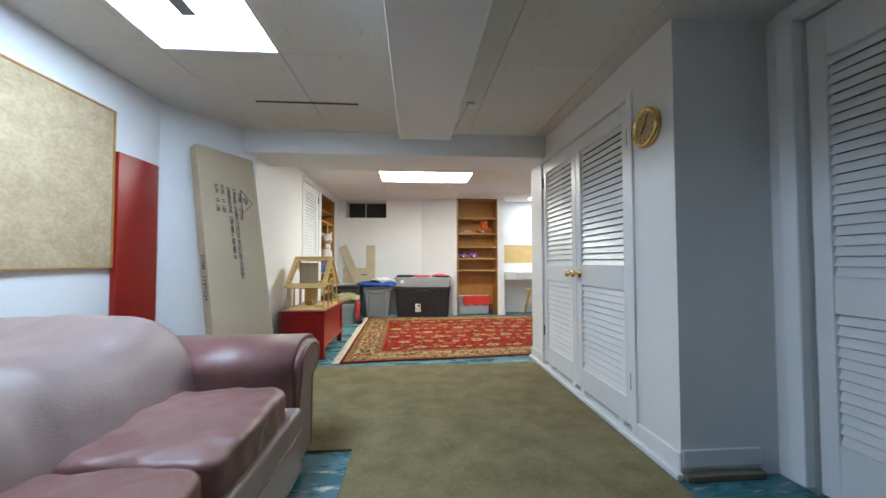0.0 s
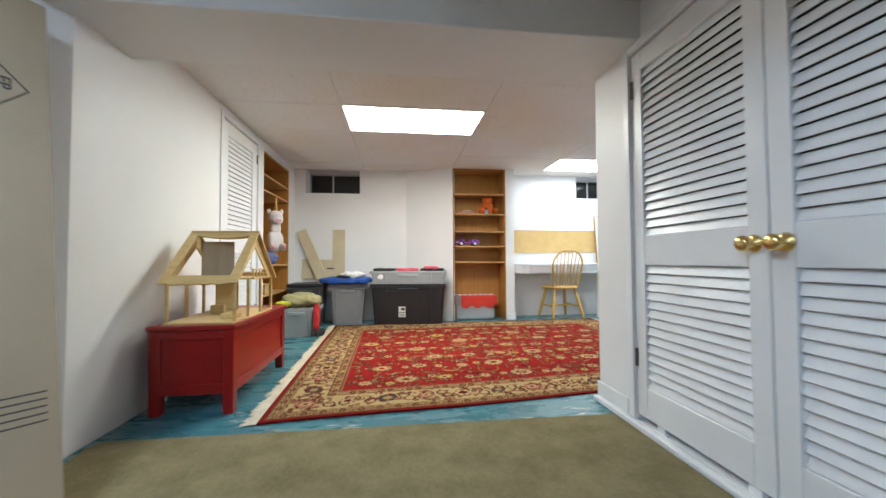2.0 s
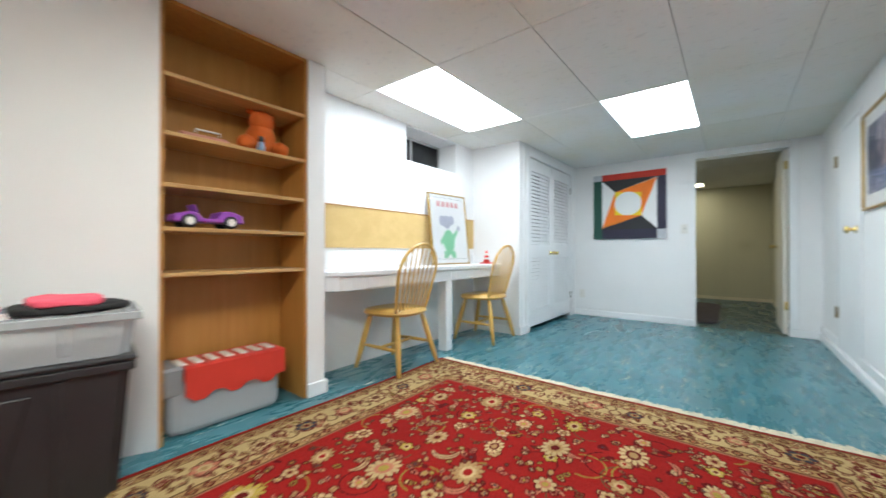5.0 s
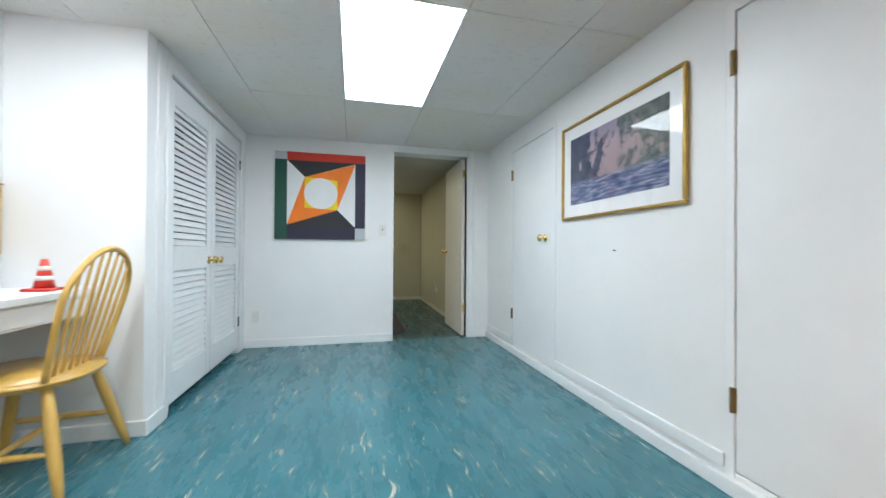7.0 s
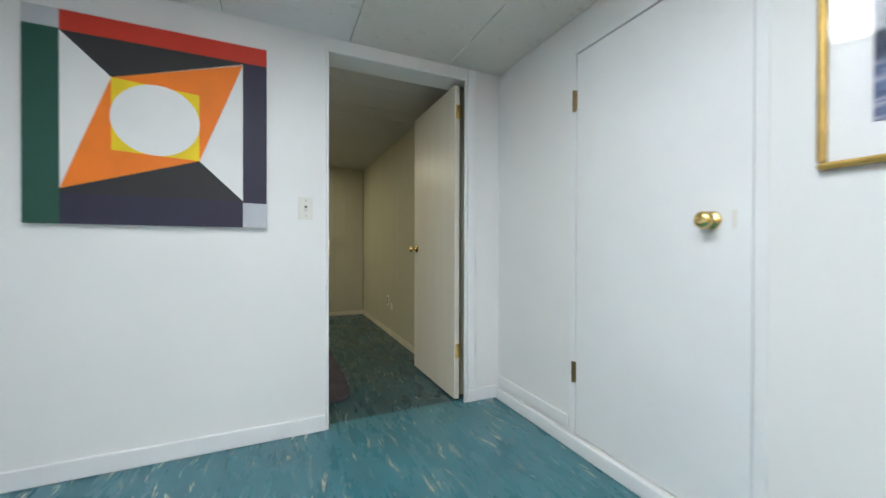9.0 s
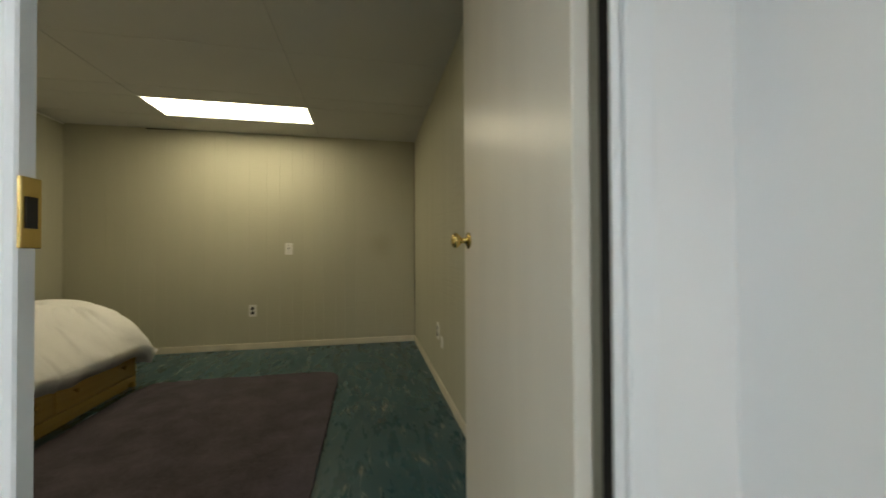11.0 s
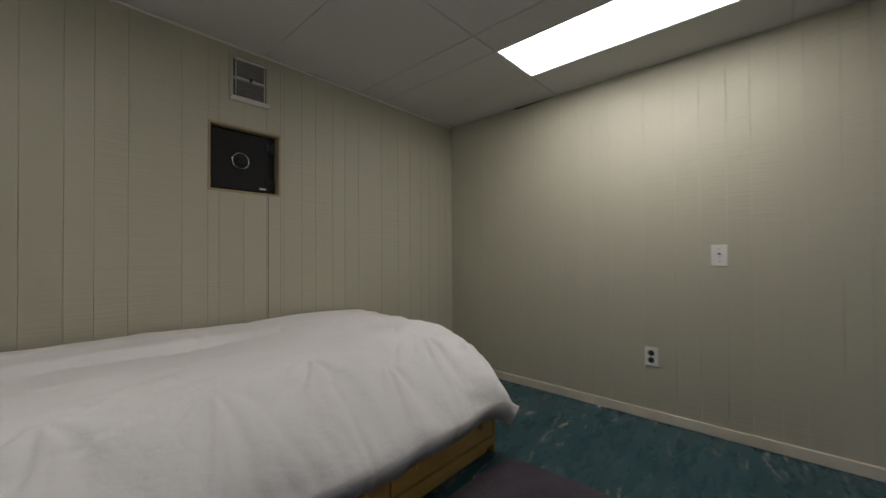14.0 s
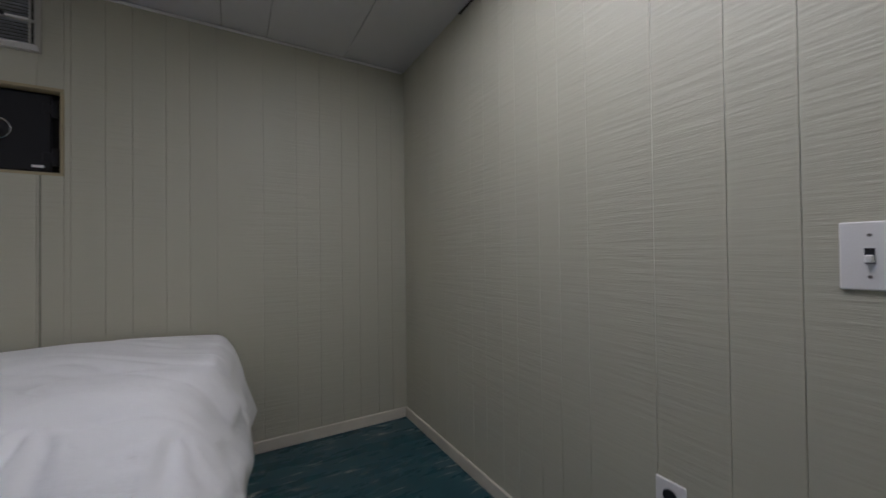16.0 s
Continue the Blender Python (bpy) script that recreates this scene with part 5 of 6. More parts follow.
def dollhouse():
    """An open wooden doll's house: posts, two floors and two sloping roof frames."""
    d = thing("dollhouse", (-0.78, 4.58, 0.4872), "open blond wooden dollhouse standing on the red chest", "dollhouse")
    hx, hy = 0.185, 0.325
    e, r = 0.245, 0.54                      # eaves and ridge heights
    part("ground_floor", boxbm((-hx, -hy, 0.0), (hx, hy, 0.012), 0.002), BIRCH, d)
    part("upper_floor", boxbm((-hx, -0.02, e - 0.01), (hx, hy - 0.03, e), 0.002), BIRCH, d)
    for x in (-hx + 0.008, hx - 0.008):
        for y in (-hx * 1.6, -0.10, 0.10, hy - 0.02):
            part("post", boxbm((x - 0.008, y - 0.008, 0.012), (x + 0.008, y + 0.008, e), 0.002), BIRCH, d)
    for sy in (-1, 1):
        ang = math.degrees(math.atan2(r - e, hy))
        L = math.hypot(r - e, hy) + 0.03
        m = pose(0, sy * (hy + 0.015), e - 0.015, ang if sy < 0 else 180 - ang)
        part("rafter", turned(boxbm((-hx - 0.02, 0, -0.005), (-hx + 0.03, L, 0.005), 0.001), m), BIRCH, d)
        part("rafter", turned(boxbm((hx - 0.03, 0, -0.005), (hx + 0.02, L, 0.005), 0.001), m), BIRCH, d)
        wave = [(-hx + 0.03 + k * (2 * hx - 0.06) / 24, 0.055 + 0.012 * math.cos(k * math.pi / 4)) for k in range(25)]
        low = extruded([(-hx + 0.03, 0.0)] + [(x, -0.003 - 0.008 * abs(math.sin(i * math.pi / 6))) for i, (x, y) in enumerate(wave)] + [(hx - 0.03, 0.06), (-hx + 0.03, 0.06)], 0.009, "z")
        part("eaves_trim", turned(low, m @ pose(0, 0, -0.0045)), BIRCH, d, "scalloped eaves board")
        top = extruded([(-hx + 0.03, L)] + [(x, L - 0.05 - 0.02 * math.sin(math.pi * i / 24)) for i, (x, y) in enumerate(wave)] + [(hx - 0.03, L)], 0.009, "z")
        part("ridge_trim", turned(top, m @ pose(0, 0, -0.0045)), BIRCH, d, "curved ridge board")
    gable = extruded([(-0.30, e), (-0.24, e), (0.0, r - 0.10), (0.24, e), (0.30, e), (0.0, r - 0.005)], 0.008, "x")
    part("gable", turned(gable, pose(hx - 0.012, 0, 0)), BIRCH, d)
    gable = extruded([(-0.30, e), (-0.24, e), (0.0, r - 0.10), (0.24, e), (0.30, e), (0.0, r - 0.005)], 0.008, "x")
    part("gable", turned(gable, pose(-hx + 0.004, 0, 0)), BIRCH, d)
    part("inner_wall", boxbm((-hx + 0.015, 0.05, e), (0.03, 0.058, r - 0.06), 0.001), wood("grey_ply", (0.36, 0.28, 0.18), (0.46, 0.36, 0.23), 0.6, 2), d, "plain brown inner wall")
    part("inner_wall", boxbm((-hx + 0.015, 0.24, 0.012), (-0.02, 0.248, e - 0.01), 0.001), BIRCH, d)
    for k in range(6):
        part("baluster", boxbm((hx - 0.015, -0.02 + k * 0.055, e), (hx - 0.007, -0.012 + k * 0.055, e + 0.05)), BIRCH, d)
    part("handrail", boxbm((hx - 0.018, -0.03, e + 0.05), (hx - 0.003, 0.28, e + 0.058)), BIRCH, d)
    part("toy_bench", boxbm((-0.10, 0.02, 0.012), (-0.02, 0.06, 0.07), 0.004), BIRCH, d)
    part("toy_table", boxbm((0.06, -0.20, 0.012), (0.15, -0.12, 0.045), 0.004), BIRCH, d)
    return d


dollhouse()


def niche(name, at, rz, w, z0, z1, depth, shelves, label):
    """A built-in bookcase: back, two sides, top, bottom and shelves; its open side looks to -y."""
    n = thing(name, at, label, "bookcase", rz=rz)
    t = 0.018
    part("back", boxbm((0, depth - 0.008, z0), (w, depth, z1)), HONEY, n)
    part("side", boxbm((0.0, 0.004, z0), (t, depth - 0.008, z1), 0.002), HONEY, n)
    part("side", boxbm((w - t, 0.004, z0), (w, depth - 0.008, z1), 0.002), HONEY, n)
    part("top", boxbm((t, 0.006, z1 - t), (w - t, depth - 0.008, z1)), HONEY, n)
    if z0 > 0.05:
        part("bottom", boxbm((t, 0.006, z0), (w - t, depth - 0.008, z0 + t)), HONEY, n)
    for z in shelves:
        part("shelf", boxbm((t, 0.002, z - 0.02), (w - t, depth - 0.008, z), 0.003), SHELFWOOD, n)
    return n


niche("bookcase", (1.082, 7.085, 0), 0, 0.756, 0.002, CEIL - 0.004, 0.31, (0.815, 1.035, 1.245, 1.49, 1.77), "built-in honey wood bookcase with toys between white walls")
niche("bookcase", (WL - 0.002, 6.172, 0), 90, 0.926, 0.122, 2.028, 0.32, (0.47, 0.80, 1.62, 1.79), "built-in honey wood bookcase sunk in a white wall")


def unicorn():
    """A seated plush animal with a horn, as one plain mesh."""
    bm = bmesh.new()

    def blob(c, r, seed):
        b = soft(tuple(a - k for a, k in zip(c, r)), tuple(a + k for a, k in zip(c, r)), 10, 2.0, 0.006, 20, seed)
        me = bpy.data.meshes.new("tmp")
        b.to_mesh(me)
        b.free()
        bm.from_mesh(me)
        bpy.data.meshes.remove(me)
    blob((0, 0, 0.13), (0.085, 0.095, 0.14), 1)
    blob((0.01, 0, 0.27), (0.055, 0.060, 0.10), 2)
    blob((0.02, 0, 0.40), (0.085, 0.085, 0.088), 3)
    blob((0.085, 0, 0.365), (0.052, 0.060, 0.048), 4)
    for s in (-1, 1):
        blob((0.0, 0.070 * s, 0.475), (0.016, 0.022, 0.034), 5)
        blob((0.095, 0.062 * s, 0.050), (0.095, 0.036, 0.045), 6)
    blob((-0.05, 0.03, 0.36), (0.035, 0.05, 0.12), 7)
    add_rod(bm, (0.03, 0, 0.47), (0.045, 0, 0.65), 0.022, 0.004, 10)
    for f in list(bm.faces):
        z, x = f.calc_center_median().z, f.calc_center_median().x
        f.material_index = 1 if z > 0.505 and abs(f.calc_center_median().y) < 0.03 else (2 if (x > 0.125 and 0.32 < z < 0.37) or (x > 0.165 and z < 0.09) else 0)
    ob = part("plush_unicorn", bm, PLUSH, smooth=True)
    ob.data.materials.append(GOLDFAB)
    ob.data.materials.append(ROSE)
    ob.matrix_basis = pose(-1.135, 6.66, 0.955, 0, 0, -58)
    return tagged(ob, "white plush unicorn with golden horn sitting on a shelf", "soft toy")


unicorn()
bag = thing("toy_bag", (-1.235, 6.62, 0.801), "clear plastic bag full of blue toys on a shelf", "plastic bag")
part("contents", soft((-0.10, -0.22, 0.0), (0.10, 0.22, 0.15), 12, 3.0, 0.03, 11, 4.0), BLUE, bag, "dark blue toys", True)
part("bag", soft((-0.115, -0.25, -0.0), (0.115, 0.25, 0.165), 14, 3.2, 0.03, 9, 8.0), clear("thin_clear_film", (0.8, 0.82, 0.85), 0.08, 0.22), bag, "", True)
bx = thing("wooden_toy", (-1.20, 6.42, 0.471), "pale wooden toy box on a low shelf", "toy")
part("body", boxbm((-0.08, -0.12, 0), (0.08, 0.12, 0.11), 0.006, 2), BIRCH, bx)


def tote(name, at, rz, w, d, h, taper, body_mat, lid_mat, label, lid=True, lid_h=0.045):
    """A tapered storage tub with ribs, rim and lid; its front looks to -y."""
    t = thing(name, at, label, "storage bin", rz=rz)
    bm = bmesh.new()
    lo = [(-w / 2 + taper, taper), (w / 2 - taper, taper), (w / 2 - taper, d - taper), (-w / 2 + taper, d - taper)]
    up = [(-w / 2, 0), (w / 2, 0), (w / 2, d), (-w / 2, d)]
    a = [bm.verts.new((x, y, 0)) for x, y in lo]
    b = [bm.verts.new((x, y, h)) for x, y in up]
    bm.faces.new(a[::-1])
    for i in range(4):
        j = (i + 1) % 4
        bm.faces.new((a[i], a[j], b[j], b[i]))
    if lid:
        bm.faces.new(b)
    bmesh.ops.bevel(bm, geom=[e for e in bm.edges if abs(e.verts[0].co.z - e.verts[1].co.z) > 0.1], offset=0.03, segments=3, affect="EDGES")
    part("tub", bm, body_mat, t)
    bm = bmesh.new()
    add_box(bm, (-w / 2 - 0.012, -0.012, h - 0.035), (w / 2 + 0.012, 0.004, h - 0.004), 0.004)
    add_box(bm, (-w / 2 - 0.012, d - 0.004, h - 0.035), (w / 2 + 0.012, d + 0.012, h - 0.004), 0.004)
    add_box(bm, (-w / 2 - 0.012, 0.004, h - 0.035), (-w / 2 + 0.004, d - 0.004, h - 0.004), 0.004)
    add_box(bm, (w / 2 - 0.004, 0.004, h - 0.035), (w / 2 + 0.012, d - 0.004, h - 0.004), 0.004)
    part("rim", bm, body_mat, t)
    hw = min(0.26, w * 0.42)
    part("handle", boxbm((-hw / 2, -0.02, h - 0.075), (hw / 2, taper * 0.2 + 0.004, h - 0.036), 0.008, 2), body_mat, t)
    for s in (-1, 1):
        x = s * w * 0.3
        part("rib", turned(boxbm((-0.012, -0.006, 0.02), (0.012, 0.012, h - 0.04), 0.004), pose(x, taper, 0, math.degrees(math.atan2(taper, h)))), body_mat, t)
    if lid:
        part("lid", boxbm((-w / 2 - 0.018, -0.018, h), (w / 2 + 0.018, d + 0.018, h + lid_h), 0.012, 3), lid_mat, t)
    return t


def heap(name, lo, hi, material, label, category="clothes", p=2.6, amp=0.04, freq=11.0, seed=0.0, n=30):
    at = ((lo[0] + hi[0]) / 2, (lo[1] + hi[1]) / 2, lo[2])
    ob = part(name, soft([a - b for a, b in zip(lo, at)], [a - b for a, b in zip(hi, at)], n, p, amp, freq, seed), material, smooth=True)
    ob.matrix_basis = pose(*at)
    return tagged(ob, label, category)


big = tote("storage_bin", (0.45, 6.83, 0), -8, 0.95, 0.34, 0.515, 0.035, BLACKPL, BLACKPL, "large black plastic storage tote with white label", lid=True, lid_h=0.02)
lean = pose(0, 0.0, 0, 3.9)
part("label_sticker", turned(boxbm((-0.12, 0.0225, 0.17), (-0.03, 0.0262, 0.24)), lean), PLATE, big, "white paper label")
part("label_sticker", turned(boxbm((-0.12, 0.0225, 0.105), (-0.03, 0.0262, 0.162)), lean), PLATE, big, "white paper label")
part("label_print", turned(boxbm((-0.085, 0.0212, 0.195), (-0.04, 0.0222, 0.225)), lean), INK, big)
for k in range(3):
    part("label_print", turned(boxbm((-0.11, 0.0212, 0.120 + 0.012 * k), (-0.04, 0.0222, 0.125 + 0.012 * k)), lean), INK, big)
part("front_panel", turned(extruded([(-0.30, 0.44), (0.22, 0.44), (0.13, 0.03), (-0.30, 0.03)], 0.008, "y", 0.003), lean @ pose(0, 0.0265, 0)), BLACKPL, big, "raised tapered front panel")
top = tote("storage_bin", (0.455, 6.81, 0.537), -8, 0.97, 0.36, 0.165, 0.02, CLEARPL, CLEARPL, "shallow clear plastic bin on the black tote, full of clothes", lid=False)
heap("folded_clothes", (0.03, 6.86, 0.575), (0.88, 7.06, 0.700), WHITEFAB, "folded pale clothes inside a clear bin", amp=0.01, p=6)
for a, b, m, lab in ((0.00, 0.33, BLACKFAB, "folded black garment on a clear bin"), (0.30, 0.60, PINK, "folded pink garment on a clear bin"), (0.62, 0.93, BLACKFAB, "folded black and pink garment on a clear bin"), (0.66, 0.86, PINK, "folded pink garment on a clear bin")):
    z = 0.70 if b < 0.7 or m is BLACKFAB else 0.725
    heap("garment", (a, 6.80 - 0.14 * (a - 0.45), z), (b, 7.02 - 0.14 * (a - 0.45), z + 0.035), m, lab, "garment", 4, 0.008, 12, a * 9)

tote("storage_bin", (-0.335, 6.96, 0), 0, 0.46, 0.37, 0.495, 0.045, GREYPL, GREYPL, "grey plastic storage bin with lid", lid_h=0.04)
heap("blue_jacket", (-0.68, 6.86, 0.537), (-0.03, 7.29, 0.625), BLUE, "crumpled blue jacket lying on a grey bin", "jacket", 3.5, 0.02, 10, 3.0, 22)
heap("white_shirt", (-0.42, 6.87, 0.615), (-0.10, 7.14, 0.69), WHITEFAB, "crumpled white shirt on a blue jacket", "shirt", 2.4, 0.025, 13, 5.0)
heap("black_shirt", (-0.47, 6.86, 0.612), (-0.25, 7.0, 0.65), BLACKFAB, "black garment under a white shirt", "garment", 3, 0.012, 13, 6.0, 10)
tote("storage_bin", (-0.855, 6.94, 0), 0, 0.42, 0.38, 0.50, 0.03, CHARPL, BLACKPL, "charcoal plastic storage bin with black lid")
tote("storage_bin", (-0.775, 6.26, 0), 0, 0.40, 0.36, 0.32, 0.025, CLEARPL, CLEARPL, "clear plastic bin heaped with clothes", lid=False)
heap("clothes_pile", (-0.93, 6.30, 0.012), (-0.62, 6.58, 0.315), plain("grey_cloth", (0.40, 0.42, 0.40), 0.9), "grey clothes inside a clear bin", amp=0.02, p=5)
heap("khaki_jacket", (-0.97, 6.24, 0.315), (-0.56, 6.58, 0.475), KHAKI, "khaki jacket heaped on a clear bin", "jacket", 2.5, 0.035, 8, 2.0, 22)
heap("lime_garment", (-1.0, 6.22, 0.33), (-0.82, 6.36, 0.40), LIME, "lime green garment hanging over a clear bin", "garment", 2.6, 0.02, 12, 7.0, 12)
heap("red_garment", (-0.60, 6.22, 0.06), (-0.545, 6.36, 0.36), REDFAB, "red garment hanging out of a clear bin", "garment", 3, 0.02, 12, 9.0, 12)
heap("pink_shoe", (-0.585, 6.25, 0.002), (-0.50, 6.45, 0.075), BLACKFAB, "black and pink shoe on the floor by the bins", "shoe", 3, 0.008, 12, 11.0, 10)

for lo, hi, tilt, lab in (((-0.085, 0, 0), (0.085, 0.018, 1.28), (-0.495, 7.30, 0.0, 2.5, 0), "upright beige board leaning on the wall"),
                          ((-0.07, 0, 0), (0.07, 0.018, 0.95), (-0.61, 7.25, 0.39, 3, -24), "slanting beige board leaning on the wall"),
                          ((-0.26, 0, 0), (0.26, 0.018, 0.28), (-0.74, 7.33, 0.58, 2, 3), "wide beige board behind other boards")):
    bd2 = thing("leaning_board", (0, 0, 0), lab, "board", "leaning boards")
    x, y, z, lean, roll = tilt
    bd2.matrix_basis = pose(x, y, z, -lean, roll, 0)
    part("board", boxbm(lo, hi, 0.004, 2), BEIGEBOARD, bd2)
    if lab.startswith("upright"):
        part("peg", rod((-0.06, 0.009, 1.28), (-0.06, 0.009, 1.30), 0.005), DARKMETAL, bd2)
        part("peg", rod((0.06, 0.009, 1.28), (0.06, 0.009, 1.30), 0.005), DARKMETAL, bd2)
    if lab.startswith("wide"):
        part("handle", boxbm((0.08, -0.012, 0.15), (0.18, 0.0, 0.17), 0.004), NICKEL, bd2)

# ---------------------------------------------------------------- bookcase toys
cr = thing("toy_crate", (1.41, 7.13, 0.001), "clear plastic crate with red interlocking lid", "storage crate")
part("tub", turned(soft((-0.28, 0.0, 0.0), (0.28, 0.23, 0.26), 10, 10), pose(0, 0, 0)), CLEARPL, cr)
part("contents", boxbm((-0.25, 0.02, 0.01), (0.25, 0.21, 0.22), 0.02), plain("pale_contents", (0.5, 0.5, 0.52), 0.7), cr)
zig = [(-0.21, 0.0)]
for k in range(13):
    zig.append((-0.21 + k * 0.51 / 12, -0.14 - (0.03 if k % 4 in (1, 2) else 0.0)))
zig.append((0.30, 0.0))
part("lid_flap", turned(extruded(zig, 0.008, "y"), pose(0, -0.014, 0.335)), REDPL, cr, "red scalloped lid flap")
part("lid", boxbm((-0.21, -0.010, 0.26), (0.30, 0.22, 0.34), 0.012, 2), REDPL, cr, "red hinged lid")
for k in range(7):
    part("tooth", boxbm((-0.23 + k * 0.075, 0.03, 0.34), (-0.19 + k * 0.075, 0.16, 0.348), 0.003), PLATE, cr)
part("lid_flap", boxbm((-0.30, 0.0, 0.20), (-0.21, 0.22, 0.345), 0.012), GREYPL, cr, "pale grey lid half")

bm = bmesh.new()
for c, r in (((0, 0, 0.10), (0.085, 0.08, 0.10)), ((0, -0.01, 0.20), (0.075, 0.07, 0.065)), ((-0.10, -0.04, 0.05), (0.05, 0.05, 0.045)), ((0.10, -0.04, 0.05), (0.05, 0.05, 0.045)), ((-0.06, 0, 0.255), (0.022, 0.02, 0.022)), ((0.06, 0, 0.255), (0.022, 0.02, 0.022))):
    b = soft(tuple(a - k for a, k in zip(c, r)), tuple(a + k for a, k in zip(c, r)), 8, 2.0, 0.005, 22, c[0])
    tmp = bpy.data.meshes.new("tmp")
    b.to_mesh(tmp)
    b.free()
    bm.from_mesh(tmp)
    bpy.data.meshes.remove(tmp)
plush = part("orange_plush_toy", bm, ORANGE, smooth=True)
plush.matrix_basis = pose(1.615, 7.23, 1.492)
tagged(plush, "orange plush animal sitting on a bookcase shelf", "soft toy")
fg = thing("toy_figure", (1.575, 7.14, 1.491), "small blue and black plastic toy figure on a shelf", "toy figure")
part("figure_body", lathe([(0.018, 0), (0.022, 0.03), (0.014, 0.06)], 12), plain("pale_blue", (0.25, 0.38, 0.55), 0.4), fg, "", True)
part("figure_top", turned(lathe([(0.010, 0), (0.018, 0.012), (0.012, 0.034)], 12), pose(0, 0, 0.058)), BLACKPL, fg, "", True)
pb = thing("pink_case", (1.30, 7.21, 1.491), "flat pink plastic case on a bookcase shelf", "toy case")
part("case", boxbm((-0.12, -0.08, 0), (0.10, 0.08, 0.028), 0.01, 2), plain("dusty_pink", (0.55, 0.25, 0.19), 0.45), pb)
part("grip", tube([(-0.06, -0.085, 0.028), (-0.06, -0.09, 0.045), (0.05, -0.09, 0.045), (0.05, -0.085, 0.028)], 0.005), PLATE, pb)


def toy_car():
    c = thing("toy_car", (1.305, 7.17, 1.036), "purple plastic toy convertible on a bookcase shelf", "toy car")
    prof = [(-0.165, 0.03), (-0.16, 0.065), (-0.09, 0.085), (-0.055, 0.075), (-0.035, 0.05), (0.03, 0.05), (0.05, 0.09), (0.10, 0.095), (0.155, 0.075), (0.165, 0.03)]
    part("car_body", turned(extruded(prof, 0.13, "y", 0.006), pose(0, -0.065, 0)), PURPLE, c)
    part("windscreen", turned(boxbm((-0.003, -0.055, 0), (0.003, 0.055, 0.05), 0.002), pose(-0.055, 0, 0.072, 0, -18)), PURPLE, c)
    for x in (-0.095, 0.095):
        for y in (-0.066, 0.056):
            w = part("wheel", turned(lathe([(0.026, 0), (0.034, 0.004), (0.034, 0.018), (0.026, 0.022)], 20), pose(x, y + 0.012, 0.034, 90)), DARKMETAL, c, "", True)
            part("rim", turned(lathe([(0.02, -0.001), (0.02, 0.003)], 14), pose(x, y + (-0.0095 if y < 0 else 0.013), 0.034, 90)), PLATE, w, "white wheel rim")
    return c


toy_car()
bp = thing("blue_paper", (1.53, 7.18, 1.036), "small blue paper lying on a shelf", "paper")
part("leaf", boxbm((-0.09, -0.06, 0), (0.09, 0.06, 0.003)), plain("slate_paper", (0.12, 0.15, 0.28), 0.7), bp)


# ---------------------------------------------------------------- desk
dk = thing("desk", (3.09, 7.22, 0), "long white built-in desk with apron and one leg", "desk")
top_shape = [(-1.128, 0.197), (-1.128, -0.02), (-1.095, -0.085), (-1.02, -0.155), (-0.93, -0.185), (-0.86, -0.19), (1.128, -0.19), (1.128, 0.197)]
part("desktop", turned(extruded(top_shape, 0.035, "z", 0.004), pose(0, 0, 0.745)), TRIM, dk, "white desktop with a cut corner")
apron_shape = [(-1.126, 0.0), (-1.085, -0.065), (-1.01, -0.132), (-0.92, -0.162), (-0.85, -0.165), (1.126, -0.165), (1.126, -0.135), (-0.85, -0.135), (-0.91, -0.132), (-0.99, -0.105), (-1.06, -0.045), (-1.10, 0.0)]
part("apron", turned(extruded(apron_shape, 0.10, "z", 0.002), pose(0, 0, 0.645)), TRIM, dk)
for a, b in ((-0.80, -0.05), (0.20, 0.85)):
    part("drawer_front", boxbm((a, -0.172, 0.655), (b, -0.166, 0.735), 0.003), TRIM, dk)
part("leg", boxbm((0.13, -0.165, 0.0), (0.22, -0.07, 0.645), 0.005, 2), TRIM, dk)
part("rear_cleat", boxbm((-1.126, 0.165, 0.70), (1.126, 0.197, 0.744)), TRIM, dk)

strip_t = thing("pin_board", (3.085, DW - 0.001, 0.945), "long tan burlap pin board on the wall above the desk", "pin board")
part("panel", boxbm((-1.115, -0.012, 0), (1.12, 0, 0.33), 0.002), BURLAP, strip_t)
part("rail", boxbm((-1.115, -0.018, 0.33), (1.12, 0, 0.338), 0.001), HONEY, strip_t)


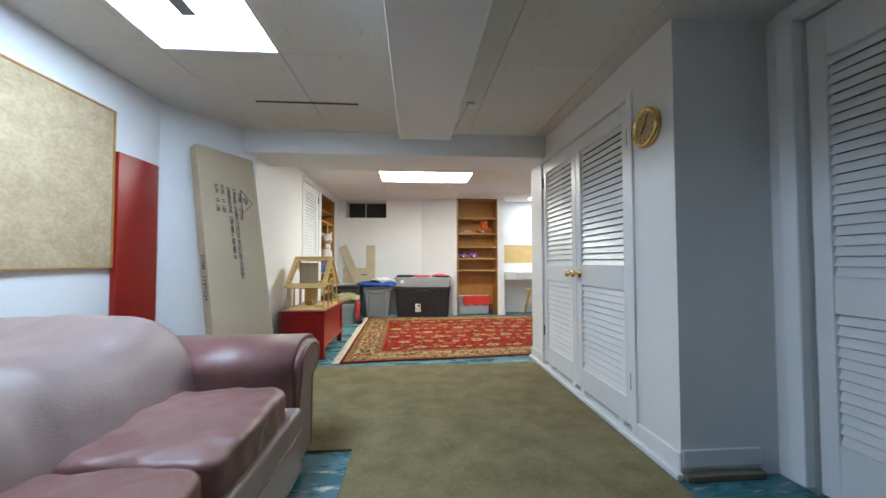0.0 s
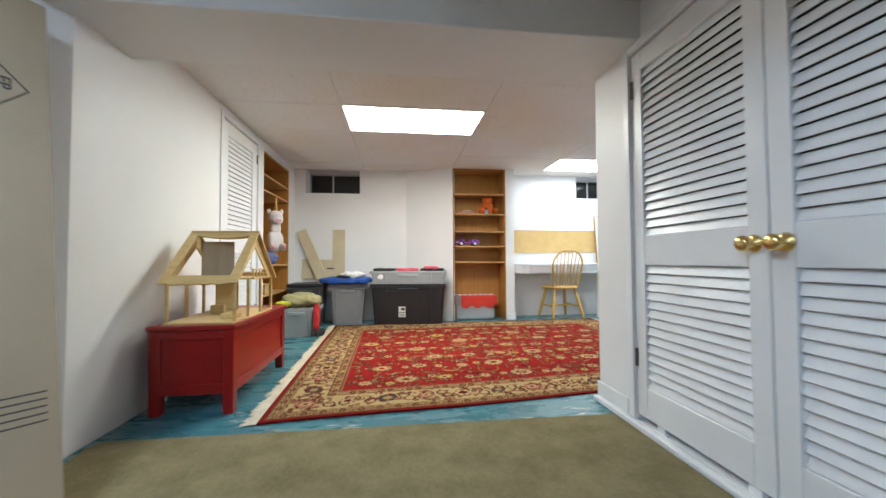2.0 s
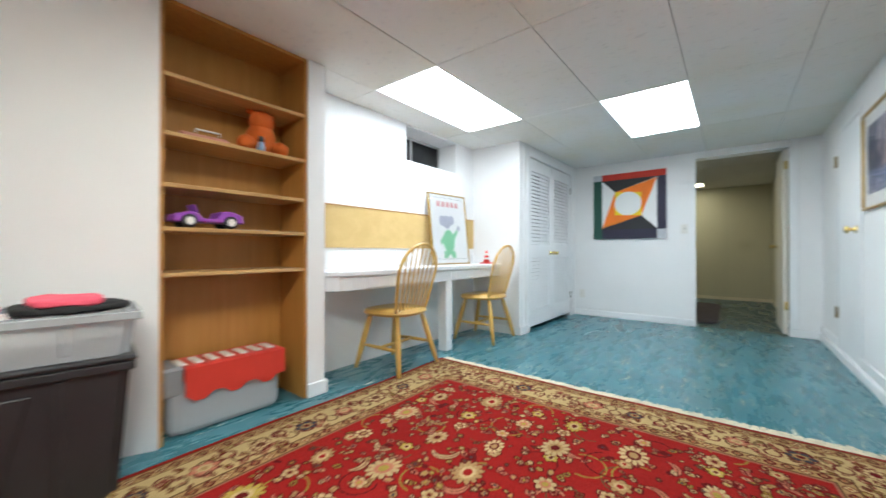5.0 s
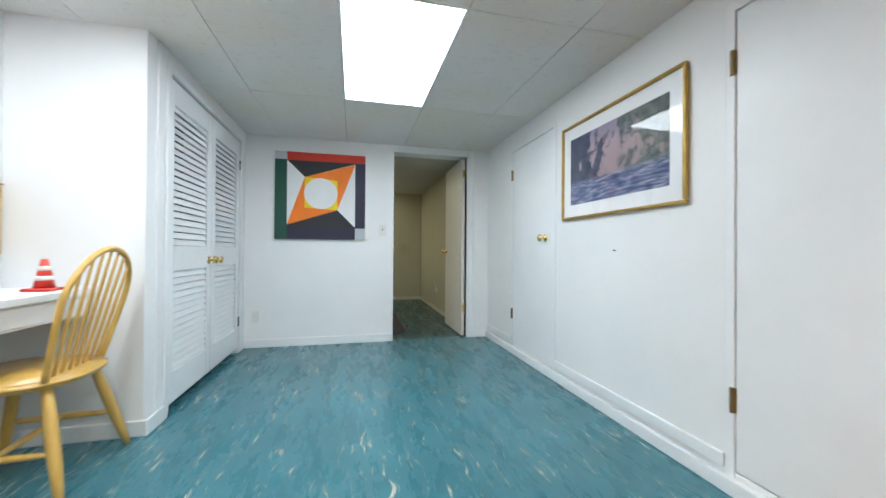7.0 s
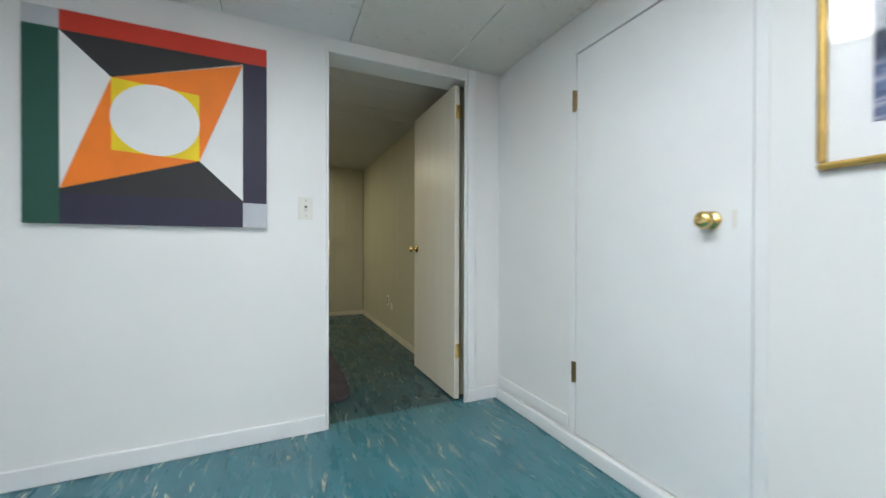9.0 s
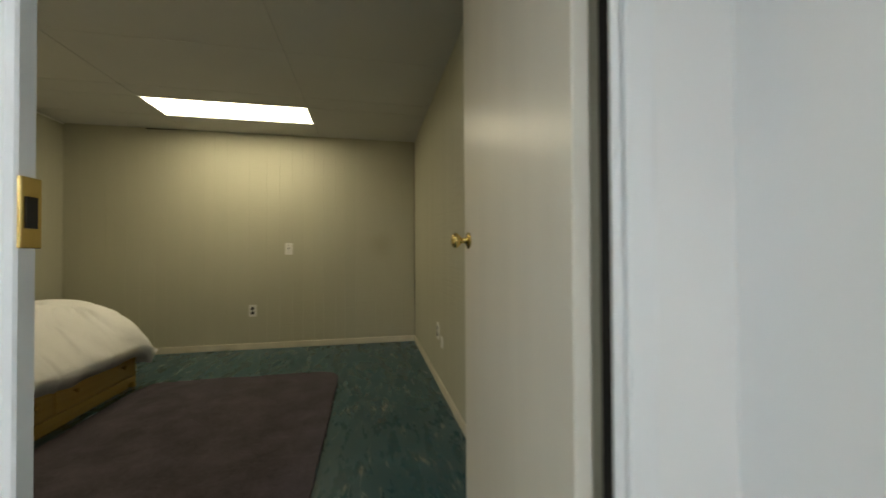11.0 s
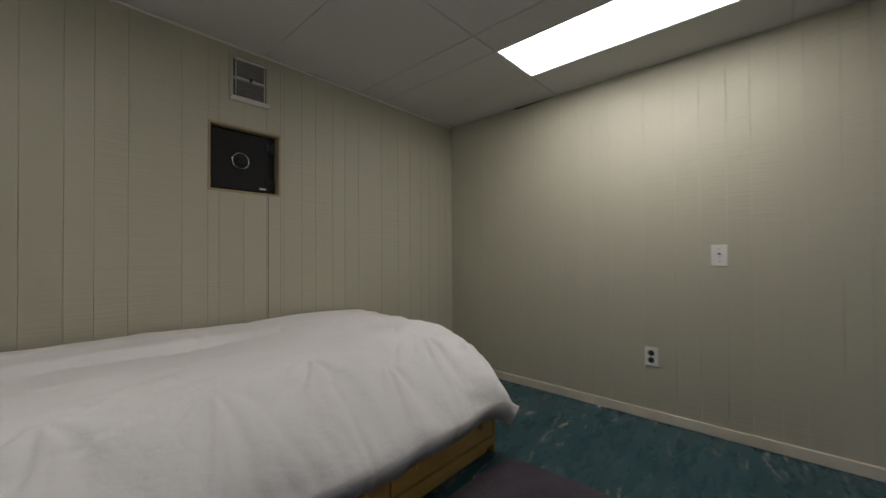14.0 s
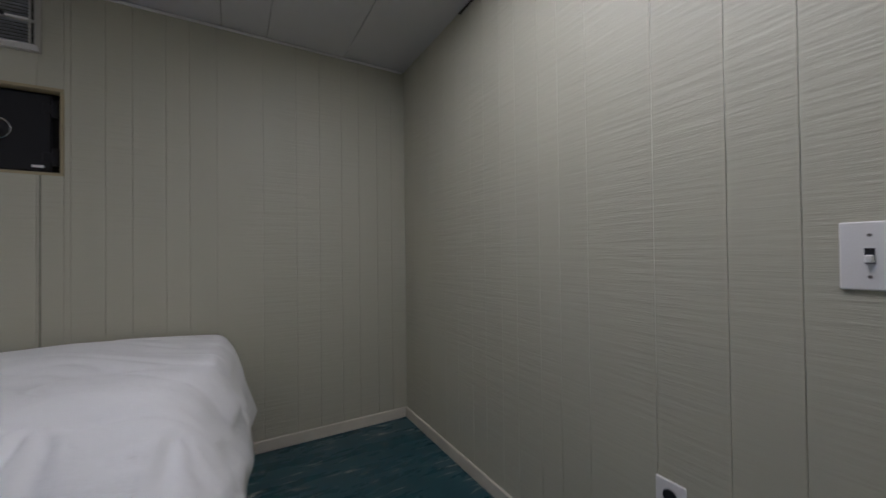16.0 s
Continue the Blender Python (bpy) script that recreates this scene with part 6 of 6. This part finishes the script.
def poster():
    """A framed print leaning back against the wall; its picture is reduced to plain shapes."""
    w, h = 0.565, 0.735
    p = thing("framed_poster", (3.60, 7.285, 0.7815), "framed white poster with green and grey figure, leaning on the desk", "framed poster")
    p.matrix_basis = pose(3.605, 7.275, 0.7815, -6.5, 0, -5)
    f = 0.013
    bm = bmesh.new()
    for lo, hi in (((-w / 2, -0.012, 0), (w / 2, 0.012, f)), ((-w / 2, -0.012, h - f), (w / 2, 0.012, h)), ((-w / 2, -0.012, f), (-w / 2 + f, 0.012, h - f)), ((w / 2 - f, -0.012, f), (w / 2, 0.012, h - f))):
        add_box(bm, lo, hi, 0.002)
    part("poster_frame", bm, GILT, p, "thin gilt frame")
    part("paper", boxbm((-w / 2 + f, -0.002, f), (w / 2 - f, 0.004, h - f)), MATBOARD, p)
    ink_r, ink_g, ink_s = plain("poster_red", (0.70, 0.36, 0.36), 0.6), plain("poster_green", (0.27, 0.58, 0.36), 0.6), plain("poster_grey", (0.47, 0.48, 0.56), 0.6)

    def flat(name, pts, m, y=-0.0035):
        part(name, turned(extruded(pts, 0.001, "y"), pose(0, y, 0)), m, p)

    def oval(cx, cz, rx, rz, n=20):
        return [(cx + rx * math.cos(2 * math.pi * k / n), cz + rz * math.sin(2 * math.pi * k / n)) for k in range(n)]
    for k in range(5):
        flat("title_bar", [(-0.165 + k * 0.068, 0.60), (-0.115 + k * 0.068, 0.60), (-0.122 + k * 0.068, 0.655), (-0.158 + k * 0.068, 0.655)], ink_r)
    flat("figure_shape", oval(-0.02, 0.24, 0.085, 0.12), ink_g)
    flat("figure_shape", [(-0.10, 0.14), (0.06, 0.14), (0.075, 0.07), (0.02, 0.065), (-0.015, 0.11), (-0.06, 0.065), (-0.11, 0.07)], ink_g, -0.0037)
    flat("figure_shape", [(-0.10, 0.30), (-0.15, 0.24), (-0.13, 0.20), (-0.07, 0.26)], ink_g, -0.0039)
    flat("figure_shape", [(0.04, 0.30), (0.11, 0.37), (0.13, 0.345), (0.06, 0.25)], ink_g, -0.0039)
    flat("figure_shape", oval(-0.035, 0.44, 0.06, 0.07), ink_s)
    flat("figure_shape", oval(-0.10, 0.45, 0.045, 0.055), ink_s, -0.0039)
    flat("figure_shape", oval(0.035, 0.46, 0.04, 0.05), ink_s, -0.0039)
    flat("figure_shape", oval(0.14, 0.38, 0.022, 0.028), ink_s, -0.0037)
    flat("rule", [(-0.22, 0.055), (0.22, 0.055), (0.22, 0.058), (-0.22, 0.058)], INK)
    flat("rule", [(-0.22, 0.69), (0.22, 0.69), (0.22, 0.692), (-0.22, 0.692)], INK)
    gl = part("glass", sheetbm(-w / 2 + f, w / 2 - f, -0.008, f, h - f), sheet_glass("picture_glass"), p)
    gl.visible_shadow = False
    return p


poster()
cone = thing("toy_cone", (4.045, 7.13, 0.781), "small orange-red toy traffic cone with white bands on the desk", "toy cone")
part("base", boxbm((-0.055, -0.055, 0), (0.055, 0.055, 0.012), 0.004), REDPL, cone)
part("cone", turned(lathe([(0.038, 0), (0.012, 0.13), (0.009, 0.132)], 18), pose(0, 0, 0.012)), REDPL, cone, "", True)
for a, b in ((0.035, 0.055), (0.08, 0.10)):
    r = lambda z: 0.0385 - 0.0262 * (z / 0.13) + 0.0012
    part("band", turned(lathe([(r(a), a), (r(b), b)], 18), pose(0, 0, 0.012)), PLATE, cone, "white band", True)


def windsor(at, rz):
    """A bow-back Windsor chair; it faces +y."""
    c = thing("windsor_chair", at, "blond wooden bow-back Windsor chair drawn up to the desk", "chair", "chairs at the desk", rz)
    pts = []
    for k in range(36):
        a = 2 * math.pi * k / 36
        w = 0.238 + 0.020 * math.sin(a)
        pts.append((w * math.copysign(abs(math.cos(a)) ** 0.75, math.cos(a)), 0.225 * math.copysign(abs(math.sin(a)) ** 0.8, math.sin(a))))
    bm = extruded(pts, 0.038, "z")
    bmesh.ops.bevel(bm, geom=[e for e in bm.edges if abs(e.verts[0].co.z - e.verts[1].co.z) < 1e-6], offset=0.013, segments=3, affect="EDGES")
    part("seat", turned(bm, pose(0, 0, 0.428)), MAPLE, c, "", True)
    feet = {(-1, 1): (-0.215, 0.235), (1, 1): (0.215, 0.235), (-1, -1): (-0.238, -0.235), (1, -1): (0.238, -0.235)}
    hips = {k: (0.145 * k[0], 0.135 * k[1]) for k in feet}
    for k, (fx, fy) in feet.items():
        part("leg", rod((fx, fy, 0), (*hips[k], 0.436), 0.0135, 0.017, 12, 0.008), MAPLE, c, "", True)

    def on_leg(k, z):
        f = z / 0.436
        return Vector((feet[k][0] + (hips[k][0] - feet[k][0]) * f, feet[k][1] + (hips[k][1] - feet[k][1]) * f, z))
    mids = []
    for s in (-1, 1):
        a, b = on_leg((s, 1), 0.185), on_leg((s, -1), 0.185)
        part("stretcher", rod(a, b, 0.009, 0.009, 10, 0.005), MAPLE, c, "", True)
        mids.append((a + b) / 2)
    part("stretcher", rod(mids[0], mids[1], 0.009, 0.009, 10, 0.005), MAPLE, c, "", True)
    # the bow: straight splayed sides that meet in a round arch, leaning back
    H, RISE = 0.515, 0.30

    def lean(x, z):
        return (x, -0.150 - 0.125 * z / H, 0.458 + z)
    half = [(0.178 + 0.046 * (k / 8) ** 0.8, RISE * k / 8) for k in range(9)]
    arch = [(0.224 * math.cos(math.pi * k / 24), RISE + (H - RISE) * math.sin(math.pi * k / 24)) for k in range(1, 24)]
    line = half + arch + [(-x, z) for x, z in half[::-1]]
    part("bow", tube([lean(x, z) for x, z in line], 0.0125, 10), MAPLE, c, "bent wooden bow", True)
    for k in range(7):
        x = (k - 3) * 0.051
        top_z = RISE + (H - RISE) * math.sqrt(max(0.0, 1 - (x * 1.12 / 0.224) ** 2))
        part("spindle", rod(lean(x * 0.88, -0.004), lean(x * 1.12, top_z), 0.0065, 0.005, 8, 0.0015), MAPLE, c, "", True)
    return c


ch = windsor((2.645, 7.115, 0), 4)
copy_thing(ch, pose(3.895, 7.07, 0, 0, 0, 3))


# ---------------------------------------------------------------- picture wall
def painting():
    """Hard-edged abstract canvas built of flat colour fields; y is across, z up."""
    t = thing("abstract_painting", (PX - 0.003, 6.09, 1.085), "square abstract canvas of orange, black, white and navy shapes", "painting", rz=-90)
    s = 0.885
    h = s / 2
    part("canvas", boxbm((-h, -0.030, 0), (h, 0.0, s), 0.002), CANVAS_COL["white"], t)

    def field(name, pts, colour, lift):
        pts = [(x * s - h, z * s) for x, z in pts]
        part("colour_field", turned(extruded(pts, 0.0008, "y"), pose(0, -0.0305 - 0.0009 * lift, 0)), CANVAS_COL[colour], t, name)
    L, R, B, T = 0.128, 0.882, 0.145, 0.905       # inner square
    field("green band", [(0, 0), (L, 0), (L, 0.91), (0, 0.91)], "green", 1)
    field("grey corner", [(0, 0.91), (L, 0.91), (L, 1), (0, 1)], "grey", 1)
    field("red band", [(L, T), (1, T), (1, 1), (L, 1)], "red", 1)
    field("navy band", [(R, 0.135), (1, 0.135), (1, T), (R, T)], "navy", 1)
    field("navy band", [(L, 0), (R, 0), (R, B), (L, B)], "navy", 1)
    field("grey corner", [(R, 0), (1, 0), (1, 0.135), (R, 0.135)], "grey", 1)
    field("black wedge", [(L, T), (R, T), (R, T - 0.01), (0.318, 0.718)], "black", 1)
    field("black wedge", [(L, B), (R, B), (0.68, 0.345), (L, B + 0.02)], "black", 1)
    field("orange diamond", [(L, 0.165), (0.68, 0.345), (R, T - 0.015), (0.318, 0.718)], "orange", 2)
    field("yellow square", [(0.318, 0.365), (0.68, 0.345), (0.68, 0.69), (0.318, 0.718)], "yellow", 3)
    field("white disc", [(0.497 + 0.185 * math.cos(2 * math.pi * k / 48), 0.532 + 0.178 * math.sin(2 * math.pi * k / 48)) for k in range(48)], "white", 4)
    return t


painting()


def river_picture():
    t = thing("framed_print", (3.875, RY + 0.002, 1.20), "gilt framed misty river landscape print under glass", "framed picture", rz=180)
    w, h, f, mt = 1.035, 0.66, 0.019, 0.082
    bm = bmesh.new()
    for lo, hi in (((-w / 2, -0.026, 0), (w / 2, 0, f)), ((-w / 2, -0.026, h - f), (w / 2, 0, h)), ((-w / 2, -0.026, f), (-w / 2 + f, 0, h - f)), ((w / 2 - f, -0.026, f), (w / 2, 0, h - f))):
        add_box(bm, lo, hi, 0.007, 2)
    part("picture_frame", bm, GILT, t, "gilt moulded frame")
    part("mat", boxbm((-w / 2 + f, -0.010, f), (w / 2 - f, -0.004, h - f)), MATBOARD, t, "white mat board")
    pr = part("print", boxbm((-w / 2 + f + mt, -0.0125, 0), (w / 2 - f - mt, -0.0105, h - 2 * f - 2 * mt)), LAND, t, "violet-blue river landscape")
    pr.location.z = f + mt
    gl = part("glass", sheetbm(-w / 2 + f, w / 2 - f, -0.018, f, h - f), sheet_glass("print_glass"), t)
    gl.visible_shadow = False
    return t


river_picture()


# ---------------------------------------------------------------- bedroom
def bed():
    b = thing("bed", (7.40, 7.07, 0), "pine storage bed with drawers", "bed")
    hx, hy = 1.0, 0.53
    part("plinth", boxbm((-hx + 0.01, -hy + 0.03, 0), (hx - 0.02, hy, 0.05)), PINE, b)
    part("carcass", boxbm((-hx, -hy + 0.018, 0.05), (hx, hy, 0.32), 0.004), PINE, b)
    part("base_rail", boxbm((-hx, -hy, 0.045), (hx, -hy + 0.017, 0.085), 0.003), PINE, b)
    for a, c in ((-0.985, -0.340), (-0.330, 0.325), (0.335, 0.990)):
        d = part("drawer", boxbm((a, -hy + 0.002, 0.092), (c, -hy + 0.017, 0.305), 0.004), PINE, b)
        for x in ((a + c) / 2 - (c - a) * 0.31, (a + c) / 2 + (c - a) * 0.31):
            part("knob", turned(lathe([(0.007, 0), (0.007, 0.010), (0.016, 0.018), (0.013, 0.027), (0.004, 0.030)], 14), pose(x, -hy + 0.002, 0.175, 90)), PINE, d, "", True)
    part("end_panel", boxbm((hx, -hy + 0.002, 0.0), (hx + 0.016, hy, 0.32), 0.003), PINE, b)
    part("mattress", soft((-hx + 0.02, -hy + 0.03, 0.32), (hx - 0.02, hy - 0.02, 0.50), 12, 10), WHITEFAB, b)
    return b


bed()


def duvet():
    """A thick duvet over the bed: high at the wall, hanging over the front and the foot, with folds."""
    nx, ny = 250, 150
    X0, Y0, Y1 = 6.36, 6.425, 7.585
    bm = bmesh.new()
    top, low = [], []
    gathers = ((8.29, 6.66, 0.12, 0.2, 0.020), (8.02, 6.70, 0.17, -0.3, 0.024), (7.76, 6.62, 0.13, 0.5, 0.017), (7.50, 6.72, 0.18, 0.1, 0.022), (7.18, 6.65, 0.16, -0.4, 0.019), (6.85, 6.68, 0.18, 0.3, 0.018))

    def height(u, v):
        y = Y0 + (Y1 - Y0) * v
        back = min(1.0, max(0.0, (y - 6.72) / 0.30))
        X1 = 8.445 + 0.015 * back * back * (3 - 2 * back) + 0.020 * noise.noise(Vector((y * 5, 3.3, 0)))
        x = X0 + (X1 - X0) * u
        fall_f = 1 - (1 - min(1, (y - Y0) / 0.33)) ** 2.5
        fall_x = 1 - (1 - min(1, (X1 - x) / (0.25 - 0.11 * back))) ** 2.7
        hem = 0.318 - 0.035 * max(0.0, 1 - (X1 - x) / 0.35) + 0.022 * noise.noise(Vector((x * 3.4, 2.1, 0))) + 0.045 * (1 - u)
        hem_x = 0.245 + 0.035 * back + 0.02 * noise.noise(Vector((y * 4, 7.1, 0)))
        crown = 0.612 + 0.045 * (1 - u) + 0.038 * math.exp(-((x - 8.16) / 0.16) ** 2 - ((y - 6.86) / 0.17) ** 2)
        crown += 0.030 * back * math.exp(-((x - 7.95) / 0.30) ** 2) - 0.020 * math.exp(-((y - 7.06) / 0.07) ** 2) * min(1, max(0, (x - 7.5) * 3))
        crown += 0.018 * noise.noise(Vector((x * 1.6, y * 2.2, 0)))
        z = hem + (crown - hem) * fall_f
        z = hem_x + (z - hem_x) * fall_x
        warp = noise.noise_vector(Vector((x * 1.5, y * 1.8, 8)))
        q = Vector((x * 1.5 + 0.8 * warp.x + y * 0.9, y * 5.5 + 1.2 * warp.y - x * 0.7, 1))
        fold = 0.016 * noise.noise(q) + 0.008 * noise.noise(q * 2.3) - 0.011 * max(0.0, 1 - abs(noise.noise(q * 1.3 + Vector((3, 5, 0)))) / 0.16) ** 2
        for cx, cy, span, slant, depth in gathers:
            # each gather is a fan of short creases that runs out from one pinched spot
            dx, dy = x - cx, y - cy
            away = math.hypot(dx, dy)
            if away < 2.4 * span:
                ang = math.atan2(dx, -dy) + slant
                rays = math.cos(ang * 8.0 + 2.8 * noise.noise(Vector((x * 7, y * 7, cx * 3))) + cx * 5)
                keep = math.exp(-((away - 0.62 * span) / (0.62 * span)) ** 2)
                down = max(0.0, math.cos(ang - slant)) ** 1.5
                fold += depth * keep * down * (0.7 * rays - 1.1 * max(0.0, rays - 0.4) ** 2)
        soft_fold = noise.noise(Vector((x * 5 + 2 * warp.x, y * 9 + 2 * warp.y, 6)))
        fold += 0.005 * soft_fold * (1 - fall_f * 0.5) + 0.010 * max(0.0, noise.noise(Vector((x * 3.1 + y * 2, y * 7 - x, 11)))) ** 1.5
        # the turned-back layer along the wall ends in a lip
        lip_y = 7.20 + 0.05 * math.sin(x * 1.7 + 1.0) + 0.02 * noise.noise(Vector((x * 4, 9, 0)))
        lip = 1 / (1 + math.exp(-(y - lip_y) / 0.008))
        ends = min(1.0, max(0.0, (7.75 - x) * 2.2))
        z += lip * 0.034 * ends * math.exp(-max(0.0, y - lip_y) / 0.28)
        z -= 0.014 * ends * math.exp(-((y - lip_y + 0.02) / 0.018) ** 2)
        return Vector((x, y, z + fold))
    for j in range(ny + 1):
        rt, rl = [], []
        for i in range(nx + 1):
            p = height(i / nx, j / ny)
            front = max(0.0, 1 - (j / ny) / 0.25)
            foot = max(0.0, 1 - (1 - i / nx) / 0.08)
            bulge = 0.024 * noise.noise(Vector((p.x * 4, p.z * 6, 0.5))) + 0.018 * abs(noise.noise(Vector((p.x * 9 + 3 * p.z, p.z * 5, 2.5)))) + 0.030 * math.sin(math.pi * min(1.0, max(0.0, (p.z - 0.27) / 0.30)))
            p.y -= front * bulge
            p.x += foot * (0.012 + 0.03 * noise.noise(Vector((p.y * 8, p.z * 14, 1.5))))
            rt.append(bm.verts.new(p))
            inset = Vector((p.x - 0.03 * foot, p.y + 0.03 * front, p.z - 0.05 - 0.02 * (front + foot)))
            rl.append(bm.verts.new(inset))
        top.append(rt)
        low.append(rl)
    for j in range(ny):
        for i in range(nx):
            bm.faces.new((top[j][i], top[j][i + 1], top[j + 1][i + 1], top[j + 1][i]))
            bm.faces.new((low[j][i], low[j + 1][i], low[j + 1][i + 1], low[j][i + 1]))
    for i in range(nx):
        bm.faces.new((top[0][i], low[0][i], low[0][i + 1], top[0][i + 1]))
        bm.faces.new((top[ny][i], top[ny][i + 1], low[ny][i + 1], low[ny][i]))
    for j in range(ny):
        bm.faces.new((top[j][0], top[j + 1][0], low[j + 1][0], low[j][0]))
        bm.faces.new((top[j][nx], low[j][nx], low[j + 1][nx], top[j + 1][nx]))
    ob = part("duvet", bm, DUVET, smooth=True)
    return tagged(ob, "rumpled thick white duvet hanging over the pine bed", "duvet")


duvet()


def safe():
    s = thing("wall_safe", (7.615, BS, 1.335), "small black steel safe set in a recess of the panelling", "safe")
    bm = bmesh.new()
    w, h, d = 0.37, 0.36, 0.10
    e = 0.012
    for lo, hi in (((-w / 2, -0.003, 0), (w / 2, d, e)), ((-w / 2, -0.003, h - e), (w / 2, d, h)), ((-w / 2, -0.003, e), (-w / 2 + e, d, h - e)), ((w / 2 - e, -0.003, e), (w / 2, d, h - e))):
        add_box(bm, lo, hi, 0.002)
    part("recess_frame", bm, plain("raw_board", (0.36, 0.30, 0.17), 0.7), s, "bare wooden recess edge")
    part("body", boxbm((-w / 2 + e, 0.055, e), (w / 2 - e, d, h - e)), SAFEBLACK, s)
    dr = part("safe_door", boxbm((-w / 2 + 0.022, 0.035, 0.022), (w / 2 - 0.05, 0.055, h - 0.022), 0.004, 2), SAFEBLACK, s)
    part("dial", turned(lathe([(0.042, 0), (0.042, 0.006), (0.034, 0.008), (0.026, 0.010), (0.024, 0.026), (0.018, 0.028)], 32), pose(-0.02, 0.035, 0.18, 90)), SAFEBLACK, dr, "black combination dial", True)
    ring = [(-0.02 + 0.042 * math.cos(2 * math.pi * k / 32), 0.028, 0.18 + 0.042 * math.sin(2 * math.pi * k / 32)) for k in range(33)]
    part("dial_ring", tube(ring, 0.0032), plain("chrome", (0.75, 0.75, 0.72), 0.18, 1.0), dr, "bright dial ring")
    for z in (0.08, 0.28):
        part("hinge", rod((w / 2 - 0.035, 0.035, z - 0.035), (w / 2 - 0.035, 0.035, z + 0.035), 0.012, seg=12), SAFEBLACK, s)
        part("hinge_strap", boxbm((w / 2 - 0.075, 0.028, z - 0.02), (w / 2 - 0.035, 0.036, z + 0.02), 0.003), SAFEBLACK, s)
    part("maker_plate", boxbm((0.08, 0.0335, 0.035), (0.115, 0.0345, 0.045)), PLATE, dr)
    return s


safe()
vt = thing("wall_vent", (7.63, BS, 1.825), "white louvered air register high on beige panelling", "air vent")
bm = bmesh.new()
for lo, hi in (((-0.105, -0.012, 0), (0.105, 0, 0.022)), ((-0.105, -0.012, 0.225), (0.105, 0, 0.25)), ((-0.105, -0.012, 0.022), (-0.085, 0, 0.225)), ((0.085, -0.012, 0.022), (0.105, 0, 0.225)), ((-0.085, -0.010, 0.118), (0.085, 0, 0.130))):
    add_box(bm, lo, hi, 0.002)
VENTPAINT = plain("beige_vent_paint", (0.42, 0.40, 0.33), 0.5, vary=0.06)
VENTSLAT = plain("grey_vent_slat", (0.34, 0.34, 0.33), 0.4, 0.4, vary=0.1)
part("vent_frame", bm, VENTPAINT, vt)
part("backing", boxbm((-0.086, -0.004, 0.02), (0.086, -0.001, 0.228)), DARKMETAL, vt)
for k in range(14):
    z = 0.029 + k * 0.0135 + (0.014 if k > 6 else 0)
    part("slat", turned(boxbm((-0.068, -0.006, -0.0012), (0.068, 0.004, 0.0012)), pose(0, -0.009, z, -35)), VENTSLAT, vt)
for z in (0.018, 0.122, 0.224):
    part("slat_rail", boxbm((-0.072, -0.016, z), (0.072, -0.011, z + 0.009), 0.002), PLATE, vt, "bright white rail")
for x in (-0.078, 0.070):
    part("slat_rail", boxbm((x, -0.015, 0.018), (x + 0.008, -0.011, 0.233), 0.002), VENTPAINT, vt)
part("lever", boxbm((-0.006, -0.026, 0.119), (0.006, -0.016, 0.136), 0.002), DARKMETAL, vt)
part("deflector", turned(boxbm((-0.100, -0.030, 0.0), (0.100, 0.0, 0.004), 0.001), pose(0, -0.010, 0.004, -25)), PLATE, vt, "white tilted deflector lip")

# planks last
planks(bpy.data.objects["wall_bed_end"], "x", BX, -1, BR + 0.012, BS, 6.89)
planks(bpy.data.objects["wall_bed_right"], "y", BR - 0.010, 1, 6.14, BX, 7.2)
planks(bpy.data.objects["wall_bed_safe"], "y", BS, 1, 6.14, BX, 7.72, [(7.43, 7.80, 1.335, 1.695)])

# small things
nail = thing("nail", (3.85, RY, 0.985), "small grey nail stuck in the white wall", "nail")
part("shank", turned(lathe([(0.003, 0), (0.003, 0.012), (0.006, 0.013), (0.005, 0.015)], 8), pose(0, 0, 0, -90)), NICKEL, nail)
# solid dark wedge drawn as the shade below a ceiling panel
tagged(part("ceiling_gap_shade", extruded([(6.66, CEIL - 0.004), (6.95, CEIL - 0.016), (6.97, CEIL - 0.003)], 0.004, "x"), DARKMETAL), "dark wedge for the shade under a lifted ceiling panel", "ceiling", kind="structure").location.x = BX - 0.006
strap = thing("duct_strap", (0.587, 3.05, 1.90), "white metal strap between duct and ceiling", "strap")
part("band", turned(boxbm((-0.002, -0.02, 0), (0.004, 0.02, 0.255), 0.001), pose(0, 0, 0, 0, 28)), BEAMPAINT, strap)
part("bracket", boxbm((0.10, -0.03, 0.205), (0.16, 0.03, 0.223), 0.003), BEAMPAINT, strap)
tagged(part("panel_seam", boxbm((7.728, BS - 0.0012, 0.55), (7.732, BS - 0.0002, 1.333)), plain("dark_seam", (0.13, 0.12, 0.09), 0.9)), "dark open seam between two beige wall panels", "panel seam", kind="structure")
